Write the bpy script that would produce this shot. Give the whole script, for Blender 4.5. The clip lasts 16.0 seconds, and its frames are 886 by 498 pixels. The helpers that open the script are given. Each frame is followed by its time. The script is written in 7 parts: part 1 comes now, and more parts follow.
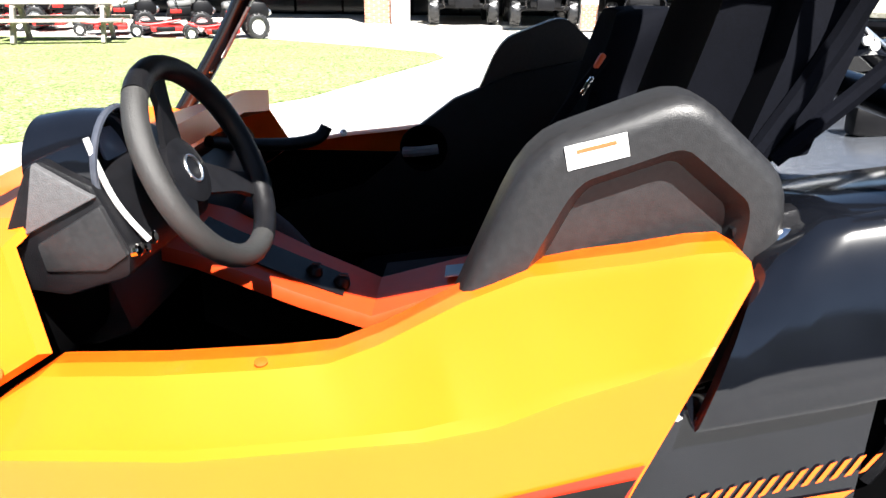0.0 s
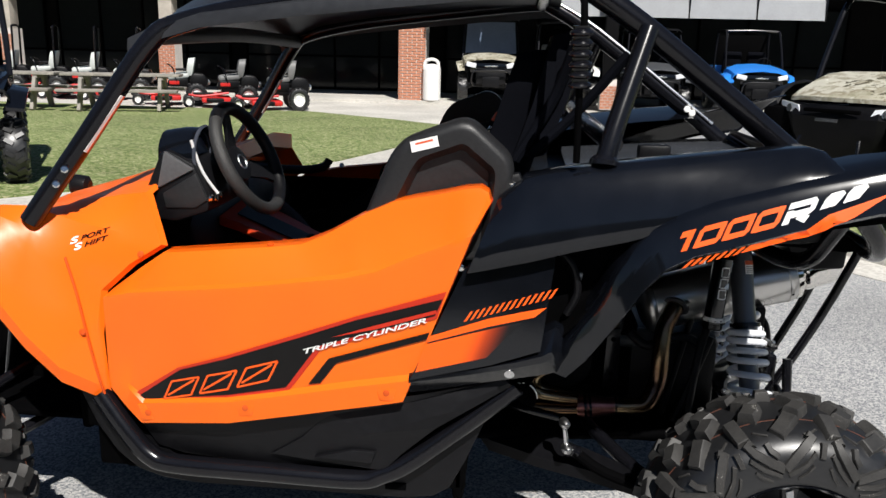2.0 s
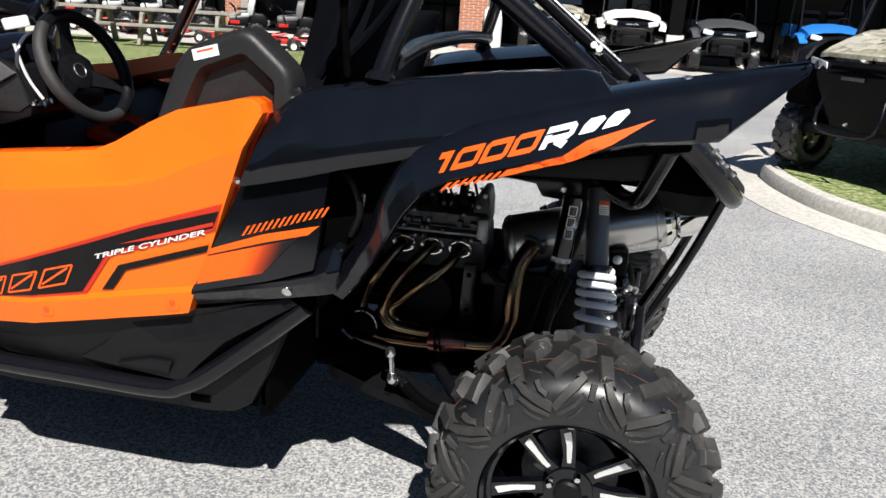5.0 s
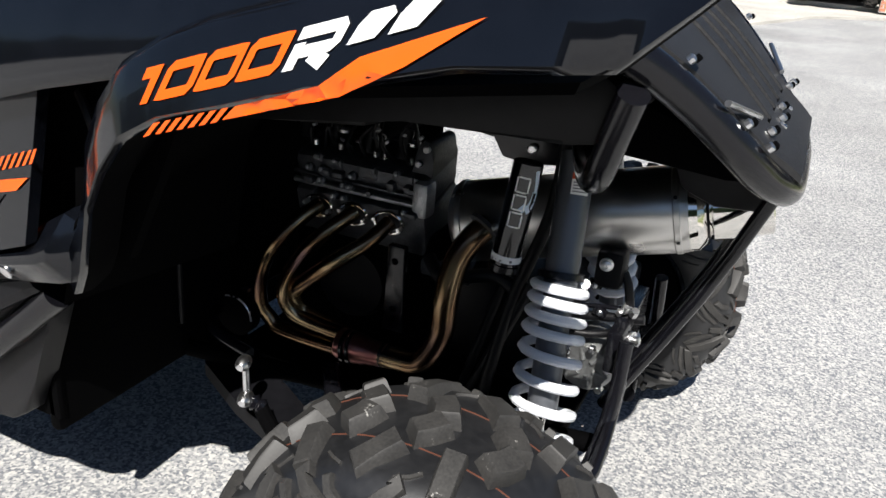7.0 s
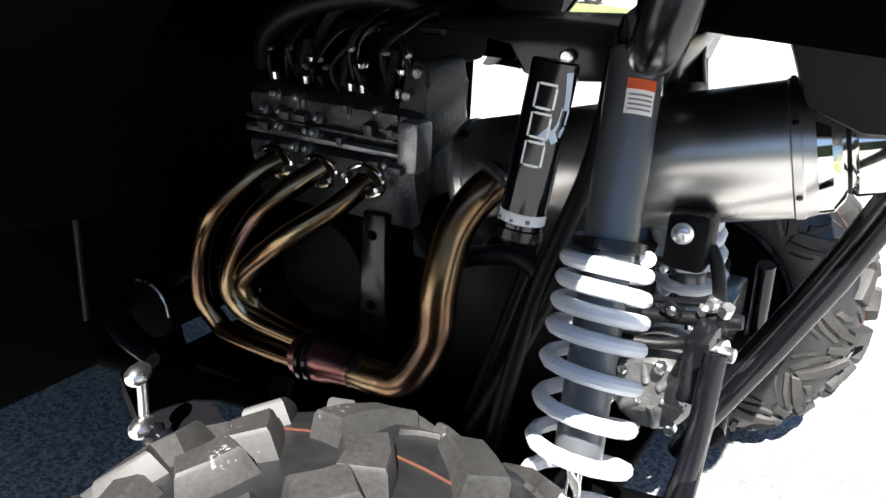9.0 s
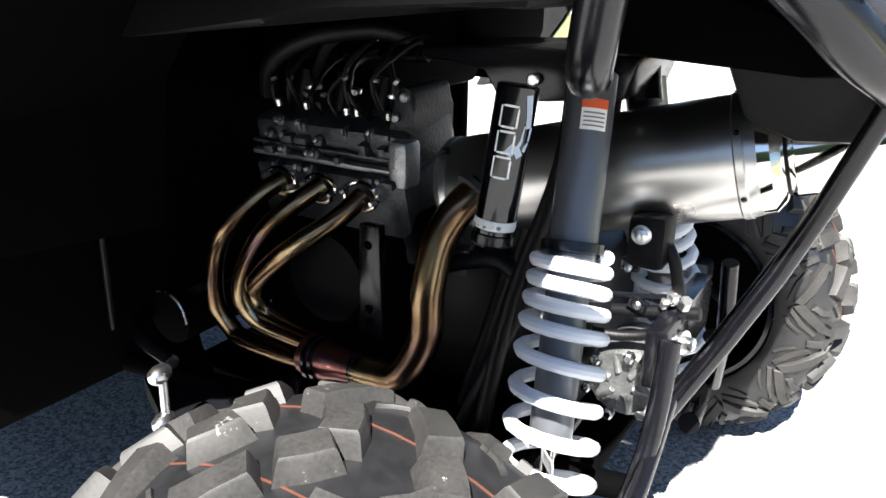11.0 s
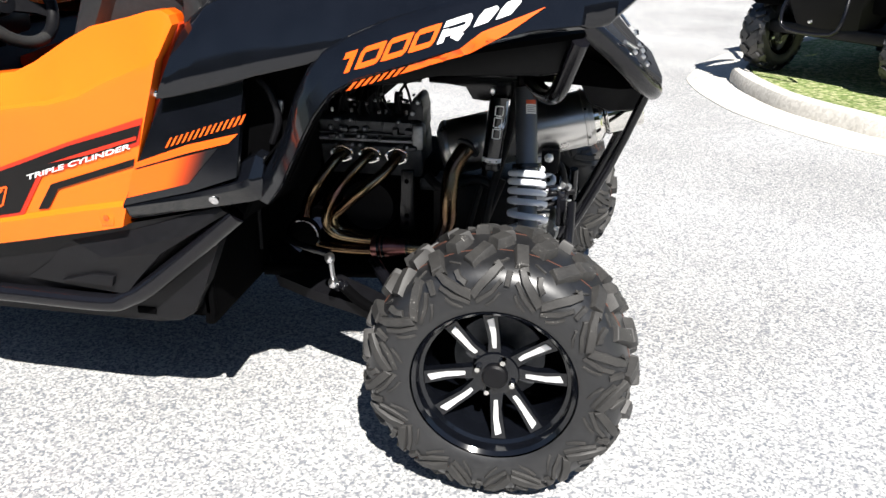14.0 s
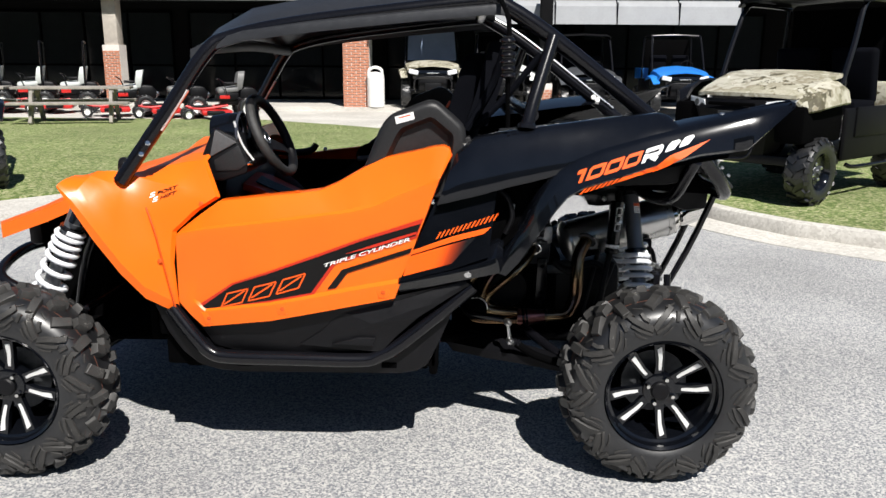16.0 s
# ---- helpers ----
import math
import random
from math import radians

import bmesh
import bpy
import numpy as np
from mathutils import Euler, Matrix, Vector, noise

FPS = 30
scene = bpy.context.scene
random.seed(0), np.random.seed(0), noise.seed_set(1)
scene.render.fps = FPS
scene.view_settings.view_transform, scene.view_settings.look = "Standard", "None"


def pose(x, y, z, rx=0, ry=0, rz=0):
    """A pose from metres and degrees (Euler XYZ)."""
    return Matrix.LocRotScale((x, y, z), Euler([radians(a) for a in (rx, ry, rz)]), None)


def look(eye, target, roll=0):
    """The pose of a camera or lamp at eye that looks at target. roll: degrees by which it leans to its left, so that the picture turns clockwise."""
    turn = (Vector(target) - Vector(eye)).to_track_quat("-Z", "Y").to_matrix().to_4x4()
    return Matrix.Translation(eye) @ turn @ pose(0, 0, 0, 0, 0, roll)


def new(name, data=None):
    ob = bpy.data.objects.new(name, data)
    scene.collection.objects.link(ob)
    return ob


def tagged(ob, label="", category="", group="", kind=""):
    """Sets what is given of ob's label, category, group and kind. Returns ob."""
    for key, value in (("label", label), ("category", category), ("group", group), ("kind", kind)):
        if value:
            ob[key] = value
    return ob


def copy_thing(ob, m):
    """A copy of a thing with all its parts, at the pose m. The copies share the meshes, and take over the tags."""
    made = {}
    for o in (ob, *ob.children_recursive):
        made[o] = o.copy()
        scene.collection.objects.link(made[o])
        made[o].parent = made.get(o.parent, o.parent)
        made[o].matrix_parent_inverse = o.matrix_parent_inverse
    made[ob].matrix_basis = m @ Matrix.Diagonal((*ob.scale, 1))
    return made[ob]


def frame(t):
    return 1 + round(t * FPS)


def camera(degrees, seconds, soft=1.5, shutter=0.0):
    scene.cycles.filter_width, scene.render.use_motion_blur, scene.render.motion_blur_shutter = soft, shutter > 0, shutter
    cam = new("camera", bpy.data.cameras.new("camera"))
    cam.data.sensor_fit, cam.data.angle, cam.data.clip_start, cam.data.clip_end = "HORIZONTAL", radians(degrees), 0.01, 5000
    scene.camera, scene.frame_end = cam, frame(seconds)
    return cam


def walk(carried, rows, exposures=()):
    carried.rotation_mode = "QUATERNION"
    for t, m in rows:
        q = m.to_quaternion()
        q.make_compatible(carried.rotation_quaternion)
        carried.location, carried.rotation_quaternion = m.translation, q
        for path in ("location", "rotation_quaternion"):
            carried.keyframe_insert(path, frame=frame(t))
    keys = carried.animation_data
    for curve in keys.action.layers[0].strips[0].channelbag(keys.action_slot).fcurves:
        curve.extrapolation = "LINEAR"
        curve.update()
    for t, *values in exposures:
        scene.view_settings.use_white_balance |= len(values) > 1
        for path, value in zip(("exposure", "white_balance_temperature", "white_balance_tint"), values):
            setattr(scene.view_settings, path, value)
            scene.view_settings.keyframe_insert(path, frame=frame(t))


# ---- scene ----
cam = camera(59.1, 16.0)
PATH = [
    (0, (-1.016, -1.51, 1.464), (-1.103, 0.372, 0.793), 0.4),
    (0.5, (-0.985, -1.749, 1.471), (-1.055, 0.157, 0.87), 1.1),
    (1, (-0.917, -2.005, 1.489), (-1.016, -0.082, 0.95), 1.4),
    (1.5, (-0.819, -2.257, 1.502), (-0.956, -0.321, 1.019), 1.5),
    (2, (-0.686, -2.481, 1.496), (-0.863, -0.55, 1.005), 1.4),
    (2.5, (-0.638, -2.663, 1.504), (-0.772, -0.742, 0.965), 1.8),
    (3, (-0.573, -2.786, 1.493), (-0.666, -0.872, 0.92), 2.0),
    (5.5, (0.188, -2.167, 1.414), (-0.313, -0.338, 0.778), 3.1),
    (6, (0.353, -1.948, 1.385), (-0.282, -0.178, 0.704), 2.8),
    (6.5, (0.363, -1.715, 1.344), (-0.308, 0.024, 0.617), 3.6),
    (7, (0.35, -1.486, 1.317), (-0.39, 0.2, 0.536), 4.6),
    (7.5, (0.35, -1.254, 1.28), (-0.525, 0.343, 0.454), 5.1),
    (8, (0.328, -1.073, 1.171), (-0.647, 0.448, 0.315), 3.0),
    (8.5, (0.29, -1.029, 1.077), (-0.663, 0.545, 0.292), 3.2),
    (9, (0.277, -1.028, 1.037), (-0.643, 0.596, 0.318), 3.0),
    (11.5, (0.391, -1.166, 1.097), (-0.587, 0.443, 0.42), 0.5),
    (12, (0.343, -1.326, 1.155), (-0.463, 0.361, 0.445), 2.7),
    (12.5, (0.35, -1.533, 1.247), (-0.322, 0.186, 0.479), 3.1),
    (13, (0.383, -1.805, 1.317), (-0.2, -0.059, 0.534), 2.3),
    (13.5, (0.341, -2.118, 1.383), (-0.125, -0.347, 0.581), 0.9),
    (14, (0.165, -2.42, 1.398), (-0.154, -0.607, 0.616), 0.5),
    (14.5, (-0.03, -2.677, 1.422), (-0.245, -0.825, 0.699), 0.4),
    (15, (-0.251, -2.94, 1.428), (-0.387, -1.044, 0.807), 0.1),
    (15.5, (-0.492, -3.155, 1.436), (-0.553, -1.226, 0.912), 0.2),
    (16, (-0.713, -3.337, 1.477), (-0.752, -1.394, 1.008), 0.4),
]
walk(cam, [(t, look(eye, target, roll)) for t, eye, target, roll in PATH], [(0.0, 2.2), (0.5, 1.7), (1.0, 1.0), (1.5, 0.62), (2.0, 0.38), (3.0, 0.34), (5.5, 0.65), (6.5, 0.66), (7.0, 0.85), (7.5, 1.05), (8.0, 1.38), (8.5, 1.75), (9.0, 2.15), (11.5, 2.35), (12.5, 2.25), (13.5, 1.70), (14.0, 1.22), (14.5, 0.98), (15.0, 0.75), (15.5, 0.70), (16.0, 0.58)])

# ---- world and sun ----
SUN_FROM = Vector((0.29, -0.76, 1.0)).normalized()
world = bpy.data.worlds.new("sky")
scene.world = world
world.use_nodes = True
wn = world.node_tree.nodes
sky = wn.new("ShaderNodeTexSky")
sky.sky_type = "NISHITA"
sky.sun_disc = False
sky.ozone_density = 4.0
sky.dust_density = 0.4
sky.sun_elevation = math.asin(SUN_FROM.z)
sky.sun_rotation = math.atan2(SUN_FROM.x, SUN_FROM.y)
wn["Background"].inputs["Strength"].default_value = 0.034
world.node_tree.links.new(sky.outputs[0], wn["Background"].inputs["Color"])
sun = new("sun", bpy.data.lights.new("sun", "SUN"))
sun.data.energy = 5.0
sun.data.angle = radians(0.53)
sun.data.color = (1.0, 0.965, 0.915)
sun.matrix_world = look(SUN_FROM * 30, (0, 0, 0))


# ---- materials ----
def node(nt, kind, **inputs):
    n = nt.nodes.new("ShaderNode" + kind)
    for k, v in inputs.items():
        n.inputs[k.replace("_", " ")].default_value = v
    return n


def material(name, colour, rough=0.5, metal=0.0, vary=0.15, scale=30.0, bump=0.0, bump_scale=200.0, coat=0.0,
             second=None, patch=3.0, spec=0.5, rough_vary=0.1):
    """Two scales of variation in colour, fine relief and uneven gloss."""
    m = bpy.data.materials.new(name)
    m.use_nodes = True
    nt = m.node_tree
    b = nt.nodes["Principled BSDF"]
    b.inputs["Metallic"].default_value = metal
    b.inputs["Specular IOR Level"].default_value = spec
    b.inputs["Coat Weight"].default_value = coat
    b.inputs["Coat Roughness"].default_value = 0.06
    tc = node(nt, "TexCoord")
    fine = node(nt, "TexNoise", Scale=scale, Detail=5.0)
    coarse = node(nt, "TexNoise", Scale=patch, Detail=3.0)
    for n in (fine, coarse):
        nt.links.new(tc.outputs["Object"], n.inputs["Vector"])
    c2 = second or tuple(min(1, c * (1 + vary)) for c in colour)
    c1 = tuple(c * (1 - vary) for c in colour)
    add = node(nt, "Math")
    add.operation = "ADD"
    nt.links.new(fine.outputs["Fac"], add.inputs[0])
    nt.links.new(coarse.outputs["Fac"], add.inputs[1])
    ramp = node(nt, "ValToRGB")
    ramp.color_ramp.elements[0].position, ramp.color_ramp.elements[1].position = 0.35, 0.65
    ramp.color_ramp.elements[0].color, ramp.color_ramp.elements[1].color = (*c1, 1), (*c2, 1)
    half = node(nt, "Math")
    half.operation = "MULTIPLY"
    half.inputs[1].default_value = 0.5
    nt.links.new(add.outputs[0], half.inputs[0])
    nt.links.new(half.outputs[0], ramp.inputs["Fac"])
    nt.links.new(ramp.outputs["Color"], b.inputs["Base Color"])
    mr = node(nt, "MapRange")
    mr.inputs["To Min"].default_value = max(0.02, rough - rough_vary)
    mr.inputs["To Max"].default_value = min(1, rough + rough_vary)
    nt.links.new(half.outputs[0], mr.inputs["Value"])
    nt.links.new(mr.outputs[0], b.inputs["Roughness"])
    if bump:
        bn = node(nt, "TexNoise", Scale=bump_scale, Detail=3.0)
        nt.links.new(tc.outputs["Object"], bn.inputs["Vector"])
        bp = node(nt, "Bump", Strength=bump, Distance=0.004)
        nt.links.new(bn.outputs["Fac"], bp.inputs["Height"])
        nt.links.new(bp.outputs[0], b.inputs["Normal"])
    return m


ORANGE = material("orange_plastic", (0.90, 0.140, 0.006), 0.32, vary=0.05, scale=4, patch=1.5, coat=0.10, bump=0.03, bump_scale=60, rough_vary=0.04, spec=0.36)
ORANGE_DECAL = material("orange_decal", (0.92, 0.105, 0.005), 0.35, vary=0.03)
RED_EDGE = material("red_edge_vinyl", (0.50, 0.022, 0.005), 0.4, vary=0.05)
DECAL_BLACK = material("black_vinyl", (0.005, 0.0045, 0.0045), 0.3, vary=0.2, spec=0.25)
DECAL_WHITE = material("white_vinyl", (0.82, 0.82, 0.80), 0.4, vary=0.03)
GLOSS_BLACK = material("gloss_black_plastic", (0.0032, 0.0038, 0.0056), 0.10, vary=0.25, scale=20, spec=0.60, rough_vary=0.03)
MATTE_BLACK = material("matte_black_plastic", (0.0048, 0.0048, 0.0058), 0.42, vary=0.3, scale=60, bump=0.2, bump_scale=500, spec=0.22)
GRAIN_PLASTIC = material("grained_plastic", (0.016, 0.016, 0.017), 0.42, vary=0.3, scale=120, bump=0.14, bump_scale=700, spec=0.35)
# Near black with shade put into the colour, for recesses, slots and hidden parts
SHADE_BLACK = material("shade_black", (0.0011, 0.0011, 0.0013), 0.85, vary=0.3, scale=40, spec=0.03)
FRAME_BLACK = material("black_powder_coat", (0.0045, 0.0045, 0.006), 0.20, vary=0.2, scale=80, bump=0.02, bump_scale=700, spec=0.42, rough_vary=0.05)
RUBBER = material("tyre_rubber", (0.0095, 0.0099, 0.0114), 0.40, vary=0.25, scale=60, bump=0.03, bump_scale=180, second=(0.0135, 0.0137, 0.0147), patch=5, spec=0.75)
TREAD_RUBBER = material("dusty_tread_rubber", (0.029, 0.0283, 0.0278), 0.52, vary=0.2, scale=240, bump=0.03, bump_scale=300, second=(0.043, 0.0415, 0.0395), patch=22, spec=0.32)
speck = [n for n in TREAD_RUBBER.node_tree.nodes if n.type == "VALTORGB"][0].color_ramp.elements
speck.new(0.70).color = (0.35, 0.34, 0.32, 1)
FABRIC = material("seat_fabric", (0.0022, 0.0026, 0.0046), 0.85, vary=0.4, scale=300, bump=0.25, bump_scale=900, spec=0.06)
GREY_FABRIC = material("grey_seat_fabric", (0.05, 0.05, 0.055), 0.85, vary=0.3, scale=300, bump=0.5, bump_scale=900)
SPOKE_FACE = material("bright_machined_face", (0.80, 0.80, 0.79), 0.45, 0.35, vary=0.05, scale=40)
STEEL = material("machined_aluminium", (0.78, 0.78, 0.78), 0.28, 1.0, vary=0.08, scale=60)
CHROME = material("chrome", (0.82, 0.80, 0.76), 0.08, 1.0, vary=0.04, rough_vary=0.03)
MUFFLER = material("brushed_titanium", (0.63, 0.62, 0.60), 0.30, 1.0, vary=0.08, scale=12, patch=6)
CAST_ALLOY = material("dark_cast_alloy", (0.085, 0.089, 0.096), 0.36, 0.6, vary=0.3, scale=60, bump=0.5, bump_scale=250)
LIGHT_ALLOY = material("cast_aluminium", (0.42, 0.43, 0.44), 0.42, 0.9, vary=0.2, scale=60, bump=0.4, bump_scale=250)
SPRING_WHITE = material("white_coil_paint", (0.80, 0.82, 0.86), 0.36, vary=0.04, coat=0.2)
SHOCK_GREY = material("grey_shock_body", (0.125, 0.132, 0.145), 0.33, 0.5, vary=0.08, scale=15)
CONSOLE_RED = material("red_orange_console", (0.56, 0.042, 0.007), 0.38, vary=0.08, spec=0.30)
LABEL_WHITE = material("white_label", (0.80, 0.80, 0.78), 0.5, vary=0.03)
LABEL_INK = material("label_ink", (0.20, 0.20, 0.21), 0.6, vary=0.1)
LABEL_RED = material("label_red", (0.65, 0.10, 0.03), 0.5, vary=0.05)
WHEEL_GREY = material("wheel_rim_leather", (0.026, 0.0255, 0.025), 0.48, vary=0.25, scale=200, bump=0.4, bump_scale=600)
SCREEN = material("display_glass", (0.11, 0.15, 0.22), 0.1, vary=0.1)
# The deck is black; its grey holds the sun and sky that fall on it
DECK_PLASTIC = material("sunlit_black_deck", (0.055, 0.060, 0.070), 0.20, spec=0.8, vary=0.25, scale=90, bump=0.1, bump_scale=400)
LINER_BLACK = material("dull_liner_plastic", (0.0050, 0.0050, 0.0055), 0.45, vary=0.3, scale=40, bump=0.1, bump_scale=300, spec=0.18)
NOSE_BLACK = material("dull_black_plastic", (0.004, 0.004, 0.005), 0.5, vary=0.3, scale=40, spec=0.12)
BLUE_LABEL = material("pale_blue_label", (0.35, 0.55, 0.62), 0.5, vary=0.1)


def pipe_material():
    """Stainless tube, straw to brown to violet with the heat that it saw."""
    m = bpy.data.materials.new("heat_tinted_steel")
    m.use_nodes = True
    nt = m.node_tree
    b = nt.nodes["Principled BSDF"]
    b.inputs["Metallic"].default_value = 1.0
    b.inputs["Roughness"].default_value = 0.25
    tc = node(nt, "TexCoord")
    n = node(nt, "TexNoise", Scale=9.0, Detail=3.0)
    nt.links.new(tc.outputs["Object"], n.inputs["Vector"])
    r = node(nt, "ValToRGB")
    e = r.color_ramp.elements
    e[0].position, e[0].color = 0.3, (0.125, 0.080, 0.078, 1)
    e[1].position, e[1].color = 0.72, (0.42, 0.33, 0.20, 1)
    x = r.color_ramp.elements.new(0.5)
    x.color = (0.21, 0.13, 0.072, 1)
    nt.links.new(n.outputs["Fac"], r.inputs["Fac"])
    nt.links.new(r.outputs["Color"], b.inputs["Base Color"])
    return m


PIPE = pipe_material()
COLLECTOR = material("violet_tinted_steel", (0.30, 0.13, 0.12), 0.30, 1.0, vary=0.3, scale=30, patch=14)


def ground_material(name, base, stone, light, scale, rough=0.9, bump=0.6, light_at=0.62):
    """A loose mix of dark binder and pale stones with broad wear."""
    m = bpy.data.materials.new(name)
    m.use_nodes = True
    nt = m.node_tree
    b = nt.nodes["Principled BSDF"]
    b.inputs["Roughness"].default_value = rough
    b.inputs["Specular IOR Level"].default_value = 0.25
    tc = node(nt, "TexCoord")
    v = node(nt, "TexVoronoi", Scale=scale)
    n = node(nt, "TexNoise", Scale=scale * 0.45, Detail=5.0)
    w = node(nt, "TexNoise", Scale=0.7, Detail=5.0)
    for k in (v, n, w):
        nt.links.new(tc.outputs["Object"], k.inputs["Vector"])
    r = node(nt, "ValToRGB")
    e = r.color_ramp.elements
    e[0].position, e[0].color = 0.30, (*base, 1)
    e[1].position, e[1].color = light_at + 0.12, (*light, 1)
    k = r.color_ramp.elements.new(light_at - 0.10)
    k.color = (*stone, 1)
    mixv = node(nt, "Mix")
    mixv.data_type = "FLOAT"
    mixv.inputs[0].default_value = 0.5
    sep = node(nt, "SeparateColor")
    nt.links.new(v.outputs["Color"], sep.inputs[0])
    nt.links.new(sep.outputs[0], mixv.inputs[2])
    nt.links.new(n.outputs["Fac"], mixv.inputs[3])
    nt.links.new(mixv.outputs[0], r.inputs["Fac"])
    wear = node(nt, "MapRange")
    wear.inputs["From Min"].default_value, wear.inputs["From Max"].default_value = 0.3, 0.7
    wear.inputs["To Min"].default_value, wear.inputs["To Max"].default_value = 0.82, 1.18
    nt.links.new(w.outputs["Fac"], wear.inputs["Value"])
    mul = node(nt, "VectorMath")
    mul.operation = "SCALE"
    nt.links.new(r.outputs["Color"], mul.inputs[0])
    nt.links.new(wear.outputs[0], mul.inputs["Scale"])
    nt.links.new(mul.outputs[0], b.inputs["Base Color"])
    bp = node(nt, "Bump", Strength=bump, Distance=0.004)
    nt.links.new(mixv.outputs[0], bp.inputs["Height"])
    nt.links.new(bp.outputs[0], b.inputs["Normal"])
    return m


ASPHALT = ground_material("worn_asphalt", (0.157, 0.166, 0.184), (0.338, 0.340, 0.340), (0.52, 0.508, 0.485), 150.0)
CONCRETE = ground_material("concrete", (0.42, 0.40, 0.365), (0.49, 0.470, 0.430), (0.55, 0.53, 0.49), 45.0, bump=0.12)
TURF = ground_material("turf", (0.078, 0.112, 0.031), (0.165, 0.216, 0.072), (0.36, 0.35, 0.20), 38.0, bump=0.9)
# Black roof, its colour lightened for the sky reflected on it
ROOF_PLASTIC = material("sky_lightened_roof_plastic", (0.022, 0.023, 0.026), 0.34, vary=0.2, scale=60, bump=0.1, bump_scale=400)
CANVAS = material("grey_awning_sheet", (0.31, 0.32, 0.335), 0.6, vary=0.08)
# Near black: the shade under the porch is put into this colour
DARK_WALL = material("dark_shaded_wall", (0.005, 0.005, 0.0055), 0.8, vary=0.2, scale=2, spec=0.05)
GLASS_DARK = material("dark_shop_glass", (0.012, 0.014, 0.016), 0.08, vary=0.1, rough_vary=0.02, spec=0.22)
BRICK = material("red_brick", (0.47, 0.20, 0.12), 0.85, vary=0.35, scale=18, patch=5, bump=0.4, bump_scale=80)
MORTAR = material("pale_mortar", (0.62, 0.58, 0.54), 0.9, vary=0.15, scale=30)
STONE_CAP = material("pale_stone", (0.42, 0.38, 0.33), 0.8, vary=0.15, scale=10)
GREY_WOOD = material("weathered_wood", (0.27, 0.25, 0.22), 0.85, vary=0.3, scale=14, bump=0.5, bump_scale=60)
MOWER_RED = material("mower_red_paint", (0.52, 0.018, 0.016), 0.35, vary=0.08, coat=0.3)
SEAT_GREY = material("grey_vinyl_seat", (0.15, 0.15, 0.15), 0.55, vary=0.15)
SEAT_PALE = material("pale_vinyl_seat", (0.52, 0.55, 0.53), 0.5, vary=0.1)
WHITE_PLASTIC = material("white_plastic", (0.76, 0.76, 0.74), 0.4, vary=0.05)
BLUE_PAINT = material("blue_plastic", (0.02, 0.20, 0.66), 0.35, vary=0.08, coat=0.2)
WINDSCREEN = material("tinted_windscreen", (0.10, 0.13, 0.19), 0.08, vary=0.1, rough_vary=0.02)
LAMP_GLASS = material("headlamp_lens", (0.75, 0.77, 0.80), 0.12, vary=0.05)


def camo_material():
    m = bpy.data.materials.new("camouflage_plastic")
    m.use_nodes = True
    nt = m.node_tree
    b = nt.nodes["Principled BSDF"]
    b.inputs["Roughness"].default_value = 0.45
    tc = node(nt, "TexCoord")
    w = node(nt, "TexVoronoi", Scale=4.0)
    n = node(nt, "TexNoise", Scale=9.0, Detail=6.0)
    warp = node(nt, "VectorMath")
    warp.operation = "ADD"
    nt.links.new(tc.outputs["Object"], n.inputs["Vector"])
    nt.links.new(tc.outputs["Object"], warp.inputs[0])
    nt.links.new(n.outputs["Color"], warp.inputs[1])
    nt.links.new(warp.outputs[0], w.inputs["Vector"])
    mx = node(nt, "Math")
    mx.operation = "MULTIPLY"
    sep = node(nt, "SeparateColor")
    nt.links.new(w.outputs["Color"], sep.inputs[0])
    nt.links.new(sep.outputs[0], mx.inputs[0])
    nt.links.new(n.outputs["Fac"], mx.inputs[1])
    r = node(nt, "ValToRGB")
    e = r.color_ramp.elements
    e[0].position, e[0].color = 0.06, (0.09, 0.08, 0.05, 1)
    e[1].position, e[1].color = 0.50, (0.50, 0.485, 0.40, 1)
    for p, c in ((0.10, (0.24, 0.225, 0.15)), (0.17, (0.42, 0.40, 0.315)), (0.30, (0.23, 0.20, 0.135)), (0.36, (0.45, 0.43, 0.355))):
        r.color_ramp.elements.new(p).color = (*c, 1)
    nt.links.new(mx.outputs[0], r.inputs["Fac"])
    nt.links.new(r.outputs["Color"], b.inputs["Base Color"])
    return m


CAMO = camo_material()


# ---- shaping helpers ----
def B():
    return bmesh.new()


def part(name, bm, mat, parent, label="", crisp=35.0):
    """Links a bmesh as one mesh under a thing or a part. Edges sharper than crisp degrees stay sharp."""
    bmesh.ops.recalc_face_normals(bm, faces=bm.faces)
    for f in bm.faces:
        f.smooth = True
    for e in bm.edges:
        e.smooth = len(e.link_faces) == 2 and e.calc_face_angle(0) < radians(crisp)
    me = bpy.data.meshes.new(name)
    bm.to_mesh(me)
    bm.free()
    me.materials.append(mat)
    ob = new(name, me)
    if parent is not None:
        ob.parent = parent
    if label:
        tagged(ob, label)
    return ob


def thing(name, label, category, group="", kind=""):
    return tagged(new(name), label, category, group, kind)


def bend(pts, n=6, closed=False):
    """A smooth line through the points."""
    p = [Vector(q) for q in pts]
    if n <= 1:
        return p
    out, k = [], len(p)
    for i in range(k if closed else k - 1):
        a, b, c, d = (p[(i + j) % k] if closed else p[min(max(i + j, 0), k - 1)] for j in (-1, 0, 1, 2))
        for s in range(n):
            t = s / n
            out.append(0.5 * ((2 * b) + (c - a) * t + (2 * a - 5 * b + 4 * c - d) * t * t + (3 * b - 3 * c + d - a) * t ** 3))
    if not closed:
        out.append(p[-1])
    return out


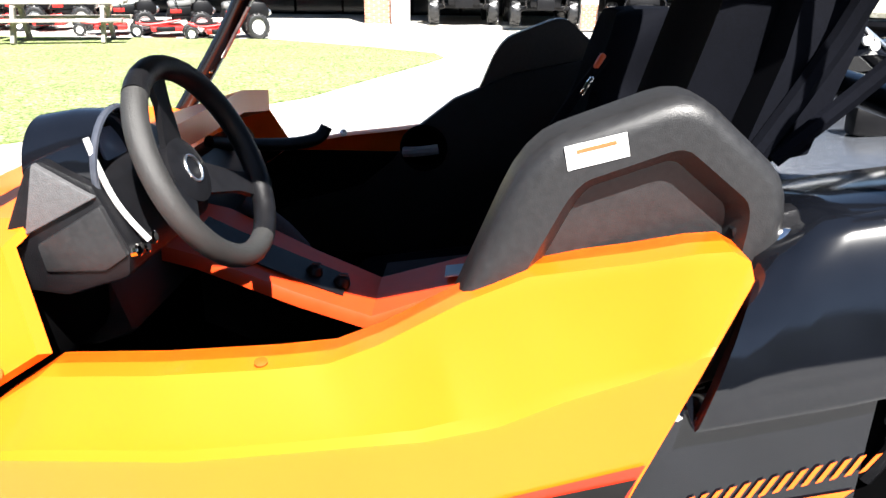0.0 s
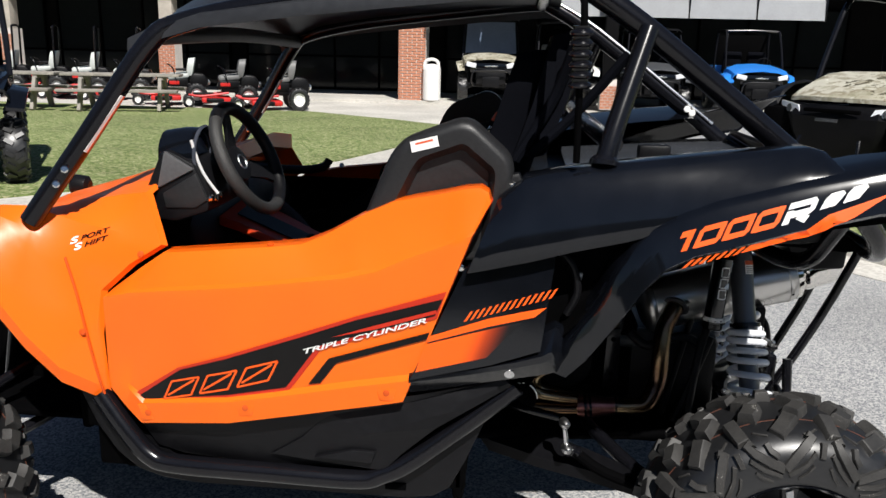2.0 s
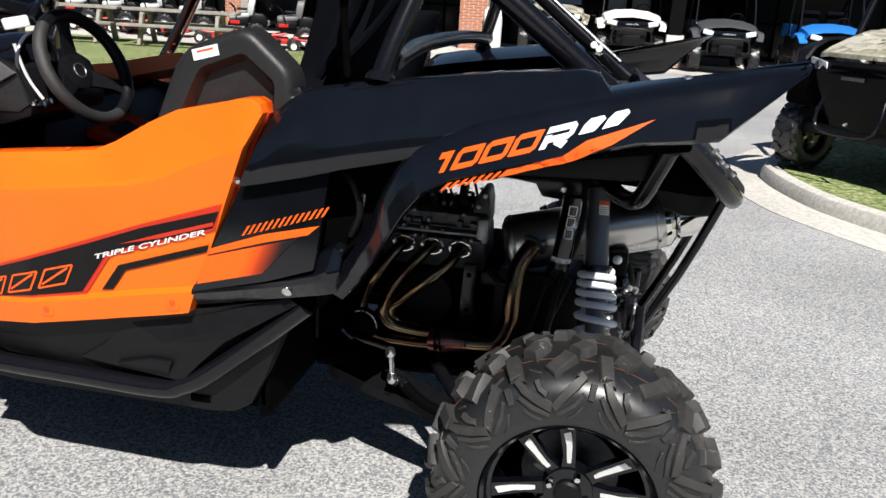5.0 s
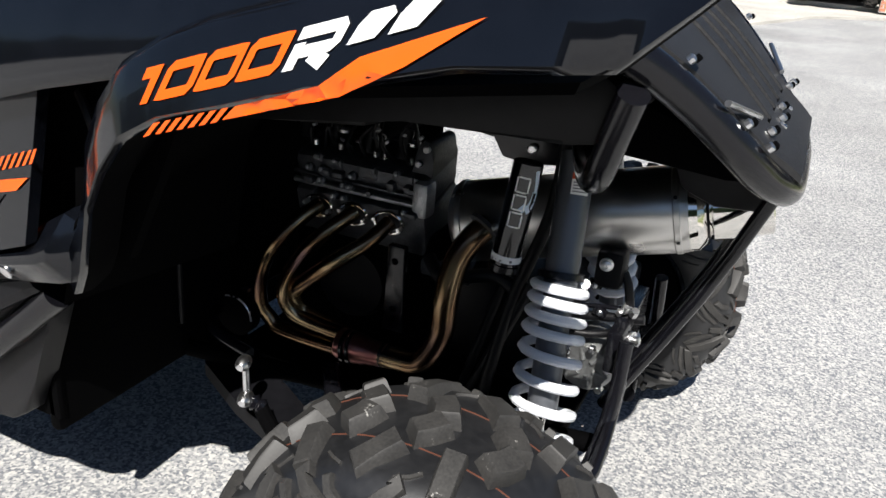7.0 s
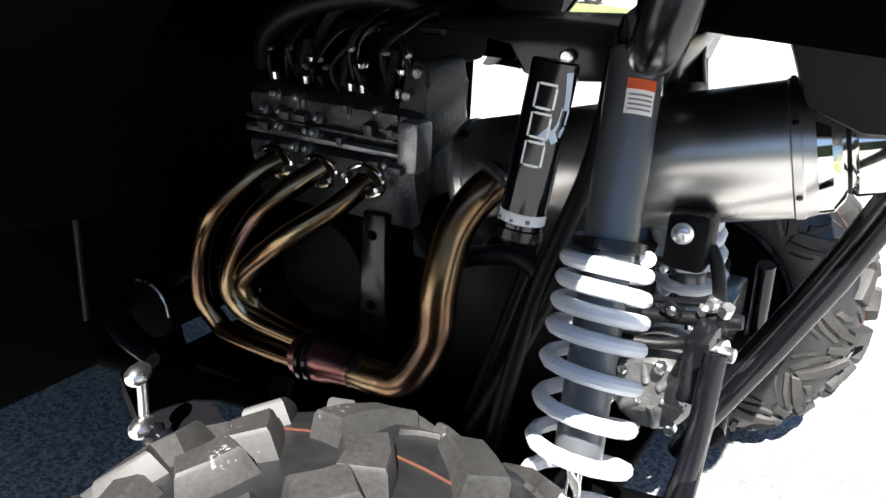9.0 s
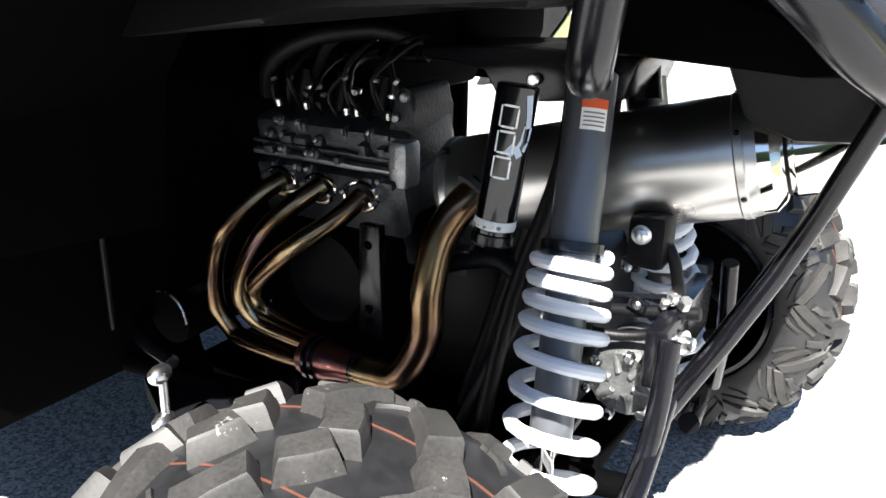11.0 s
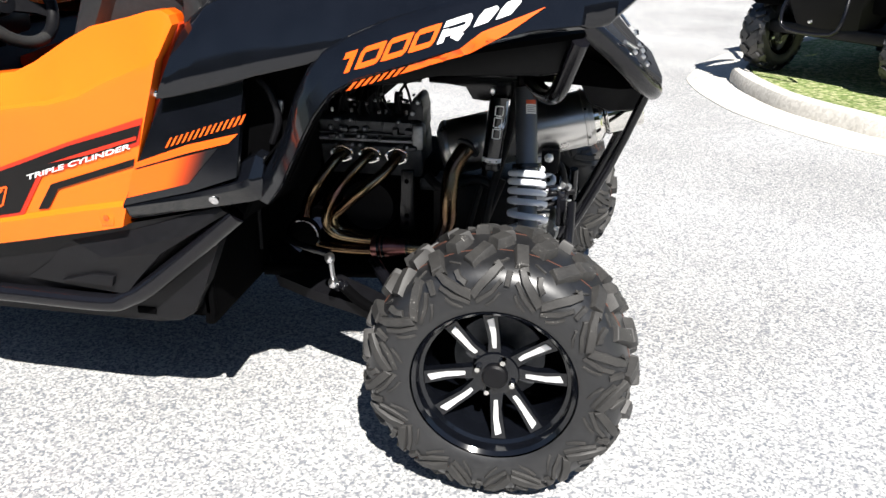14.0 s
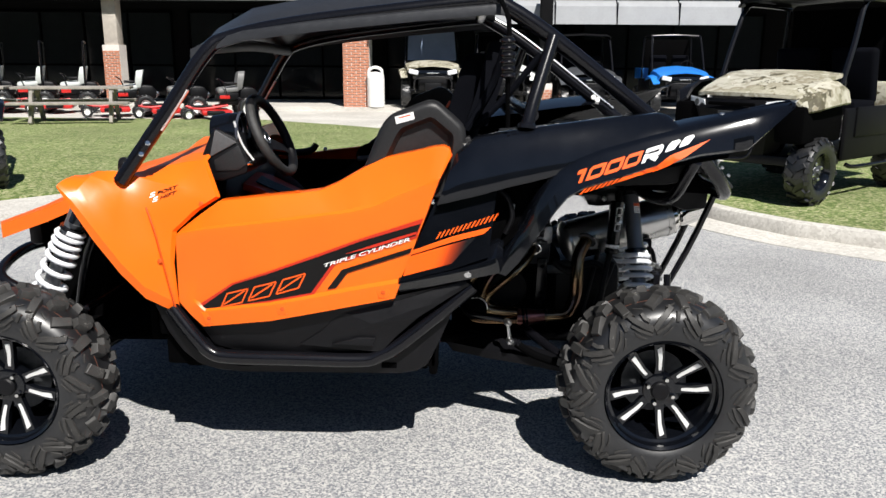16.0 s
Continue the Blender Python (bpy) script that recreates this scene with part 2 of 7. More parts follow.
def tube(bm, pts, r, seg=12, n=6, closed=False, radii=None):
    """A round bar along a smooth line."""
    line = bend(pts, n, closed)
    k = len(line)
    up = None
    rings = []
    for i, p in enumerate(line):
        a = line[(i + 1) % k] if closed or i < k - 1 else p
        z = line[(i - 1) % k] if closed or i > 0 else p
        t = (a - z).normalized()
        if up is None:
            up = t.orthogonal().normalized()
        up = (up - t * up.dot(t)).normalized()
        side = t.cross(up)
        rr = radii[min(len(radii) - 1, int(i * len(radii) / k))] if radii else r
        rings.append([bm.verts.new(p + rr * (math.cos(q) * up + math.sin(q) * side)) for q in (2 * math.pi * j / seg for j in range(seg))])
    for i in range(k if closed else k - 1):
        a, b = rings[i], rings[(i + 1) % k]
        for j in range(seg):
            bm.faces.new((a[j], a[(j + 1) % seg], b[(j + 1) % seg], b[j]))
    if not closed:
        bm.faces.new(rings[0][::-1])
        bm.faces.new(rings[-1])
    return bm


def box(bm, c, s, bevel=0.0, m=None, seg=2):
    """A bevelled block with its middle at c and sides s, turned by m."""
    made = bmesh.ops.create_cube(bm, size=1.0, matrix=Matrix.Diagonal((*s, 1)))
    vs = made["verts"]
    if bevel:
        es = list({e for v in vs for e in v.link_edges})
        made = bmesh.ops.bevel(bm, geom=es, offset=bevel, segments=seg, affect="EDGES", profile=0.5)
        vs = list({v for f in made["faces"] for v in f.verts} | {v for v in vs if v.is_valid})
    bmesh.ops.transform(bm, matrix=Matrix.Translation(c) @ (m if m is not None else Matrix.Identity(4)), verts=vs)
    return bm


def lathe(bm, profile, c, axis, seg=32, close=True):
    """Turns (radius, along) pairs round an axis through c."""
    turn = Vector(axis).to_track_quat("Z", "Y").to_matrix()
    rings = []
    for r, h in profile:
        rings.append([bm.verts.new(Vector(c) + turn @ Vector((r * math.cos(q), r * math.sin(q), h))) for q in (2 * math.pi * j / seg for j in range(seg))])
    for a, b in zip(rings, rings[1:]):
        for j in range(seg):
            bm.faces.new((a[j], a[(j + 1) % seg], b[(j + 1) % seg], b[j]))
    if close:
        bm.faces.new(rings[0][::-1])
        bm.faces.new(rings[-1])
    return bm


def rod(bm, a, b, r, seg=16):
    a, b = Vector(a), Vector(b)
    return lathe(bm, [(r * 0.9, 0), (r, 0.08 * r), (r, (b - a).length - 0.08 * r), (r * 0.9, (b - a).length)], a, b - a, seg)


def loft(bm, rows, off=(0, 0.02, 0), closed_ends=True):
    """A shell through rows of points, given thickness by off."""
    off = Vector(off)
    front = [[bm.verts.new(p) for p in row] for row in rows]
    back = [[bm.verts.new(Vector(p) + off) for p in row] for row in rows]
    n, m = len(rows), len(rows[0])
    for g, flip in ((front, False), (back, True)):
        for i in range(n - 1):
            for j in range(m - 1):
                q = (g[i][j], g[i + 1][j], g[i + 1][j + 1], g[i][j + 1])
                bm.faces.new(q[::-1] if flip else q)
    rim = [(i, 0) for i in range(n)] + [(n - 1, j) for j in range(1, m)] + [(i, m - 1) for i in range(n - 2, -1, -1)] + [(0, j) for j in range(m - 2, 0, -1)]
    for (a, b), (c, d) in zip(rim, rim[1:] + rim[:1]):
        bm.faces.new((front[a][b], front[c][d], back[c][d], back[a][b]))
    return bm


def soften(bm, n=3):
    """Finer faces with rounded corners, as on padding."""
    bmesh.ops.subdivide_edges(bm, edges=bm.edges, cuts=1, use_grid_fill=True)
    for _ in range(n):
        bmesh.ops.smooth_vert(bm, verts=bm.verts, factor=0.5, use_axis_x=True, use_axis_y=True, use_axis_z=True)
    return bm


def between(keys, n):
    """Rows between key rows, n steps each, straight."""
    out = []
    for a, b in zip(keys, keys[1:]):
        for s in range(n):
            out.append([Vector(p).lerp(Vector(q), s / n) for p, q in zip(a, b)])
    return out + [[Vector(p) for p in keys[-1]]]


def prism(bm, outline, a, b, place=lambda u, v, w: (u, w, v), bevel=0.0):
    """An outline given thickness from a to b; place turns (u, v, depth) into a point."""
    lo = [bm.verts.new(place(u, v, a)) for u, v in outline]
    hi = [bm.verts.new(place(u, v, b)) for u, v in outline]
    k = len(outline)
    faces = [bm.faces.new(lo), bm.faces.new(hi[::-1])]
    for i in range(k):
        faces.append(bm.faces.new((lo[i], hi[i], hi[(i + 1) % k], lo[(i + 1) % k])))
    if bevel:
        bmesh.ops.bevel(bm, geom=list({e for f in faces for e in f.edges}), offset=bevel, segments=2, affect="EDGES", profile=0.5)
    return bm


def flat(bm, outline, place):
    """A thin sticker: the outline laid at place(u, v)."""
    tmp = B()
    f = tmp.faces.new([tmp.verts.new((u, v, 0)) for u, v in outline])
    bmesh.ops.triangulate(tmp, faces=[f])
    for cut in (-1.361, -0.60):
        bmesh.ops.bisect_plane(tmp, geom=[*tmp.verts, *tmp.edges, *tmp.faces], plane_co=(cut, 0, 0), plane_no=(1, 0, 0))
    bmesh.ops.triangulate(tmp, faces=tmp.faces)
    for _ in range(4):
        long = [e for e in tmp.edges if e.calc_length() > 0.022]
        if long:
            bmesh.ops.subdivide_edges(tmp, edges=long, cuts=1)
            bmesh.ops.triangulate(tmp, faces=tmp.faces)
    for g in list(tmp.faces):
        bm.faces.new([bm.verts.new(place(v.co.x, v.co.y)) for v in g.verts])
    tmp.free()
    bmesh.ops.remove_doubles(bm, verts=bm.verts, dist=0.00005)
    return bm


def lettering(words, height, place_matrix, wide=1.0, shear=0.0, bold=0.0):
    """Words in the built-in font as a mesh, 1 mm deep."""
    c = bpy.data.curves.new("words", "FONT")
    c.body, c.size, c.extrude, c.shear, c.offset = words, height * 1.38, 0.0005, shear, bold
    ob = bpy.data.objects.new("words", c)
    scene.collection.objects.link(ob)
    bpy.context.view_layer.update()
    me = bpy.data.meshes.new_from_object(ob.evaluated_get(bpy.context.evaluated_depsgraph_get()))
    bm = B()
    bm.from_mesh(me)
    bpy.data.objects.remove(ob)
    bpy.data.meshes.remove(me)
    bmesh.ops.transform(bm, matrix=place_matrix @ Matrix.Diagonal((wide, 1, 1, 1)), verts=bm.verts)
    return bm


def cling(bm, ob, off, toward=(0, 1, 0)):
    """Lays a flat sticker on ob's surface, off metres proud of it."""
    bpy.context.view_layer.update()
    d = Vector(toward).normalized()
    low = min(v.co.dot(d) for v in bm.verts)
    found, missed = [], []
    for v in bm.verts:
        deep = v.co.dot(d)
        foot = v.co - d * deep
        hit, place, _, _ = ob.ray_cast(foot - d * 3.0, d)
        (found if hit else missed).append((v, foot, deep, place.dot(d)))
    for v, foot, deep, at in found:
        v.co = foot + d * (at - off + deep - low)
    for v, foot, deep, _ in missed:
        at = min(found, key=lambda q: (q[1] - foot).length_squared)[3]
        v.co = foot + d * (at - off + deep - low)
    return bm


def ribbon(bm, pts, w, place, closed=False):
    """A mitred band of width w along a bent line, 0.6 mm deep; place turns (u, v) into a point facing -y."""
    p = [Vector(q) for q in pts]
    k = len(p)
    sides = []
    for i in range(k):
        a = (p[i] - p[i - 1]).normalized() if closed or i > 0 else (p[1] - p[0]).normalized()
        b = (p[(i + 1) % k] - p[i]).normalized() if closed or i < k - 1 else a
        n = Vector((-a.y - b.y, a.x + b.x)).normalized()
        n *= w / 2 / max(0.4, n.dot(Vector((-a.y, a.x))))
        sides.append((p[i] + n, p[i] - n))
    layers = [[[bm.verts.new(Vector(place(*q)) + Vector((0, y, 0))) for q in pair] for pair in sides] for y in (0.0, 0.0006)]
    for i in range(k if closed else k - 1):
        j = (i + 1) % k
        f, g = layers
        bm.faces.new((f[i][0], f[j][0], f[j][1], f[i][1]))
        bm.faces.new((g[i][1], g[j][1], g[j][0], g[i][0]))
        for e in (0, 1):
            bm.faces.new((f[i][e], g[i][e], g[j][e], f[j][e]))
    if not closed:
        for i in (0, k - 1):
            f, g = layers
            bm.faces.new((f[i][0], f[i][1], g[i][1], g[i][0]))
    return bm


# ---- ground ----
def sheet(name, outline, z0, z1, mat, label, category, kind="structure", bevel=0.0):
    bm = prism(B(), outline, z0, z1, lambda u, v, w: (u, v, w), bevel)
    return tagged(part(name, bm, mat, None), label, category, kind=kind)


sheet("ground", [(-150, -150), (150, -150), (150, 150), (-150, 150)], -0.4, 0.0, ASPHALT, "worn pale grey asphalt of the car park", "asphalt")


# ---- the side-by-side vehicle ----
utv = thing("side_by_side_vehicle", "orange and black two-seat sport side-by-side parked on asphalt", "off-road vehicle")


def door_y(x, z):
    """The door's plane between its foot and its crease, pulled in towards the front."""
    return -0.775 - 0.05 * (z - 0.75) + 0.18 * max(0.0, -1.361 - x)


# columns: foot, crease and top of the door, from front to rear, as (x, z)
FASTENER = material("dark_orange_fastener", (0.60, 0.075, 0.005), 0.4, vary=0.1)
DOOR = [
    ((-1.700, 0.640), (-1.690, 0.885), (-1.680, 0.900)),
    ((-1.655, 0.590), (-1.620, 0.903), (-1.610, 0.952)),
    ((-1.610, 0.556), (-1.545, 0.915), (-1.540, 1.000)),
    ((-1.361, 0.596), (-1.340, 0.945), (-1.391, 1.022)),
    ((-1.230, 0.622), (-1.190, 0.966), (-1.250, 1.038)),
    ((-1.170, 0.634), (-1.130, 0.975), (-1.180, 1.048)),
    ((-1.110, 0.647), (-1.070, 0.983), (-1.123, 1.073)),
    ((-1.030, 0.663), (-0.990, 1.005), (-1.030, 1.127)),
    ((-0.985, 0.672), (-0.920, 1.040), (-0.960, 1.160)),
    ((-0.950, 0.680), (-0.845, 1.070), (-0.850, 1.186)),
    ((-0.940, 0.682), (-0.812, 1.086), (-0.795, 1.201)),
    ((-0.934, 0.684), (-0.792, 1.094), (-0.762, 1.204)),
    ((-0.930, 0.685), (-0.782, 1.098), (-0.744, 1.194)),
    ((-0.928, 0.686), (-0.776, 1.100), (-0.738, 1.174)),
]


def door_rows():
    rows = []
    for (xb, zb), (xc, zc), (xt, zt) in DOOR:
        def at(f):
            return xb + (xc - xb) * f, zb + (zc - zb) * f
        lip = min(1.0, max(0.0, (xb + 1.67) / 0.06))
        row = [(xb, door_y(xb, zb) + 0.05, zb - 0.006), (xb, door_y(xb, zb) - 0.012 * lip, zb)]
        h = zc - zb
        x, z = at(0.058 / h)
        row.append((x, door_y(x, z) - 0.014 * lip, z))
        x, z = at(0.070 / h)
        row.append((x, door_y(x, z), z))
        for f in (0.5, 0.96):
            x, z = at(f)
            row.append((x, door_y(x, z), z))
        yc, yt = door_y(xc, zc), -0.735 + 0.20 * max(0.0, -1.361 - xt)
        yt = max(yt - 0.035 * min(1.0, max(0.0, (xt + 0.98) / 0.18)), yc + 0.004)
        row.append((xc, yc + 0.001, zc))
        row.append((xc + (xt - xc) * 0.12, yc + (yt - yc) * 0.22, zc + (zt - zc) * 0.1))
        row.append((xc + (xt - xc) * 0.9, yc + (yt - yc) * 0.85, zc + (zt - zc) * 0.9))
        row.append((xt, yt, zt))
        row.append((xt, yt + 0.03, zt))
        rows.append(row)
    return rows


def mirrored(bm):
    bmesh.ops.transform(bm, matrix=Matrix.Diagonal((1, -1, 1, 1)), verts=bm.verts)
    bmesh.ops.reverse_faces(bm, faces=bm.faces)
    return bm


door = part("door", loft(B(), between(door_rows(), 3), (0, 0.035, 0)), ORANGE, utv, "bright orange moulded half door", crisp=22)
part("door", mirrored(loft(B(), between(door_rows(), 3), (0, 0.035, 0))), ORANGE, utv, crisp=22)


def on_door(u, v):
    return (u, door_y(u, v) - 0.003, v)


def on_door2(u, v):
    return (u, door_y(u, v) - 0.0045, v)


# black swoosh with its red rims, pale arrow strokes
part("red_rim", flat(B(), [(-1.645, 0.620), (-1.495, 0.723), (-1.18, 0.841), (-1.04, 0.894), (-0.830, 0.966), (-0.838, 0.945), (-0.851, 0.899), (-1.127, 0.804), (-1.206, 0.694), (-1.60, 0.604)], on_door), RED_EDGE, door)
part("black_stripe", flat(B(), [(-1.635, 0.613), (-1.490, 0.718), (-1.175, 0.833), (-1.040, 0.885), (-0.838, 0.948), (-0.856, 0.906), (-1.135, 0.812), (-1.215, 0.700)], on_door2), DECAL_BLACK, door, "black angled door graphic")
part("orange_stripe", flat(B(), [(-0.853, 0.921), (-1.00, 0.873), (-1.10, 0.838), (-0.99, 0.866), (-0.853, 0.912)], lambda u, v: (u, door_y(u, v) - 0.0065, v)), RED_EDGE, door)
part("black_stripe", flat(B(), [(-1.160, 0.712), (-1.108, 0.783), (-0.868, 0.864), (-0.874, 0.846), (-1.090, 0.772), (-1.130, 0.717)], on_door2), DECAL_BLACK, door)
TILT_TEXT = -18.4
part("lettering", cling(lettering("TRIPLE CYLINDER", 0.0118, pose(-1.172, 0, 0.790, 90, TILT_TEXT, 0), wide=2.42, shear=0.30, bold=0.0003), door, 0.0062), DECAL_WHITE, door, "white lettering")


def stroke(bm, pts, w, place):
    """A bent line of even width laid on a surface."""
    p = [Vector((*q, 0)) for q in pts]
    left, right = [], []
    for i, q in enumerate(p):
        d = (p[min(i + 1, len(p) - 1)] - p[max(i - 1, 0)]).normalized()
        n = Vector((-d.y, d.x, 0)) * w / 2
        left.append(tuple((q + n)[:2]))
        right.append(tuple((q - n)[:2]))
    return flat(bm, left + right[::-1], place)


def badge_outline(bm, u0, v0, w, h, slant, place):
    pts = [(u0, v0), (u0 + w, v0 + w * 0.30), (u0 + w + slant, v0 + h + w * 0.30), (u0 + slant, v0 + h)]
    for a, b in zip(pts, pts[1:] + pts[:1]):
        stroke(bm, (a, b), 0.005, place)
    return bm


for u0 in (-1.540, -1.438, -1.336):
    bm = B()
    z0 = 0.632 + (u0 + 1.540) * 0.30
    badge_outline(bm, u0, z0, 0.078, 0.052, 0.026, lambda u, v: (u, door_y(u, v) - 0.0065, v))
    stroke(bm, ((u0 + 0.012, z0 + 0.012), (u0 + 0.090, z0 + 0.066)), 0.005, lambda u, v: (u, door_y(u, v) - 0.0065, v))
    part("badge", bm, ORANGE_DECAL, door, "red-orange outlined model badge")
for x, z in ((-1.586, 0.590), (-1.316, 0.642), (-0.968, 0.707)):
    y = door_y(x, z) - 0.013
    part("fastener_pocket", prism(B(), [(x - 0.028, z + 0.020), (x + 0.028, z + 0.026), (x + 0.016, z - 0.020), (x - 0.016, z - 0.022)], y - 0.001, y + 0.012, bevel=0.002), ORANGE, door)
    part("fastener", lathe(B(), [(0.008, 0), (0.008, 0.003), (0.004, 0.004)], (x, y, z), (0, -1, 0), 12), FASTENER, door)
part("fastener", lathe(B(), [(0.008, 0), (0.008, 0.003), (0.004, 0.005)], (-0.800, -0.772, 1.02), (0, -1, 0), 10), CHROME, door)
part("fastener", lathe(B(), [(0.008, 0), (0.008, 0.002), (0.004, 0.003)], (-1.26, -0.722, 1.040), (0, -0.3, 1), 10), FASTENER, door)


# The door's orange rear edge is drawn dark red for the shade on it
part("door_edge", prism(B(), [(-0.935, 0.690), (-0.790, 1.095), (-0.745, 1.180), (-0.734, 1.172), (-0.776, 1.085), (-0.922, 0.690)], -0.742, -0.705, bevel=0.003), CONSOLE_RED, utv, "dark red strip standing in for the door's shaded orange edge")

# rear quarter panel: its crease and its top edge from the door to the tail, as (x, z)
QUARTER = [
    ((-0.785, 1.013), (-0.722, 1.180)),
    ((-0.745, 1.022), (-0.662, 1.228)),
    ((-0.640, 1.048), (-0.570, 1.247)),
    ((-0.552, 1.074), (-0.460, 1.264)),
    ((-0.470, 1.094), (-0.350, 1.279)),
    ((-0.400, 1.112), (-0.227, 1.296)),
    ((-0.270, 1.165), (-0.130, 1.306)),
    ((-0.130, 1.216), (-0.060, 1.314)),
    ((0.010, 1.250), (-0.030, 1.308)),
    ((0.030, 1.256), (0.000, 1.276)),
]


def quarter_rows():
    """Nearly upright above the crease, then rounding over to the deck's edge."""
    rows = []
    for (xc, zc), (xt, zt) in QUARTER:
        row = [(xc, -0.745, zc + 0.010), (xc, -0.780, zc + 0.001), (xc, -0.796, zc)]
        row += [(xc + (xt - xc) * f, y, zc + (zt - zc) * f) for f, y in ((0.04, -0.799), (0.30, -0.790), (0.55, -0.776), (0.75, -0.760), (0.90, -0.745), (0.985, -0.732))]
        row += [(xt, -0.722, zt), (xt, -0.66, zt), (xt, -0.50, zt - 0.03)]
        rows.append(row)
    return rows


# the panel below the crease, from its foot up; it ends ahead of the wheel arch
LOWER_QUARTER = [((-0.912, 0.745), (-0.792, 1.015)), ((-0.826, 0.768), (-0.720, 1.036)), ((-0.726, 0.794), (-0.650, 1.054)), ((-0.612, 0.836), (-0.585, 1.072))]


def lower_quarter_rows():
    return [[(xb + (xt - xb) * f, -0.792 + 0.034 * f, zb + (zt - zb) * f) for f in (0, 0.33, 0.66, 1)] for (xb, zb), (xt, zt) in LOWER_QUARTER]


quarter = part("rear_quarter_panel", loft(B(), between(quarter_rows(), 3), (0, 0.02, -0.004)), GLOSS_BLACK, utv, "glossy black rear quarter panel", crisp=55)
part("rear_quarter_panel", mirrored(loft(B(), between(quarter_rows(), 3), (0, 0.02, -0.004))), GLOSS_BLACK, utv, crisp=55)
lower_quarter = part("lower_quarter_panel", loft(B(), between(lower_quarter_rows(), 3), (0, 0.02, 0)), GLOSS_BLACK, utv, "glossy black panel with orange graphics", crisp=55)
part("lower_quarter_panel", mirrored(loft(B(), between(lower_quarter_rows(), 3), (0, 0.02, 0))), GLOSS_BLACK, utv, crisp=55)
# A flat black sheet stands in for the shaded opening ahead of the arch
for s in (-1, 1):
    part("quarter_shade_sheet", prism(B(), [(-0.700, 0.80), (-0.690, 1.10), (-0.500, 1.15), (-0.380, 1.14), (-0.420, 1.00), (-0.520, 0.80)], s * 0.69, s * 0.67), SHADE_BLACK, utv, "black sheet standing in for shade ahead of the wheel arch")
part("recess_clip", box(B(), (-0.528, -0.697, 0.985), (0.013, 0.012, 0.034), 0.003, pose(0, 0, 0, 0, 10, 0)), LIGHT_ALLOY, utv)
part("recess_hose", tube(B(), [(-0.575, -0.70, 1.05), (-0.545, -0.712, 1.02), (-0.530, -0.712, 0.96), (-0.552, -0.705, 0.90)], 0.009, 10, 5), MATTE_BLACK, utv)


def on_side(u, v):
    return (u, 0.0, v)


def fade_material():
    """A printed orange that runs out into black."""
    m = bpy.data.materials.new("orange_fading_to_black")
    m.use_nodes = True
    nt = m.node_tree
    b = nt.nodes["Principled BSDF"]
    b.inputs["Roughness"].default_value = 0.3
    tc = node(nt, "TexCoord")
    sep = node(nt, "SeparateXYZ")
    nt.links.new(tc.outputs["Object"], sep.inputs[0])
    lean = node(nt, "Math")
    lean.operation = "MULTIPLY_ADD"
    lean.inputs[1].default_value = -0.40
    nt.links.new(sep.outputs["Z"], lean.inputs[0])
    nt.links.new(sep.outputs["X"], lean.inputs[2])
    mr = node(nt, "MapRange")
    mr.interpolation_type = "SMOOTHSTEP"
    mr.inputs["From Min"].default_value, mr.inputs["From Max"].default_value = -1.125, -1.035
    nt.links.new(lean.outputs[0], mr.inputs["Value"])
    r = node(nt, "ValToRGB")
    r.color_ramp.elements[0].color, r.color_ramp.elements[1].color = (0.90, 0.105, 0.006, 1), (0.006, 0.006, 0.007, 1)
    r.color_ramp.elements.new(0.5).color = (0.36, 0.036, 0.005, 1)
    nt.links.new(mr.outputs[0], r.inputs["Fac"])
    nt.links.new(r.outputs["Color"], b.inputs["Base Color"])
    return m


part("orange_stripe", cling(flat(B(), [(-0.872, 0.852), (-0.735, 0.903), (-0.602, 0.938), (-0.628, 0.914), (-0.735, 0.884), (-0.875, 0.838)], on_side), lower_quarter, 0.0030), ORANGE_DECAL, lower_quarter)
part("orange_fade", cling(flat(B(), [(-0.879, 0.833), (-0.655, 0.902), (-0.735, 0.812), (-0.899, 0.766)], on_side), lower_quarter, 0.0022), fade_material(), lower_quarter, "orange graphic fading into black")
for i in range(14):
    x = -0.790 + i * 0.0146
    z = 0.892 + i * 0.0050
    part("hatch_mark", cling(flat(B(), [(x, z), (x + 0.007, z + 0.003), (x + 0.021, z + 0.027), (x + 0.014, z + 0.024)], on_side), lower_quarter, 0.0030), ORANGE_DECAL, lower_quarter)

part("latch_bracket", box(B(), (-0.700, -0.690, 1.185), (0.075, 0.03, 0.075), 0.008, pose(0, 0, 0, 0, -20, 0)), MATTE_BLACK, utv)
part("latch_bolt", lathe(B(), [(0.014, 0), (0.014, 0.003), (0.009, 0.008), (0.004, 0.010)], (-0.688, -0.708, 1.196), (0, -1, 0.3), 14), CHROME, utv)

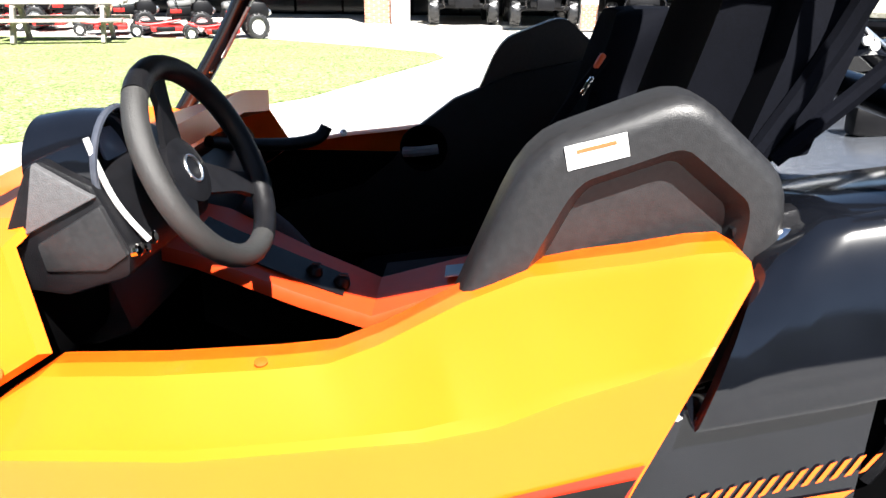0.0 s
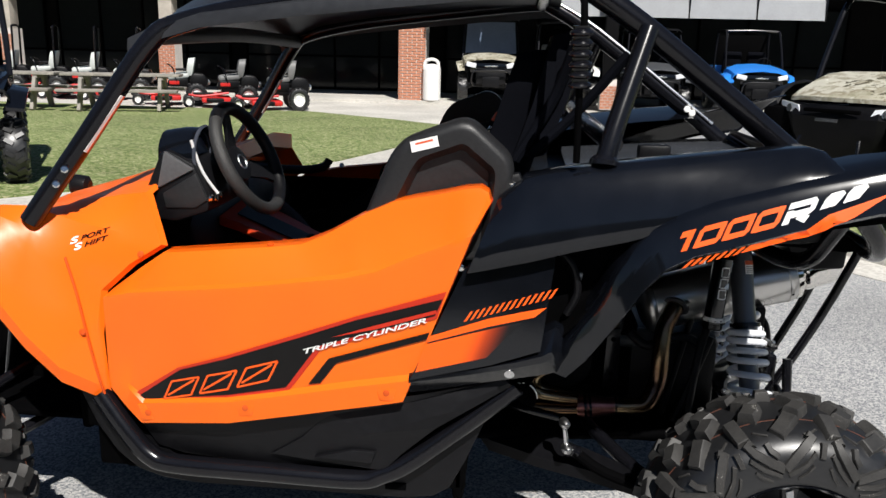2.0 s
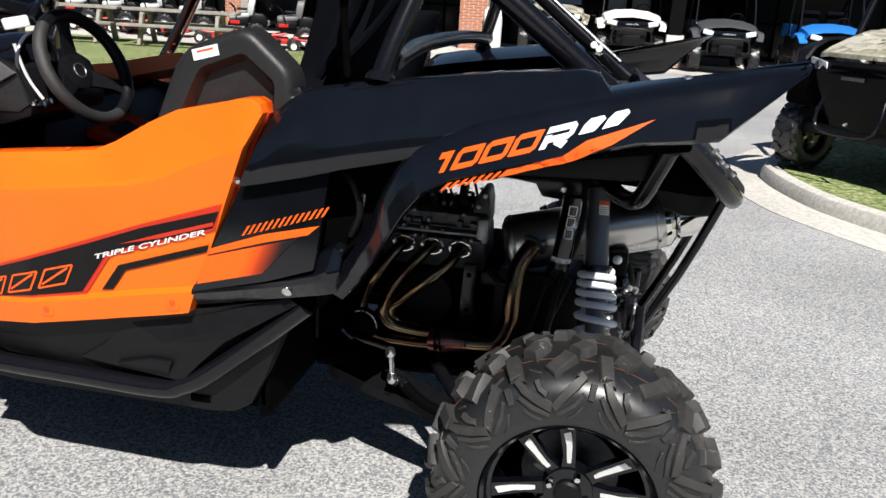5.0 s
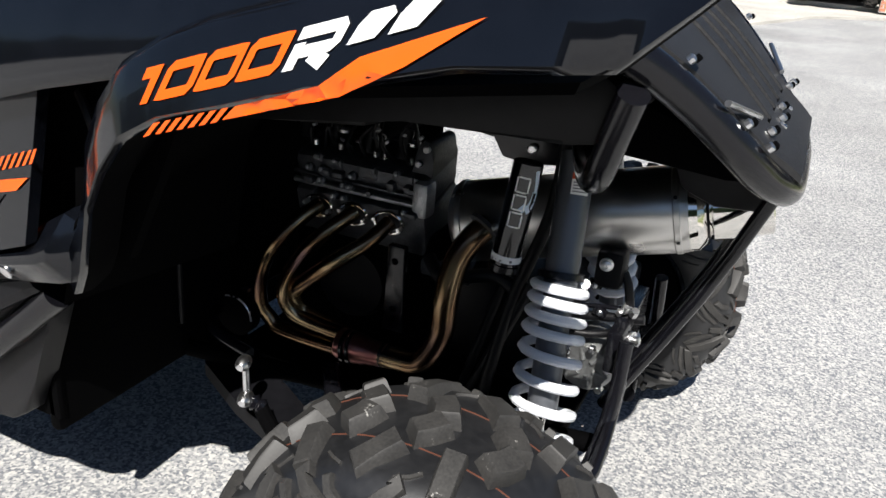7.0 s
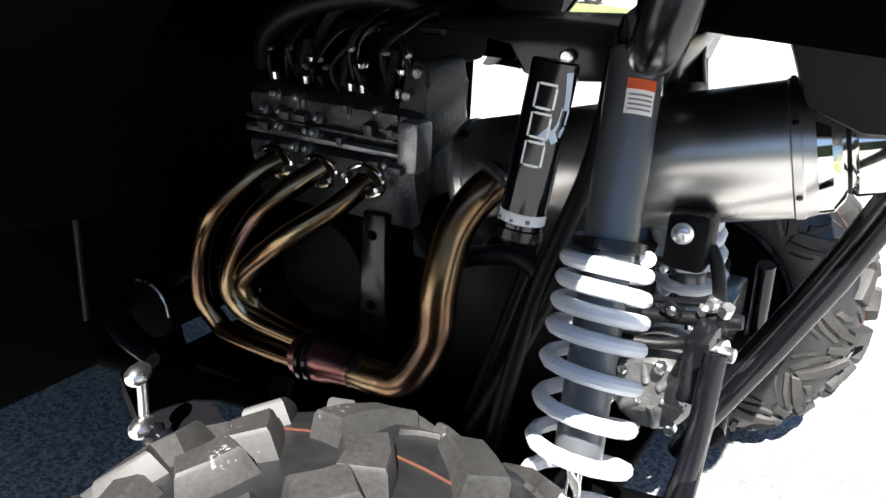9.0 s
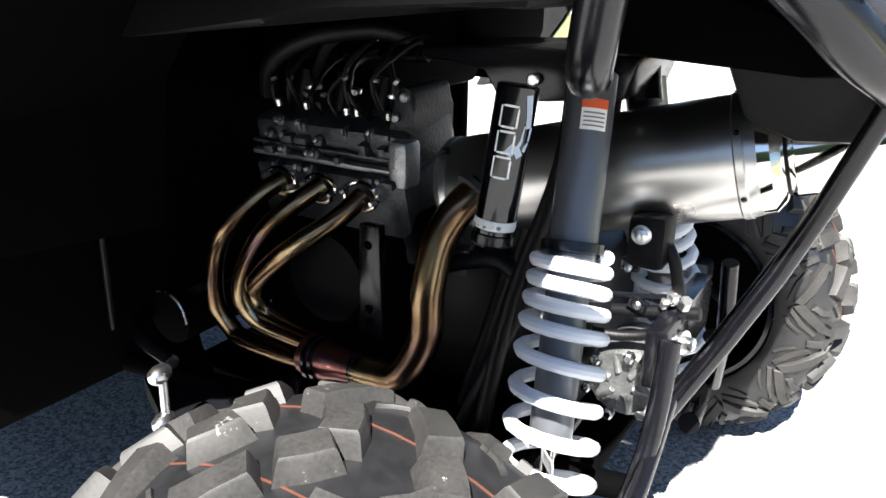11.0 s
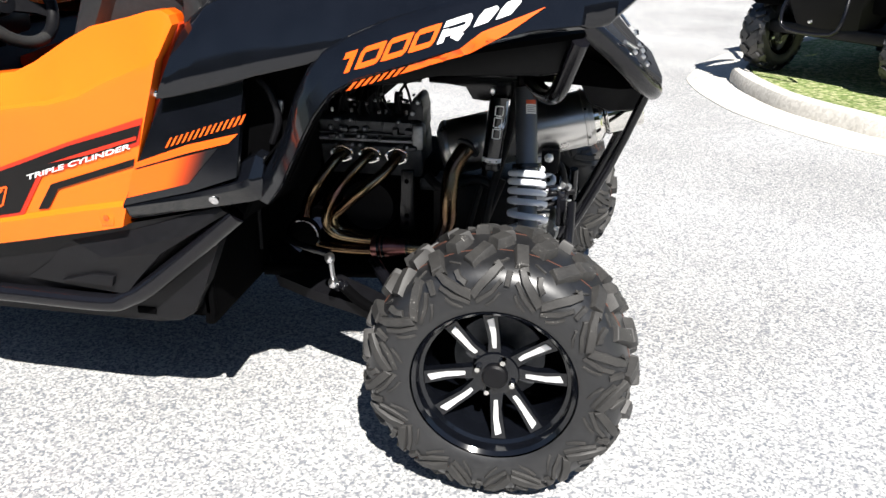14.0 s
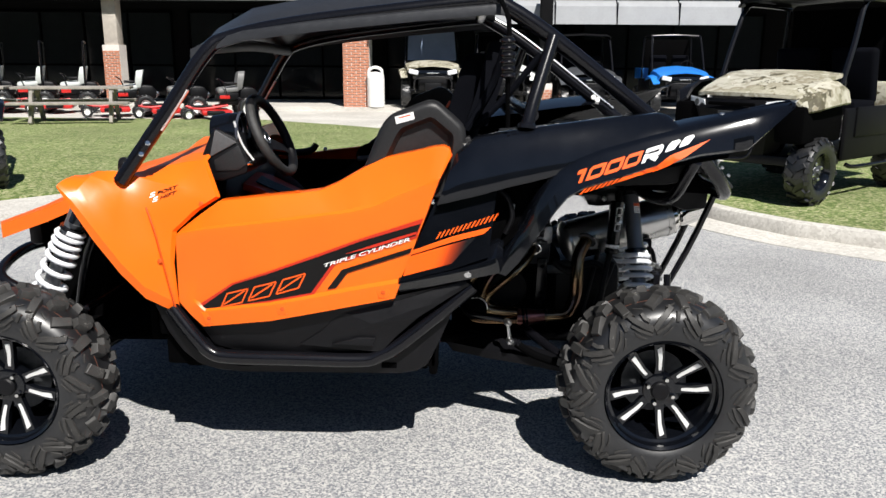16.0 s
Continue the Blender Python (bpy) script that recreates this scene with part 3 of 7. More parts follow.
# lower black trim behind the door, with its bolt
trim = part("lower_trim", loft(B(), between([
    [(-0.915, -0.730, 0.775), (-0.915, -0.752, 0.772), (-0.915, -0.788, 0.748), (-0.915, -0.790, 0.738), (-0.915, -0.760, 0.700)],
    [(-0.856, -0.730, 0.786), (-0.856, -0.752, 0.782), (-0.856, -0.788, 0.760), (-0.856, -0.790, 0.750), (-0.850, -0.760, 0.712)],
    [(-0.760, -0.730, 0.808), (-0.760, -0.752, 0.804), (-0.760, -0.788, 0.780), (-0.758, -0.790, 0.770), (-0.750, -0.760, 0.735)],
    [(-0.661, -0.730, 0.834), (-0.661, -0.752, 0.830), (-0.664, -0.788, 0.804), (-0.660, -0.790, 0.792), (-0.650, -0.760, 0.755)],
    [(-0.606, -0.730, 0.868), (-0.606, -0.750, 0.864), (-0.610, -0.786, 0.820), (-0.606, -0.788, 0.806), (-0.590, -0.760, 0.768)],
    [(-0.578, -0.730, 0.884), (-0.578, -0.748, 0.880), (-0.586, -0.782, 0.832), (-0.584, -0.784, 0.816), (-0.566, -0.758, 0.776)],
    [(-0.556, -0.728, 0.874), (-0.558, -0.742, 0.868), (-0.562, -0.760, 0.832), (-0.560, -0.762, 0.816), (-0.552, -0.745, 0.780)]], 3), (0, 0.02, 0)), GLOSS_BLACK, utv, "black lower side trim with a sloping top", crisp=30)
part("bolt", lathe(B(), [(0.012, 0), (0.012, 0.004), (0.007, 0.006)], (-0.680, -0.779, 0.772), (0, -1, -0.4), 12), STEEL, trim)

# rear fender: upper edge and lower edge from its foot to the wing tip, as (x, z)
FENDER = [
    ((-0.606, 0.775), (-0.545, 0.765)), ((-0.560, 0.850), (-0.505, 0.815)), ((-0.499, 0.945), (-0.470, 0.875)),
    ((-0.460, 1.040), (-0.435, 0.935)), ((-0.425, 1.100), (-0.400, 0.995)), ((-0.389, 1.140), (-0.360, 1.045)),
    ((-0.325, 1.178), (-0.300, 1.078)), ((-0.257, 1.206), (-0.200, 1.108)), ((-0.091, 1.255), (-0.106, 1.140)),
    ((0.047, 1.288), (0.060, 1.186)), ((0.160, 1.314), (0.150, 1.197)), ((0.250, 1.334), (0.205, 1.206)), ((0.300, 1.345), (0.260, 1.260)), ((0.352, 1.356), (0.338, 1.340)),
]


def fender_rows():
    rows = []
    for i, ((xu, zu), (xl, zl)) in enumerate(FENDER):
        k = i / (len(FENDER) - 1)
        out = -0.77 - 0.065 * min(1, k * 4)
        tip = max(0, k - 0.75) * 0.14
        def mid(f):
            return xu + (xl - xu) * f, zu + (zl - zu) * f
        under = 0.035 if k < 0.8 else 0.035 * max(0.1, (1 - k) * 5)
        row = [(xu, (-0.68 if k < 0.75 else -0.745) - tip * 0.5, zu + 0.004), (xu, out + 0.085, zu + 0.002), (xu, out + 0.058, zu - 0.002)]
        for f, o in ((0.08, 0.040), (0.20, 0.026), (0.55, 0.0135), (0.92, 0.0)):
            x, z = mid(f)
            row.append((x, out + o + tip * 0.2, z))
        row.append((xl, out + 0.010, zl))
        row.append((xl, out + 0.03, zl - 0.002))
        row.append((xl, out + 0.03 + under, zl + 0.012))
        rows.append(row)
    return rows


fender = part("rear_fender", loft(B(), between([r[:-2] for r in fender_rows()], 3), (0, 0.006, 0.002)), GLOSS_BLACK, utv, "glossy black rear fender ending in a wing", crisp=62)
part("rear_fender", mirrored(loft(B(), between([r[:-2] for r in fender_rows()], 3), (0, 0.006, 0.002))), GLOSS_BLACK, utv, crisp=30)
part("fender_lip", loft(B(), between([r[-3:] for r in fender_rows()], 3), (0, 0.003, 0.004)), SHADE_BLACK, fender, "dull black inner lip", crisp=60)


TEXT_RISE = radians(18.4)


def on_badge(u, v):
    """The slanted line of figures along the fender: u along it, v up."""
    u = u * 1.09 + 0.85 * v
    return (-0.345 + u * math.cos(TEXT_RISE) - v * math.sin(TEXT_RISE), 0.0, 1.089 + u * math.sin(TEXT_RISE) + v * math.cos(TEXT_RISE))


TH = 0.0375
part("lettering", cling(ribbon(B(), [(0.000, TH - 0.0058), (0.0205, TH - 0.0058), (0.0205, 0.0)], 0.0116, on_badge), fender, 0.0022), ORANGE_DECAL, fender, "orange figure one on black")
for k in range(3):
    u0 = 0.0415 + k * 0.0555
    zero = [(u0, 0.0055), (u0 + 0.004, 0.0050), (u0 + 0.037, 0.0050), (u0 + 0.041, 0.009), (u0 + 0.041, TH - 0.0055), (u0 + 0.037, TH - 0.0050), (u0 + 0.004, TH - 0.0050), (u0, TH - 0.009)]
    part("lettering", cling(ribbon(B(), zero, 0.0100, on_badge, True), fender, 0.0022), ORANGE_DECAL, fender, "orange figure nought on black")
bm = ribbon(B(), [(0.2125, 0.0), (0.2125, TH * 0.62)], 0.0125, on_badge)
ribbon(bm, [(0.2063, TH - 0.0055), (0.2520, TH - 0.0055), (0.2560, TH - 0.0095), (0.2560, TH * 0.50), (0.2520, TH * 0.40), (0.2190, TH * 0.40)], 0.0110, on_badge)
ribbon(bm, [(0.2330, TH * 0.30), (0.2540, 0.0)], 0.0125, on_badge)
part("lettering", cling(bm, fender, 0.0022), DECAL_WHITE, fender, "white letter on black")
for x, z in ((-0.058, 1.196), (-0.014, 1.2115)):
    part("pale_flash", cling(flat(B(), [(x, z), (x + 0.030, z + 0.011), (x + 0.050, z + 0.036), (x + 0.046, z + 0.042), (x + 0.022, z + 0.034), (x + 0.010, z + 0.020)], on_side), fender, 0.0035), DECAL_WHITE, fender)
part("orange_stripe", cling(flat(B(), [(-0.208, 1.098), (-0.190, 1.116), (-0.150, 1.130), (-0.082, 1.155), (-0.040, 1.188), (0.084, 1.239), (0.010, 1.186), (-0.062, 1.146)], on_side), fender, 0.0035), ORANGE_DECAL, fender)
for i in range(7):
    x, z = -0.325 + i * 0.0168, 1.058 + i * 0.0056
    part("hatch_mark", cling(flat(B(), [(x, z), (x + 0.009, z + 0.003), (x + 0.026, z + 0.022), (x + 0.017, z + 0.019)], on_side), fender, 0.0035), ORANGE_DECAL, fender)
for x, z in ((-0.40, 1.135), (-0.05, 1.268), (0.14, 1.312)):
    part("fastener", lathe(B(), [(0.009, 0), (0.009, 0.003), (0.005, 0.005)], (x, -0.745, z), (0, -0.5, 1), 10), STEEL, fender)

# front fender and cowl: one shell from the door to the nose; columns of (x, y, z) from the sill up to the cowl
FRONT = [
    [(-1.712, -0.700, 0.600), (-1.716, -0.712, 0.640), (-1.725, -0.705, 0.780), (-1.715, -0.685, 0.890), (-1.640, -0.672, 0.960), (-1.560, -0.662, 1.010), (-1.615, -0.610, 1.132), (-1.600, -0.56, 1.155)],
    [(-1.740, -0.715, 0.615), (-1.740, -0.728, 0.660), (-1.750, -0.715, 0.790), (-1.750, -0.690, 0.900), (-1.690, -0.672, 0.985), (-1.660, -0.655, 1.035), (-1.690, -0.590, 1.120), (-1.675, -0.53, 1.145)],
    [(-1.800, -0.755, 0.665), (-1.795, -0.768, 0.710), (-1.800, -0.750, 0.810), (-1.802, -0.715, 0.905), (-1.785, -0.690, 0.990), (-1.770, -0.665, 1.060), (-1.780, -0.570, 1.100), (-1.770, -0.50, 1.115)],
    [(-1.870, -0.780, 0.760), (-1.860, -0.790, 0.800), (-1.855, -0.770, 0.870), (-1.850, -0.735, 0.940), (-1.845, -0.705, 1.020), (-1.850, -0.670, 1.085), (-1.870, -0.550, 1.090), (-1.870, -0.47, 1.090)],
    [(-1.945, -0.800, 0.885), (-1.930, -0.805, 0.915), (-1.915, -0.785, 0.965), (-1.900, -0.750, 1.015), (-1.895, -0.715, 1.060), (-1.905, -0.670, 1.098), (-1.950, -0.540, 1.065), (-1.960, -0.44, 1.060)],
    [(-2.010, -0.805, 1.000), (-2.000, -0.805, 1.018), (-1.990, -0.785, 1.045), (-1.975, -0.755, 1.070), (-1.965, -0.720, 1.088), (-1.970, -0.660, 1.095), (-2.010, -0.520, 1.045), (-2.040, -0.42, 1.030)],
    [(-2.050, -0.795, 1.060), (-2.048, -0.795, 1.064), (-2.045, -0.780, 1.072), (-2.040, -0.750, 1.080), (-2.030, -0.700, 1.086), (-2.045, -0.640, 1.070), (-2.080, -0.500, 1.020), (-2.110, -0.40, 1.000)],
]


def fine(grid, n):
    a = between(grid, n)
    return [list(r) for r in zip(*between([list(c) for c in zip(*a)], 2))]


ffender = part("front_fender", loft(B(), fine(FRONT, 2), (0.012, 0.012, -0.004)), ORANGE, utv, "orange front fender and cowl side", crisp=20)
part("front_fender", mirrored(loft(B(), fine(FRONT, 2), (0.012, 0.012, -0.004))), ORANGE, utv, crisp=20)
hood = part("hood", loft(B(), between([
    [(-1.580, -0.565, 1.163), (-1.770, -0.505, 1.113), (-1.960, -0.445, 1.058), (-2.110, -0.405, 0.998), (-2.330, -0.36, 0.905), (-2.530, -0.335, 0.832)],
    [(-1.600, -0.40, 1.185), (-1.780, -0.37, 1.130), (-1.970, -0.33, 1.072), (-2.130, -0.30, 1.010), (-2.380, -0.27, 0.900), (-2.570, -0.27, 0.830)],
    [(-1.620, 0.0, 1.170), (-1.800, 0.0, 1.115), (-1.990, 0.0, 1.055), (-2.150, 0.0, 0.995), (-2.430, 0.0, 0.880), (-2.610, 0.0, 0.805)],
    [(-1.600, 0.40, 1.185), (-1.780, 0.37, 1.130), (-1.970, 0.33, 1.072), (-2.130, 0.30, 1.010), (-2.380, 0.27, 0.900), (-2.570, 0.27, 0.830)],
    [(-1.580, 0.565, 1.163), (-1.770, 0.505, 1.113), (-1.960, 0.445, 1.058), (-2.110, 0.405, 0.998), (-2.330, 0.36, 0.905), (-2.530, 0.335, 0.832)]], 3), (0, 0, -0.055)), ORANGE, utv, "orange sloping hood", crisp=25)
tx = Vector((0.090, 0.0295, 0.029)).normalized()
tn = Vector((0.2, -0.93, 0.29))
tn = (tn - tx * tn.dot(tx)).normalized()
tu = tn.cross(tx)
for words, o in (("SPORT", Vector((-1.776, -0.72, 1.019))), ("SHIFT", Vector((-1.767, -0.72, 1.003)))):
    at = Matrix((tx, tu, tn)).transposed().to_4x4()
    at.translation = o
    part("lettering", cling(lettering(words[1:], 0.0115, at @ Matrix.Translation((0.024, 0, 0)), wide=1.75, shear=0.45, bold=0.0003), ffender, 0.0022, -tn), DECAL_BLACK, ffender, "small black lettering")
    part("lettering", cling(lettering(words[0], 0.015, at @ Matrix.Translation((-0.002, -0.001, 0.0005)), wide=1.9, shear=0.35, bold=0.0008), ffender, 0.0022, -tn), DECAL_WHITE, ffender, "white initial")
part("panel_crease", tube(B(), [(-1.795, -0.697, 0.975), (-1.765, -0.712, 0.890), (-1.742, -0.722, 0.790), (-1.722, -0.725, 0.690), (-1.712, -0.715, 0.620)], 0.0035, 8, 4), FASTENER, ffender)
for x, y, z in ((-1.752, -0.722, 0.790), (-1.612, -0.668, 0.985)):
    part("fastener", lathe(B(), [(0.008, 0), (0.008, 0.003), (0.004, 0.004)], (x, y, z), (0, -1, 0.2), 12), FASTENER, ffender)

# lower body: black lower door panel, sill tube and skid pan
part("lower_side_panel", loft(B(), between([
    [(-1.640, -0.700, 0.560), (-1.585, -0.700, 0.480), (-1.520, -0.690, 0.455)],
    [(-1.360, -0.742, 0.592), (-1.340, -0.728, 0.500), (-1.300, -0.705, 0.450)],
    [(-1.130, -0.748, 0.640), (-1.120, -0.730, 0.545), (-1.090, -0.705, 0.450)],
    [(-0.920, -0.750, 0.684), (-0.930, -0.735, 0.600), (-0.930, -0.705, 0.520)],
    [(-0.680, -0.735, 0.738), (-0.690, -0.725, 0.725), (-0.700, -0.705, 0.700)]], 4), (0, 0.05, 0)), MATTE_BLACK, utv, "black moulded panel under the door", crisp=25)
moulding = part("side_moulding", loft(B(), between([
    [(-1.271, -0.728, 0.493), (-1.160, -0.735, 0.486), (-0.983, -0.735, 0.471)],
    [(-1.190, -0.738, 0.548), (-1.090, -0.742, 0.535), (-0.930, -0.742, 0.530)],
    [(-1.118, -0.742, 0.622), (-1.010, -0.764, 0.585), (-0.850, -0.760, 0.610)],
    [(-0.907, -0.748, 0.669), (-0.860, -0.762, 0.640), (-0.760, -0.752, 0.668)],
    [(-0.690, -0.738, 0.738), (-0.680, -0.740, 0.730), (-0.672, -0.735, 0.722)]], 3), (0, 0.04, 0)), MATTE_BLACK, utv, "ridged black moulding below the door", crisp=16)
part("inset_panel", prism(B(), [(-1.157, 0.503), (-1.060, 0.530), (-1.000, 0.528), (-1.010, 0.497)], -0.752, -0.735, bevel=0.003), MATTE_BLACK, moulding)
part("sill_tube", tube(B(), [(-1.730, -0.70, 0.615), (-1.660, -0.715, 0.525), (-1.600, -0.72, 0.460), (-1.530, -0.722, 0.440), (-1.300, -0.722, 0.436), (-1.060, -0.722, 0.434), (-0.990, -0.720, 0.452), (-0.900, -0.722, 0.508), (-0.660, -0.71, 0.712)], 0.026, 16), FRAME_BLACK, utv, "black tubular nerf bar")
skid = part("skid_panel", prism(B(), [(-1.800, 0.630), (-1.755, 0.520), (-1.705, 0.445), (-1.650, 0.398), (-1.580, 0.376), (-1.493, 0.370), (-0.920, 0.372), (-0.860, 0.380), (-0.818, 0.408), (-0.780, 0.490), (-0.735, 0.600), (-0.700, 0.680), (-0.900, 0.500), (-1.040, 0.440), (-1.540, 0.440), (-1.650, 0.520), (-1.730, 0.620)], -0.690, -0.640, bevel=0.006), MATTE_BLACK, utv, "black side skid panel")
for x in (-1.485, -0.958):
    part("skid_slot", box(B(), (x, -0.691, 0.403), (0.055, 0.006, 0.020), 0.002), SHADE_BLACK, skid)
# Unseen plate added under the nose to throw shade on the ground
part("front_shade_plate", box(B(), (-2.02, 0, 0.40), (0.78, 0.86, 0.022), 0.008), SHADE_BLACK, utv)
part("foot_well", box(B(), (-1.72, 0, 0.445), (0.28, 1.10, 0.02), 0.006, pose(0, 0, 0, 0, 22, 0)), SHADE_BLACK, utv)
part("floor_pan", box(B(), (-1.27, 0, 0.378), (0.90, 1.26, 0.03), 0.01), SHADE_BLACK, utv)
part("belly_plate", box(B(), (-0.34, 0, 0.335), (0.80, 0.40, 0.02), 0.006), SHADE_BLACK, utv)
part("firewall", box(B(), (-1.84, 0, 0.755), (0.03, 1.20, 0.60), 0.01), SHADE_BLACK, utv)
part("far_side_liner", box(B(), (-1.25, 0.66, 0.65), (1.25, 0.03, 0.66), 0.01), SHADE_BLACK, utv)
part("near_side_liner", box(B(), (-1.28, -0.64, 0.62), (1.0, 0.02, 0.48), 0.008), SHADE_BLACK, utv)
part("rear_bulkhead", box(B(), (-0.80, 0.0, 0.72), (0.03, 1.30, 0.74), 0.01), SHADE_BLACK, utv, "black panel between cabin and engine")
part("front_liner", box(B(), (-1.775, -0.47, 0.72), (0.04, 0.40, 0.44), 0.01), SHADE_BLACK, utv)
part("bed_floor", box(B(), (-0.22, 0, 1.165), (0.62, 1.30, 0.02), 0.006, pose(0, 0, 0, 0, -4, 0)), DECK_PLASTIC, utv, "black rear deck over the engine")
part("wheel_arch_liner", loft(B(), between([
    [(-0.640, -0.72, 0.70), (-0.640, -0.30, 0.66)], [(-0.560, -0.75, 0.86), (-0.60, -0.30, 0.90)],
    [(-0.420, -0.76, 1.02), (-0.45, -0.30, 1.08)], [(-0.10, -0.78, 1.13), (-0.10, -0.30, 1.14)], [(0.16, -0.78, 1.175), (0.13, -0.30, 1.15)]], 3), (0.004, 0, 0.012)), SHADE_BLACK, utv, crisp=60)

# shoulder guards beside the seats: a rounded frame round a sunken panel
def rounded(corners, cut=0.30, n=5):
    """Corners of an open or closed outline cut and rounded; the same count for every ring."""
    out = []
    k = len(corners)
    for a in range(k):
        p, q, r = (Vector((*corners[(a + d) % k], 0)) for d in (-1, 0, 1))
        u, w = q.lerp(p, cut), q.lerp(r, cut)
        for m in range(n):
            t = m / (n - 1)
            out.append(u * (1 - t) ** 2 + q * 2 * t * (1 - t) + w * t * t)
    return out


G_OUT = rounded([(-1.078, 1.02), (-0.966, 1.292), (-0.800, 1.356), (-0.686, 1.255), (-0.712, 1.02)], 0.22)
G_MID = rounded([(-1.025, 1.03), (-0.914, 1.256), (-0.806, 1.297), (-0.730, 1.236), (-0.752, 1.03)], 0.14)
G_IN = rounded([(-1.004, 1.035), (-0.903, 1.243), (-0.810, 1.278), (-0.747, 1.226), (-0.766, 1.035)], 0.12)
for s in (-1, 1):
    bm = B()
    rings = []
    for f, y in ((0.0, 0.635), (0.0, 0.692), (0.07, 0.705), (0.22, 0.714), (0.45, 0.7165), (1.0, 0.7165)):
        rings.append([bm.verts.new((*(p.lerp(q, f))[:2][:1], s * y, p.lerp(q, f).y)) for p, q in zip(G_OUT, G_MID)])
    rings.append([bm.verts.new((p.x, s * 0.686, p.y)) for p in G_IN])
    for a, b in zip(rings, rings[1:]):
        for m in range(len(a)):
            bm.faces.new((a[m], a[(m + 1) % len(a)], b[(m + 1) % len(a)], b[m]))
    bm.faces.new(rings[-1])
    bm.faces.new(rings[0][::-1])
    guard = part("shoulder_guard", bm, GRAIN_PLASTIC, utv, "grained black shoulder guard above the door", crisp=50)
lab = part("warning_label", prism(B(), [(-0.924, 1.270), (-0.862, 1.287), (-0.867, 1.311), (-0.929, 1.294)], -0.7178, -0.70), LABEL_WHITE, guard, "small white warning label")
lab.parent = [o for o in utv.children if o.name.startswith("shoulder_guard")][0]
part("label_line", prism(B(), [(-0.916, 1.288), (-0.876, 1.299), (-0.877, 1.303), (-0.917, 1.292)], -0.7185, -0.70), LABEL_RED, lab.parent)


# ---- wheels ----
MOULD_LINE = material("faded_orange_line", (0.11, 0.038, 0.022), 0.6, vary=0.3)

def carcass(half, R):
    """The tyre's outline from the crown to the bead, as (across, radius)."""
    return [(0.0, R - 0.024), (0.45 * half, R - 0.027), (0.70 * half, R - 0.034), (0.87 * half, R - 0.049), (0.97 * half, R - 0.073),
            (1.0 * half, R - 0.100), (0.995 * half, R - 0.122), (0.965 * half, R - 0.138), (0.92 * half, R - 0.149)]


def tyre_surface(half, R):
    pts = carcass(half, R)
    d = [0.0]
    for a, b in zip(pts, pts[1:]):
        d.append(d[-1] + math.dist(a, b))

    def at(s, th, lift=0.0):
        q = min(abs(s), 0.999) * d[-1]
        i = max(k for k in range(len(d) - 1) if d[k] <= q)
        f = (q - d[i]) / (d[i + 1] - d[i])
        a, b = pts[i], pts[i + 1]
        y, r = a[0] + (b[0] - a[0]) * f, a[1] + (b[1] - a[1]) * f
        nx, nr = (b[1] - a[1]) * -1, (b[0] - a[0])
        n = math.hypot(nx, nr)
        y, r = y + lift * nx / n, r + lift * nr / n
        return Vector((r * math.cos(th), (1 if s >= 0 else -1) * y, r * math.sin(th)))
    return at, d[-1]


def lug(bm, at, length, line, w, h, R):
    """A rubber block along a line of (s, angle) on the tyre; its height runs from h[0] to h[1]."""
    base, edge, top = [], [], []
    k = len(line)
    for i, (s, th) in enumerate(line):
        a, b = line[max(i - 1, 0)], line[min(i + 1, k - 1)]
        ds, dt = (b[0] - a[0]) * length, (b[1] - a[1]) * R
        n = math.hypot(ds, dt) or 1
        us, ut = ds / n / length, dt / n / R
        os, ot = -dt / n * w / 2 / length, ds / n * w / 2 / R
        hi = h[0] + (h[1] - h[0]) * i / (k - 1)
        end = -1 if i == 0 else 1 if i == k - 1 else 0
        for row, f, g, lift in ((base, 1.30, 0.30 * hi, -0.003), (edge, 1.0, 0.0, hi * 0.86), (top, 0.86, -0.0025, hi)):
            row.append([bm.verts.new(at(s + sg * os * f + end * us * g, th + sg * ot * f + end * ut * g, lift)) for sg in (-1, 1)])
    for i in range(k - 1):
        bm.faces.new((top[i][0], top[i + 1][0], top[i + 1][1], top[i][1]))
        for lo, hi in ((base, edge), (edge, top)):
            bm.faces.new((lo[i][0], lo[i + 1][0], hi[i + 1][0], hi[i][0]))
            bm.faces.new((lo[i + 1][1], lo[i][1], hi[i][1], hi[i + 1][1]))
    for lo, hi in ((base, edge), (edge, top)):
        bm.faces.new((lo[0][0], hi[0][0], hi[0][1], lo[0][1]))
        bm.faces.new((lo[-1][1], hi[-1][1], hi[-1][0], lo[-1][0]))
    return base[0]


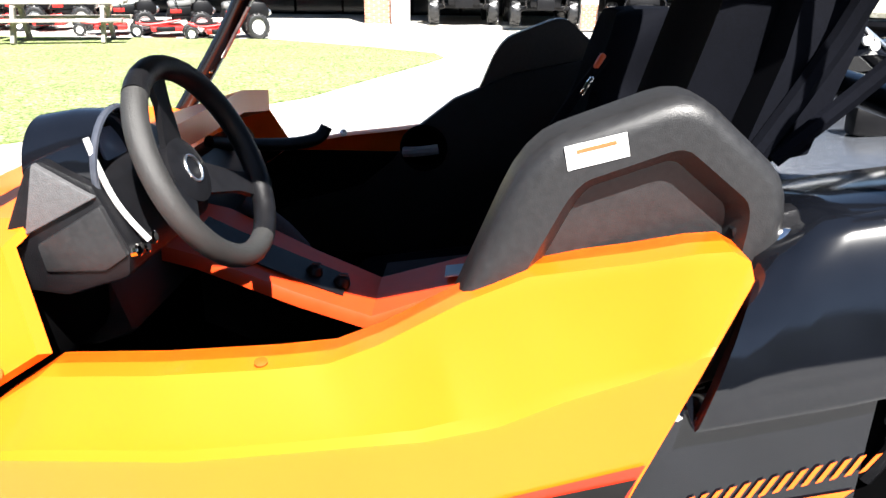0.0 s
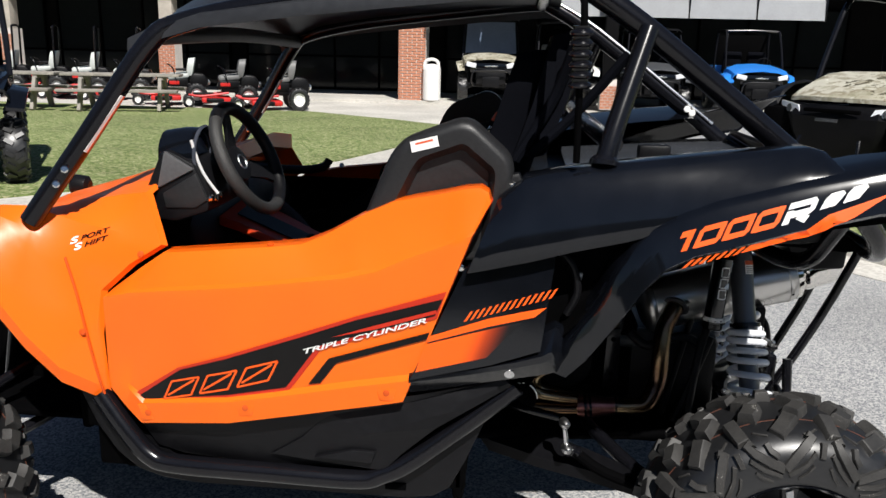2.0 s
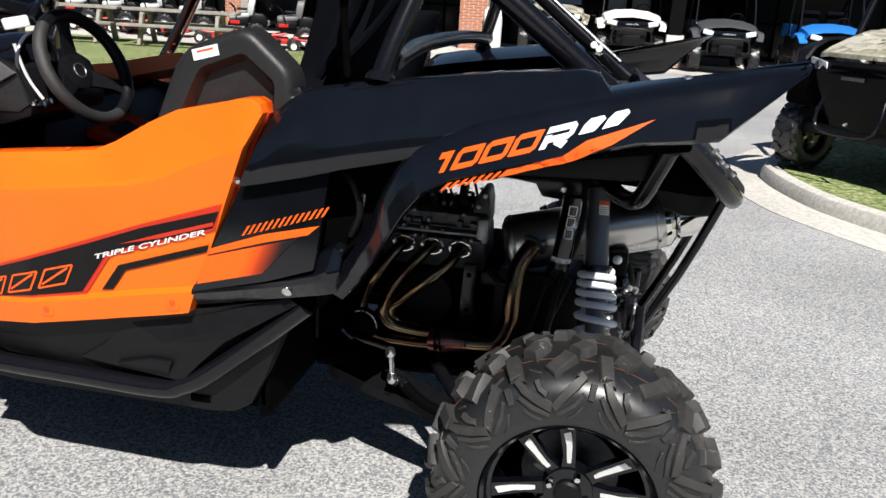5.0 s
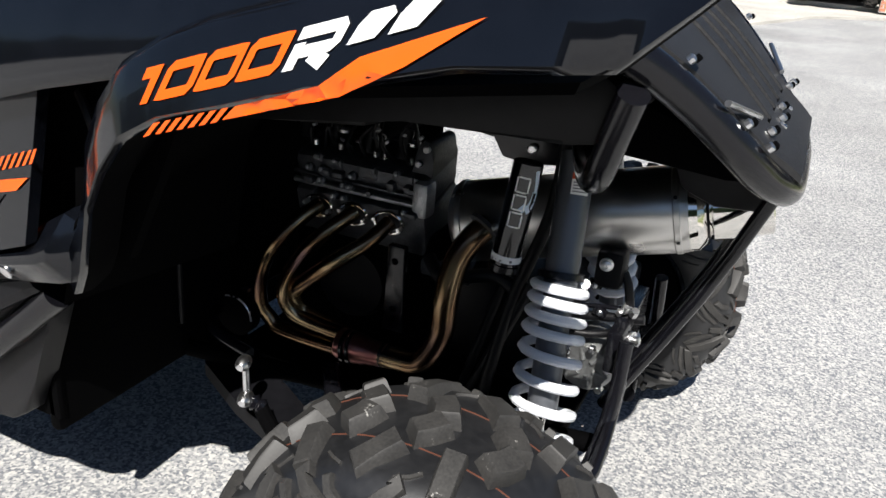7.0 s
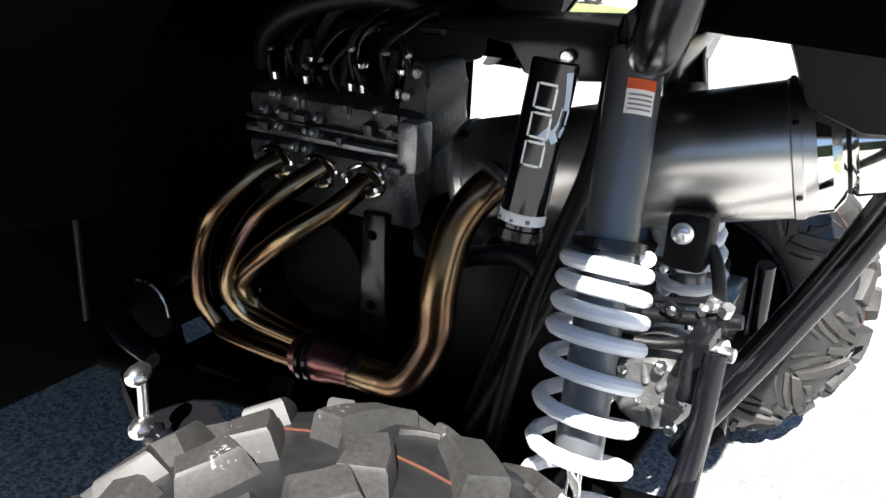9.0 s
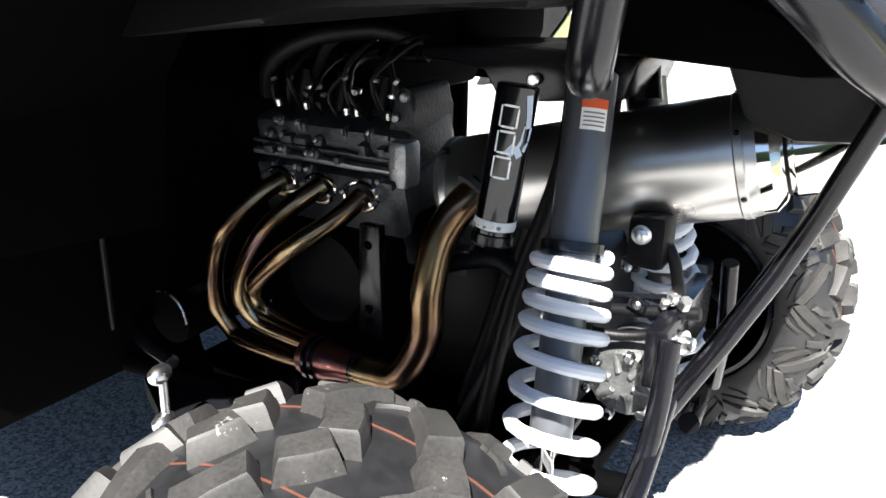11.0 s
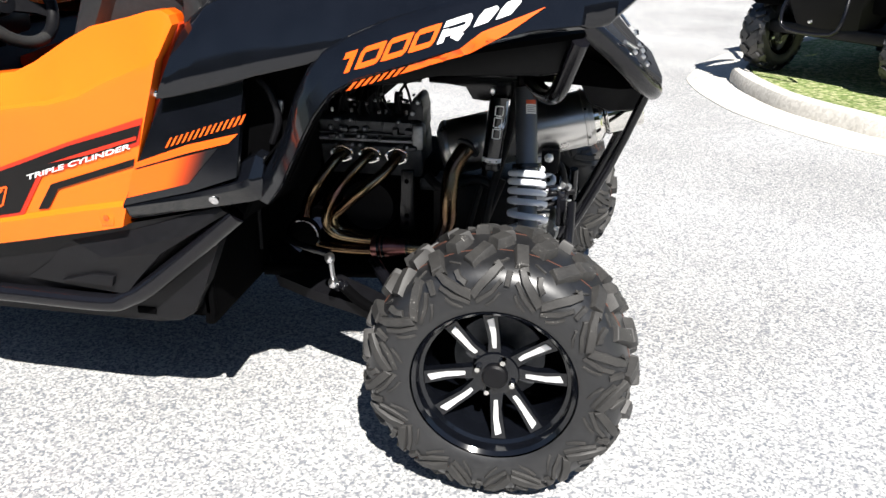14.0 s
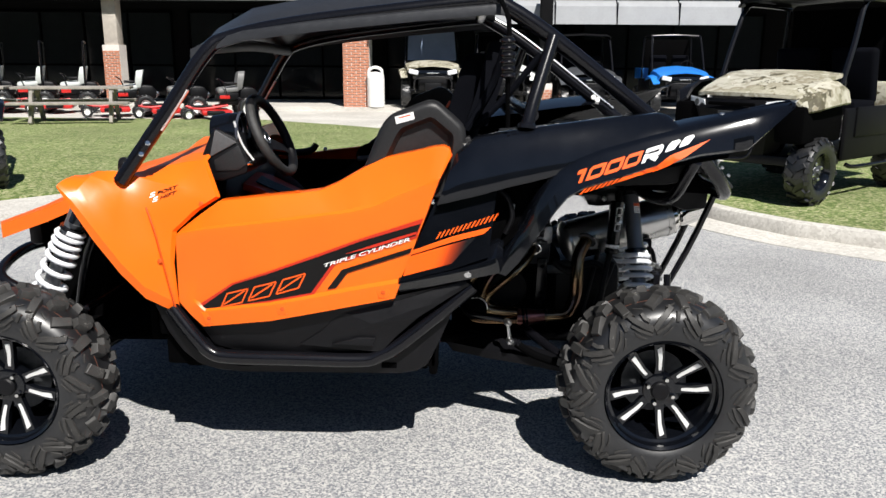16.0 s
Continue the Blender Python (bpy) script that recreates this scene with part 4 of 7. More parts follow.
def build_wheel(parent, c, half, R, out, turn=0.0):
    """A dished alloy wheel with paired bright spokes and a mud tyre; out is the outer side's sign along y."""
    at, length = tyre_surface(half, R)
    wheel = part("wheel", lathe(B(), [(0.193, -half * 0.86), (0.202, -half * 0.86), (0.194, -half * 0.76), (0.181, -half * 0.5), (0.175, 0.0),
                 (0.181, half * 0.55), (0.197, half * 0.78), (0.206, half * 0.88), (0.202, half * 0.92), (0.193, half * 0.86), (0.189, half * 0.70), (0.180, half * 0.66), (0.175, half * 0.5), (0.168, 0.0), (0.171, -half * 0.5)],
                 (0, 0, 0), (0, 1, 0), 48, close=False), GLOSS_BLACK, parent, "gloss black alloy wheel with bright spokes")
    wheel.matrix_basis = Matrix.Translation(c) @ (Matrix.Identity(4) if out > 0 else pose(0, 0, 0, 0, 0, 180)) @ pose(0, 0, 0, 0, turn, 0)
    prof = carcass(half, R)
    ring = [(r, -y) for y, r in prof[::-1]] + [(r, y) for y, r in prof[1:]]
    N = 10
    p = 2 * math.pi / N
    bm = lathe(B(), ring, (0, 0, 0), (0, 1, 0), 72, close=False)
    body = [v.co.copy() for v in bm.verts]
    bm.verts.ensure_lookup_table()
    hull = list(bm.verts)
    feet = []
    smooth_faces = len(bm.faces)
    for i in range(N):
        for sg, o in ((1, 0.0), (-1, 0.5)):
            th = (i + o) * p
            for line, w, h in (
                    ([(0.015, 0.29), (0.10, 0.25), (0.18, 0.18)], 0.038, (0.024, 0.023)),
                    ([(0.015, 0.80), (0.09, 0.74), (0.16, 0.66)], 0.036, (0.024, 0.023)),
                    ([(0.215, -0.02), (0.33, 0.00), (0.47, 0.03)], 0.032, (0.022, 0.013)),
                    ([(0.24, 0.62), (0.34, 0.53), (0.45, 0.41)], 0.034, (0.022, 0.013)),
                    ([(0.50, 0.115), (0.525, 0.045), (0.60, 0.10), (0.70, 0.24), (0.78, 0.40)], 0.020, (0.013, 0.009)),
                    ([(0.47, 0.72), (0.505, 0.775), (0.58, 0.70), (0.68, 0.56), (0.78, 0.42)], 0.020, (0.013, 0.009)),
                    ([(0.53, 0.26), (0.60, 0.285), (0.66, 0.36)], 0.014, (0.010, 0.008)),
                    ([(0.64, 0.01), (0.75, 0.13), (0.85, 0.36)], 0.011, (0.008, 0.006)),
                    ([(0.64, 0.81), (0.75, 0.70), (0.85, 0.46)], 0.011, (0.008, 0.006)),
                    ([(0.76, 0.02), (0.84, 0.10), (0.90, 0.22)], 0.007, (0.006, 0.004)),
                    ([(0.76, 0.80), (0.84, 0.72), (0.90, 0.60)], 0.007, (0.006, 0.004)),
                    ([(0.55, 0.90), (0.68, 0.89)], 0.015, (0.010, 0.007)),
                    ([(0.38, 0.17), (0.42, 0.23), (0.45, 0.31)], 0.005, (0.004, 0.004)),
                    ([(0.38, 0.86), (0.43, 0.80), (0.46, 0.70)], 0.005, (0.004, 0.004))):
                feet.append(lug(bm, at, length, [(sg * a, th + b * p) for a, b in line], w, h, R))
    for a, b in feet:
        near = min(range(len(body)), key=lambda k: (body[k] - a.co).length_squared)
        bm.faces.new((a, b, hull[near]))
    bm.faces.ensure_lookup_table()
    for f in list(bm.faces)[smooth_faces:]:
        f.material_index = 1
    tyre = part("tyre", bm, RUBBER, wheel, "black rubber mud tyre with dusty moulded lugs", crisp=32)
    tyre.data.materials.append(TREAD_RUBBER)
    for sl in (-0.24, 0.22):
        a = at(sl, 0.0, 0.0006)
        part("mould_line", lathe(B(), [(a.x - 0.001, a.y - 0.0010), (a.x + 0.0006, a.y - 0.0008), (a.x + 0.0006, a.y + 0.0008), (a.x - 0.001, a.y + 0.0010)], (0, 0, 0), (0, 1, 0), 72, close=False), MOULD_LINE, tyre, "thin orange line round the tread")
    face = half * 0.50
    bm = B()
    lathe(bm, [(0.060, face - 0.06), (0.064, face - 0.02), (0.058, face + 0.002), (0.040, face + 0.006)], (0, 0, 0), (0, 1, 0), 32)
    part("hub", bm, GLOSS_BLACK, wheel)
    bm = lathe(B(), [(0.033, face), (0.033, face + 0.016), (0.028, face + 0.022), (0.012, face + 0.024)], (0, 0, 0), (0, 1, 0), 28)
    part("centre_cap", bm, MATTE_BLACK, wheel)
    for k in range(4):
        for d in (-17, 17):
            a = radians(23 + 90 * k + d)
            ca, sa = math.cos(a), math.sin(a)

            def place(u, v, w, ca=ca, sa=sa, d=d):
                bow = 0.0035 * math.sin((u - 0.05) / 0.11 * 3.0) * (1 if d > 0 else -1)
                q = v + bow
                return (u * ca - q * sa, face - 0.004 + w + (u - 0.05) * 0.20, u * sa + q * ca)
            part("spoke", prism(B(), [(0.045, -0.017), (0.10, -0.014), (0.178, -0.018), (0.178, 0.018), (0.10, 0.014), (0.045, 0.017)], -0.024, 0.0, place), GLOSS_BLACK, wheel)
            part("spoke_face", prism(B(), [(0.076, -0.0040), (0.092, -0.0060), (0.126, -0.0058), (0.150, -0.0085), (0.162, -0.0095), (0.169, 0.0070), (0.152, 0.0075), (0.126, 0.0070), (0.094, 0.0054), (0.076, 0.0048)], -0.002, 0.003, place), SPOKE_FACE, wheel, "machined bright spoke face")
        a = radians(68 + 90 * k)
        part("lug_nut", lathe(B(), [(0.010, 0), (0.010, 0.016), (0.007, 0.022)], (0.048 * math.cos(a), face, 0.048 * math.sin(a)), (0, 1, 0), 6), CHROME, wheel)
    # Black disc added to close the rim and stand in for shade inside
    part("rim_shade_disc", lathe(B(), [(0.04, -half * 0.45), (0.1715, -half * 0.45), (0.1715, -half * 0.40), (0.04, -half * 0.40)], (0, 0, 0), (0, 1, 0), 36), SHADE_BLACK, wheel)
    part("brake_disc", lathe(B(), [(0.05, -0.02), (0.118, -0.02), (0.118, -0.012), (0.05, -0.012)], (0, 0, 0), (0, 1, 0), 36), CAST_ALLOY, wheel)
    return wheel


R = 0.356
build_wheel(utv, (0.006, -0.668, R - 0.010), 0.150, R, -1, 45)
build_wheel(utv, (-0.015, 0.730, R - 0.006), 0.150, R, 1, 20)
build_wheel(utv, (-2.30, -0.735, R - 0.008), 0.120, R, -1, 30)
build_wheel(utv, (-2.30, 0.735, R - 0.008), 0.120, R, 1, 0)


# ---- suspension ----
# the wire's turns and how far along the spring they lie: close at the top, open below
COIL_TURN = [0, 1, 2, 3, 4, 5, 6, 7, 8, 9, 9.6]
COIL_AT = [0, 0.055, 0.130, 0.205, 0.290, 0.415, 0.550, 0.680, 0.815, 0.955, 1.0]


def coil(bm, a, b, r0, r1, wire, turns, step=14):
    a, b = Vector(a), Vector(b)
    q = (b - a).to_track_quat("Z", "Y").to_matrix()
    pts = []
    n = int(turns * step)
    for i in range(n + 1):
        f = i / n
        g = float(np.interp(turns * f, COIL_TURN, COIL_AT))
        r = r0 + (r1 - r0) * f
        w = 2 * math.pi * turns * f
        pts.append(a + q @ Vector((r * math.cos(w), -r * math.sin(w), g * (b - a).length)))
    return tube(bm, pts, wire, 10, 1)


def build_shock(parent, top, low, label, start=0.395):
    top, low = Vector(top), Vector(low)
    d = (low - top)
    L = d.length
    d.normalize()
    shock = part("shock_absorber", rod(B(), top + d * 0.02, top + d * L * 0.42, 0.0325, 28), SHOCK_GREY, parent, label)
    part("shock_sleeve", rod(B(), top + d * L * 0.40, top + d * L * 0.78, 0.029, 24), SHOCK_GREY, shock)
    part("shock_rod", rod(B(), top + d * L * 0.72, low, 0.010, 14), CHROME, shock)
    part("spring_collar", lathe(B(), [(0.030, 0), (0.044, 0.002), (0.044, 0.014), (0.030, 0.018)], top + d * (L * start - 0.018), d, 28), FRAME_BLACK, shock)
    bm = coil(B(), top + d * L * start, top + d * L * 0.95, 0.046, 0.0615, 0.0098, 9.6)
    part("coil_spring", bm, SPRING_WHITE, shock, "white coil spring")
    part("spring_seat", lathe(B(), [(0.020, 0), (0.055, 0.006), (0.055, 0.014), (0.020, 0.018)], top + d * L * 0.945, d, 24), FRAME_BLACK, shock)
    for p in (top, low):
        part("eyelet", lathe(B(), [(0.020, -0.022), (0.023, -0.018), (0.023, 0.018), (0.020, 0.022)], p, (1, 0, 0), 18), NOSE_BLACK, shock)
    return shock


shock = build_shock(utv, (0.0, -0.095, 0.955), (0.055, -0.315, 0.335), "grey rear shock absorber with white coil spring")
dshock = Vector((0.055, -0.22, -0.62)).normalized()


def wrap(bm, centre, axis, r, a0, a1, z0, z1, n=8):
    """A thin label wrapped on a cylinder."""
    t = Vector(axis).to_track_quat("Z", "Y").to_matrix()
    rows = []
    for i in range(n + 1):
        a = radians(a0 + (a1 - a0) * i / n)
        rows.append([Vector(centre) + t @ Vector((r * math.cos(a), r * math.sin(a), z)) for z in (z0, z1)])
    return loft(bm, rows, (0, 0.0006, 0))


part("shock_label", wrap(B(), (0.0, -0.095, 0.955), dshock, 0.0333, 40, 100, 0.060, 0.100), LABEL_WHITE, shock, "white and red warning label")
part("shock_label_band", wrap(B(), (0.0, -0.095, 0.955), dshock, 0.0339, 40, 100, 0.060, 0.072), LABEL_RED, shock)
cr = Vector((-0.066, -0.185, 0.925))
cd = Vector((-0.020, -0.027, -0.235)).normalized()
can = part("shock_reservoir", rod(B(), cr, cr + cd * 0.206, 0.0278, 32), GLOSS_BLACK, utv, "black shock reservoir with white graphic")
part("reservoir_band", lathe(B(), [(0.0282, 0.0), (0.0287, 0.001), (0.0287, 0.012), (0.0282, 0.013)], cr + cd * 0.178, cd, 28), LABEL_WHITE, can)
for k in range(5):
    part("band_mark", box(B(), cr + cd * 0.1845 + Vector((-0.019 + 0.009 * k, -0.0225 - 0.0022 * (2 - abs(k - 2)) , 0)), (0.005, 0.004, 0.0045), 0.0004), LABEL_INK, can)
part("reservoir_cap", lathe(B(), [(0.027, 0.0), (0.0295, 0.003), (0.0295, 0.015), (0.025, 0.020)], cr + cd * 0.196, cd, 28), FRAME_BLACK, can)
ct = cd.to_track_quat("Z", "Y").to_matrix()


def on_can(u, v):
    """u runs along the can from its top, v round it in degrees."""
    a = radians(v)
    return cr + cd * u + ct @ Vector((0.0284 * math.cos(a), 0.0284 * math.sin(a), 0))


def can_face():
    best = max(range(0, 360, 5), key=lambda a: (ct @ Vector((math.cos(radians(a)), math.sin(radians(a)), 0))).dot(Vector((0.4, -0.9, 0))))
    return best


A0 = can_face()


def can_bars(bm, strokes, w):
    for pts in strokes:
        for (u0, v0), (u1, v1) in zip(pts, pts[1:]):
            d = Vector((u1 - u0, (v1 - v0) * 0.0284 * math.pi / 180, 0)).normalized() * w
            n = (-d.y, d.x)
            k = 180 / math.pi / 0.0284
            for i in range(6):
                f, g = i / 6, (i + 1) / 6
                ua, va, ub, vb = u0 + (u1 - u0) * f, v0 + (v1 - v0) * f, u0 + (u1 - u0) * g, v0 + (v1 - v0) * g
                q = [on_can(ua + n[0], va + n[1] * k), on_can(ub + n[0], vb + n[1] * k), on_can(ub - n[0], vb - n[1] * k), on_can(ua - n[0], va - n[1] * k)]
                bm.faces.new([bm.verts.new(p) for p in q])
    return bm


for u in (0.119, 0.086, 0.053):
    bm = can_bars(B(), [[(u, A0 - 14), (u, A0 + 32), (u - 0.027, A0 + 32), (u - 0.027, A0 - 14), (u, A0 - 14)]], 0.0014)
    bmesh.ops.remove_doubles(bm, verts=bm.verts, dist=0.0022)
    part("graphic_block", bm, DECAL_WHITE, can, "white block graphic")
FLASH_BLUE = material("pale_blue_vinyl", (0.46, 0.56, 0.68), 0.4, vary=0.04)
part("graphic_flash", can_bars(B(), [[(0.078, A0 - 2), (0.085, A0 - 20), (0.080, A0 - 36), (0.068, A0 - 47), (0.050, A0 - 51)]], 0.0078), FLASH_BLUE, can, "pale blue curved flash")
part("flash_tail", can_bars(B(), [[(0.052, A0 - 51), (0.036, A0 - 48), (0.022, A0 - 42), (0.010, A0 - 38)]], 0.0048), FLASH_BLUE, can, "pale blue curved flash")
build_shock(utv, (0.0, 0.095, 0.955), (0.055, 0.315, 0.335), "grey rear shock absorber with white coil spring")
for s in (-1, 1):
    front = build_shock(utv, (-2.130, s * 0.45, 0.965), (-2.365, s * 0.475, 0.45), "front shock absorber with white coil spring", 0.25)
    part("shock_reservoir", rod(B(), (-2.105, s * 0.475, 0.965), (-2.150, s * 0.490, 0.870), 0.030, 24), GLOSS_BLACK, front, "black can at the front shock")
    part("graphic_flash", box(B(), (-2.120, s * 0.508, 0.925), (0.010, 0.004, 0.040), 0.001, pose(0, 0, 0, 0, 25, 0)), DECAL_WHITE, front)

arms = [
    ("lower_arm", [(-0.44, -0.24, 0.40), (-0.26, -0.46, 0.33), (-0.02, -0.62, 0.28)], 0.020),
    ("lower_arm", [(0.14, -0.12, 0.33), (0.10, -0.40, 0.27), (0.03, -0.62, 0.25)], 0.019),
    ("upper_arm", [(0.155, -0.12, 0.50), (0.16, -0.38, 0.42), (0.05, -0.60, 0.40)], 0.013),
    ("toe_link", [(0.160, -0.17, 0.615), (0.158, -0.22, 0.47), (0.130, -0.36, 0.29)], 0.014),
    ("drive_shaft", [(0.0, -0.05, 0.40), (0.0, -0.60, 0.345)], 0.018),
]
for name, pts, r in arms:
    part(name, tube(B(), pts, r, 12, 5), FRAME_BLACK, utv)
    part(name, mirrored(tube(B(), pts, r, 12, 5)), FRAME_BLACK, utv)
for s in (-1, 1):
    part("front_lower_arm", tube(B(), [(-2.05, s * 0.22, 0.38), (-2.18, s * 0.45, 0.33), (-2.30, s * 0.64, 0.29)], 0.018, 12, 4), FRAME_BLACK, utv)
    part("front_lower_arm", tube(B(), [(-2.42, s * 0.22, 0.38), (-2.36, s * 0.45, 0.33), (-2.31, s * 0.64, 0.29)], 0.018, 12, 4), FRAME_BLACK, utv)
    part("front_upper_arm", tube(B(), [(-2.10, s * 0.24, 0.56), (-2.20, s * 0.45, 0.50), (-2.29, s * 0.62, 0.44)], 0.016, 12, 4), FRAME_BLACK, utv)
    part("front_knuckle", box(B(), (-2.30, s * 0.65, 0.36), (0.07, 0.05, 0.20), 0.012), CAST_ALLOY, utv)
    part("rear_knuckle", box(B(), (0.0, s * 0.62, 0.35), (0.09, 0.06, 0.20), 0.014), CAST_ALLOY, utv)
part("link_arm", tube(B(), [(-0.48, -0.435, 0.398), (-0.40, -0.47, 0.360), (-0.25, -0.50, 0.325)], 0.016, 10, 4), SHADE_BLACK, utv)
for s in (-1, 1):
    part("trailing_arm", loft(B(), between([
        [(-0.790, s * 0.235, 0.395), (-0.775, s * 0.150, 0.415)], [(-0.730, s * 0.310, 0.352), (-0.690, s * 0.205, 0.385)],
        [(-0.580, s * 0.390, 0.350), (-0.545, s * 0.290, 0.372)], [(-0.450, s * 0.440, 0.348), (-0.425, s * 0.350, 0.360)],
        [(-0.250, s * 0.510, 0.335), (-0.235, s * 0.455, 0.340)], [(-0.060, s * 0.575, 0.330), (-0.060, s * 0.535, 0.330)]], 4), (0, 0, -0.035)), NOSE_BLACK, utv, "broad black trailing arm")
# stabiliser link with its ball joints
link = part("stabiliser_link", rod(B(), (-0.517, -0.430, 0.485), (-0.507, -0.440, 0.412), 0.007, 12), STEEL, utv, "bright stabiliser link")
for p in ((-0.517, -0.435, 0.485), (-0.507, -0.445, 0.412)):
    bm = lathe(B(), [(0.006, -0.022), (0.013, -0.013), (0.015, 0.0), (0.013, 0.013), (0.007, 0.020)], p, (0.3, -1, 0), 16)
    part("ball_joint", bm, STEEL, link)
part("link_boot", lathe(B(), [(0.012, 0), (0.018, 0.008), (0.012, 0.016), (0.018, 0.024), (0.012, 0.032)], (-0.497, -0.440, 0.408), (1, 0.1, -0.35), 16), FRAME_BLACK, link)
part("stabiliser_bar", tube(B(), [(-0.52, 0.40, 0.48), (-0.66, 0.36, 0.50), (-0.70, 0.2, 0.50), (-0.70, -0.2, 0.50), (-0.66, -0.36, 0.50), (-0.53, -0.40, 0.485)], 0.012, 12, 5), FRAME_BLACK, utv)
part("pulley", lathe(B(), [(0.03, 0), (0.048, 0.004), (0.048, 0.03), (0.03, 0.034)], (-0.640, -0.28, 0.50), (0, -1, 0), 28), SHADE_BLACK, utv)
part("pulley_rim", tube(B(), [(-0.640 + 0.048 * math.cos(a), -0.316, 0.50 + 0.048 * math.sin(a)) for a in (2 * math.pi * i / 16 for i in range(0, 6))], 0.0018, 6, 2), STEEL, utv)

# ---- engine and exhaust ----
# Darker than the other engine castings
ENGINE_DARK = material("darker_cast_alloy", (0.040, 0.042, 0.046), 0.42, 0.5, vary=0.3, scale=60, bump=0.4, bump_scale=200)
# Block and crank cover are near black to carry the bay's shade
engine = part("engine", box(B(), (-0.47, 0.13, 0.52), (0.40, 0.36, 0.30), 0.02), SHADE_BLACK, utv, "cast three-cylinder engine, its block blackened for shade")
lean = pose(0, 0, 0, 14, 0, 0)
part("cylinder_head", box(B(), (-0.485, 0.02, 0.690), (0.335, 0.17, 0.115), 0.012, lean), CAST_ALLOY, engine)
part("head_cover", box(B(), (-0.490, 0.015, 0.785), (0.345, 0.15, 0.075), 0.018, lean), CAST_ALLOY, engine, "ribbed cast head cover")
part("head_seam", box(B(), (-0.490, -0.066, 0.742), (0.335, 0.014, 0.010), 0.003, lean), LIGHT_ALLOY, engine)
part("head_seam", box(B(), (-0.490, -0.066, 0.762), (0.335, 0.010, 0.006), 0.002, lean), CAST_ALLOY, engine)
part("chain_cover", prism(B(), [(-0.380, 0.66), (-0.372, 0.800), (-0.365, 0.855), (-0.345, 0.885), (-0.325, 0.878), (-0.320, 0.840), (-0.322, 0.735), (-0.328, 0.60)], -0.045, 0.080, bevel=0.010), ENGINE_DARK, engine)
part("head_end_cap", box(B(), (-0.332, -0.055, 0.758), (0.040, 0.05, 0.082), 0.012), LIGHT_ALLOY, engine)
for i, x in enumerate((-0.590, -0.500, -0.412)):
    part("coil_plug", rod(B(), (x, -0.01, 0.82), (x + 0.004, 0.005, 0.885), 0.014, 14), MATTE_BLACK, engine)
    part("hose_clip", lathe(B(), [(0.016, 0), (0.017, 0.001), (0.017, 0.007), (0.016, 0.008)], (x + 0.02, 0.0, 0.853), (0.1, 0, 1), 14), STEEL, engine)
    part("cover_web", box(B(), (x + 0.030, -0.058, 0.790), (0.052, 0.014, 0.030), 0.005, lean), CAST_ALLOY, engine)
    for dx in (-0.03, 0.035):
        part("cover_bolt", lathe(B(), [(0.006, 0), (0.006, 0.012), (0.003, 0.014)], (x + dx, -0.035, 0.822), (0, -0.2, 1), 8), STEEL, engine)
part("fuel_rail", tube(B(), [(-0.66, 0.03, 0.905), (-0.50, 0.03, 0.915), (-0.34, 0.03, 0.925)], 0.012, 10, 3), FRAME_BLACK, engine)
part("coolant_hose", tube(B(), [(-0.66, -0.02, 0.84), (-0.62, -0.05, 0.90), (-0.54, -0.04, 0.945), (-0.44, 0.02, 0.96), (-0.36, 0.06, 0.94)], 0.016, 12, 5), MATTE_BLACK, engine)
part("coolant_hose", tube(B(), [(-0.58, 0.02, 0.86), (-0.53, 0.0, 0.93), (-0.47, 0.06, 0.98)], 0.011, 10, 5), MATTE_BLACK, engine)
part("intake_box", box(B(), (-0.50, 0.22, 1.02), (0.42, 0.36, 0.20), 0.03), SHADE_BLACK, engine)
part("crank_cover", lathe(B(), [(0.02, 0), (0.085, 0.006), (0.095, -0.02), (0.095, -0.06)], (-0.50, -0.065, 0.52), (0, -1, 0), 32), NOSE_BLACK, engine)
part("starter_motor", rod(B(), (-0.33, -0.02, 0.60), (-0.21, -0.02, 0.60), 0.036, 24), CAST_ALLOY, engine)
GEAR_ALLOY = material("grey_cast_alloy", (0.22, 0.225, 0.225), 0.42, 0.7, vary=0.25, scale=60, bump=0.4, bump_scale=250)
gearbox = part("gearbox", box(B(), (-0.16, 0.10, 0.50), (0.30, 0.30, 0.26), 0.03), MATTE_BLACK, utv, "dark cast gearbox")
part("final_drive", lathe(B(), [(0.02, 0.0), (0.050, 0.004), (0.060, -0.012), (0.062, -0.10)], (0.066, -0.050, 0.468), (0, -1, 0), 28), GEAR_ALLOY, gearbox, "pale cast differential cover")
for i in range(6):
    a = 2 * math.pi * i / 6 + 0.3
    part("cover_bolt", lathe(B(), [(0.009, 0), (0.009, 0.012), (0.006, 0.014)], (0.066 + 0.053 * math.cos(a), -0.056, 0.468 + 0.053 * math.sin(a)), (0, -1, 0), 6), STEEL, gearbox)
for i in range(6):
    a = 2 * math.pi * i / 6 + 0.82
    part("cover_rib", rod(B(), (0.066 + 0.018 * math.cos(a), -0.052, 0.468 + 0.018 * math.sin(a)), (0.066 + 0.052 * math.cos(a), -0.048, 0.468 + 0.052 * math.sin(a)), 0.0055, 10), GEAR_ALLOY, gearbox)
mount = part("engine_bracket", prism(B(), [(-0.382, 0.46), (-0.376, 0.665), (-0.336, 0.665), (-0.330, 0.46)], -0.125, -0.105, bevel=0.003), FRAME_BLACK, utv, "drilled black engine bracket")
for z in (0.49, 0.515, 0.63):
    part("bracket_hole", lathe(B(), [(0.008, 0), (0.008, 0.001), (0.006, 0.001)], (-0.357, -0.1255, z), (0, -1, 0), 14), SHADE_BLACK, mount)
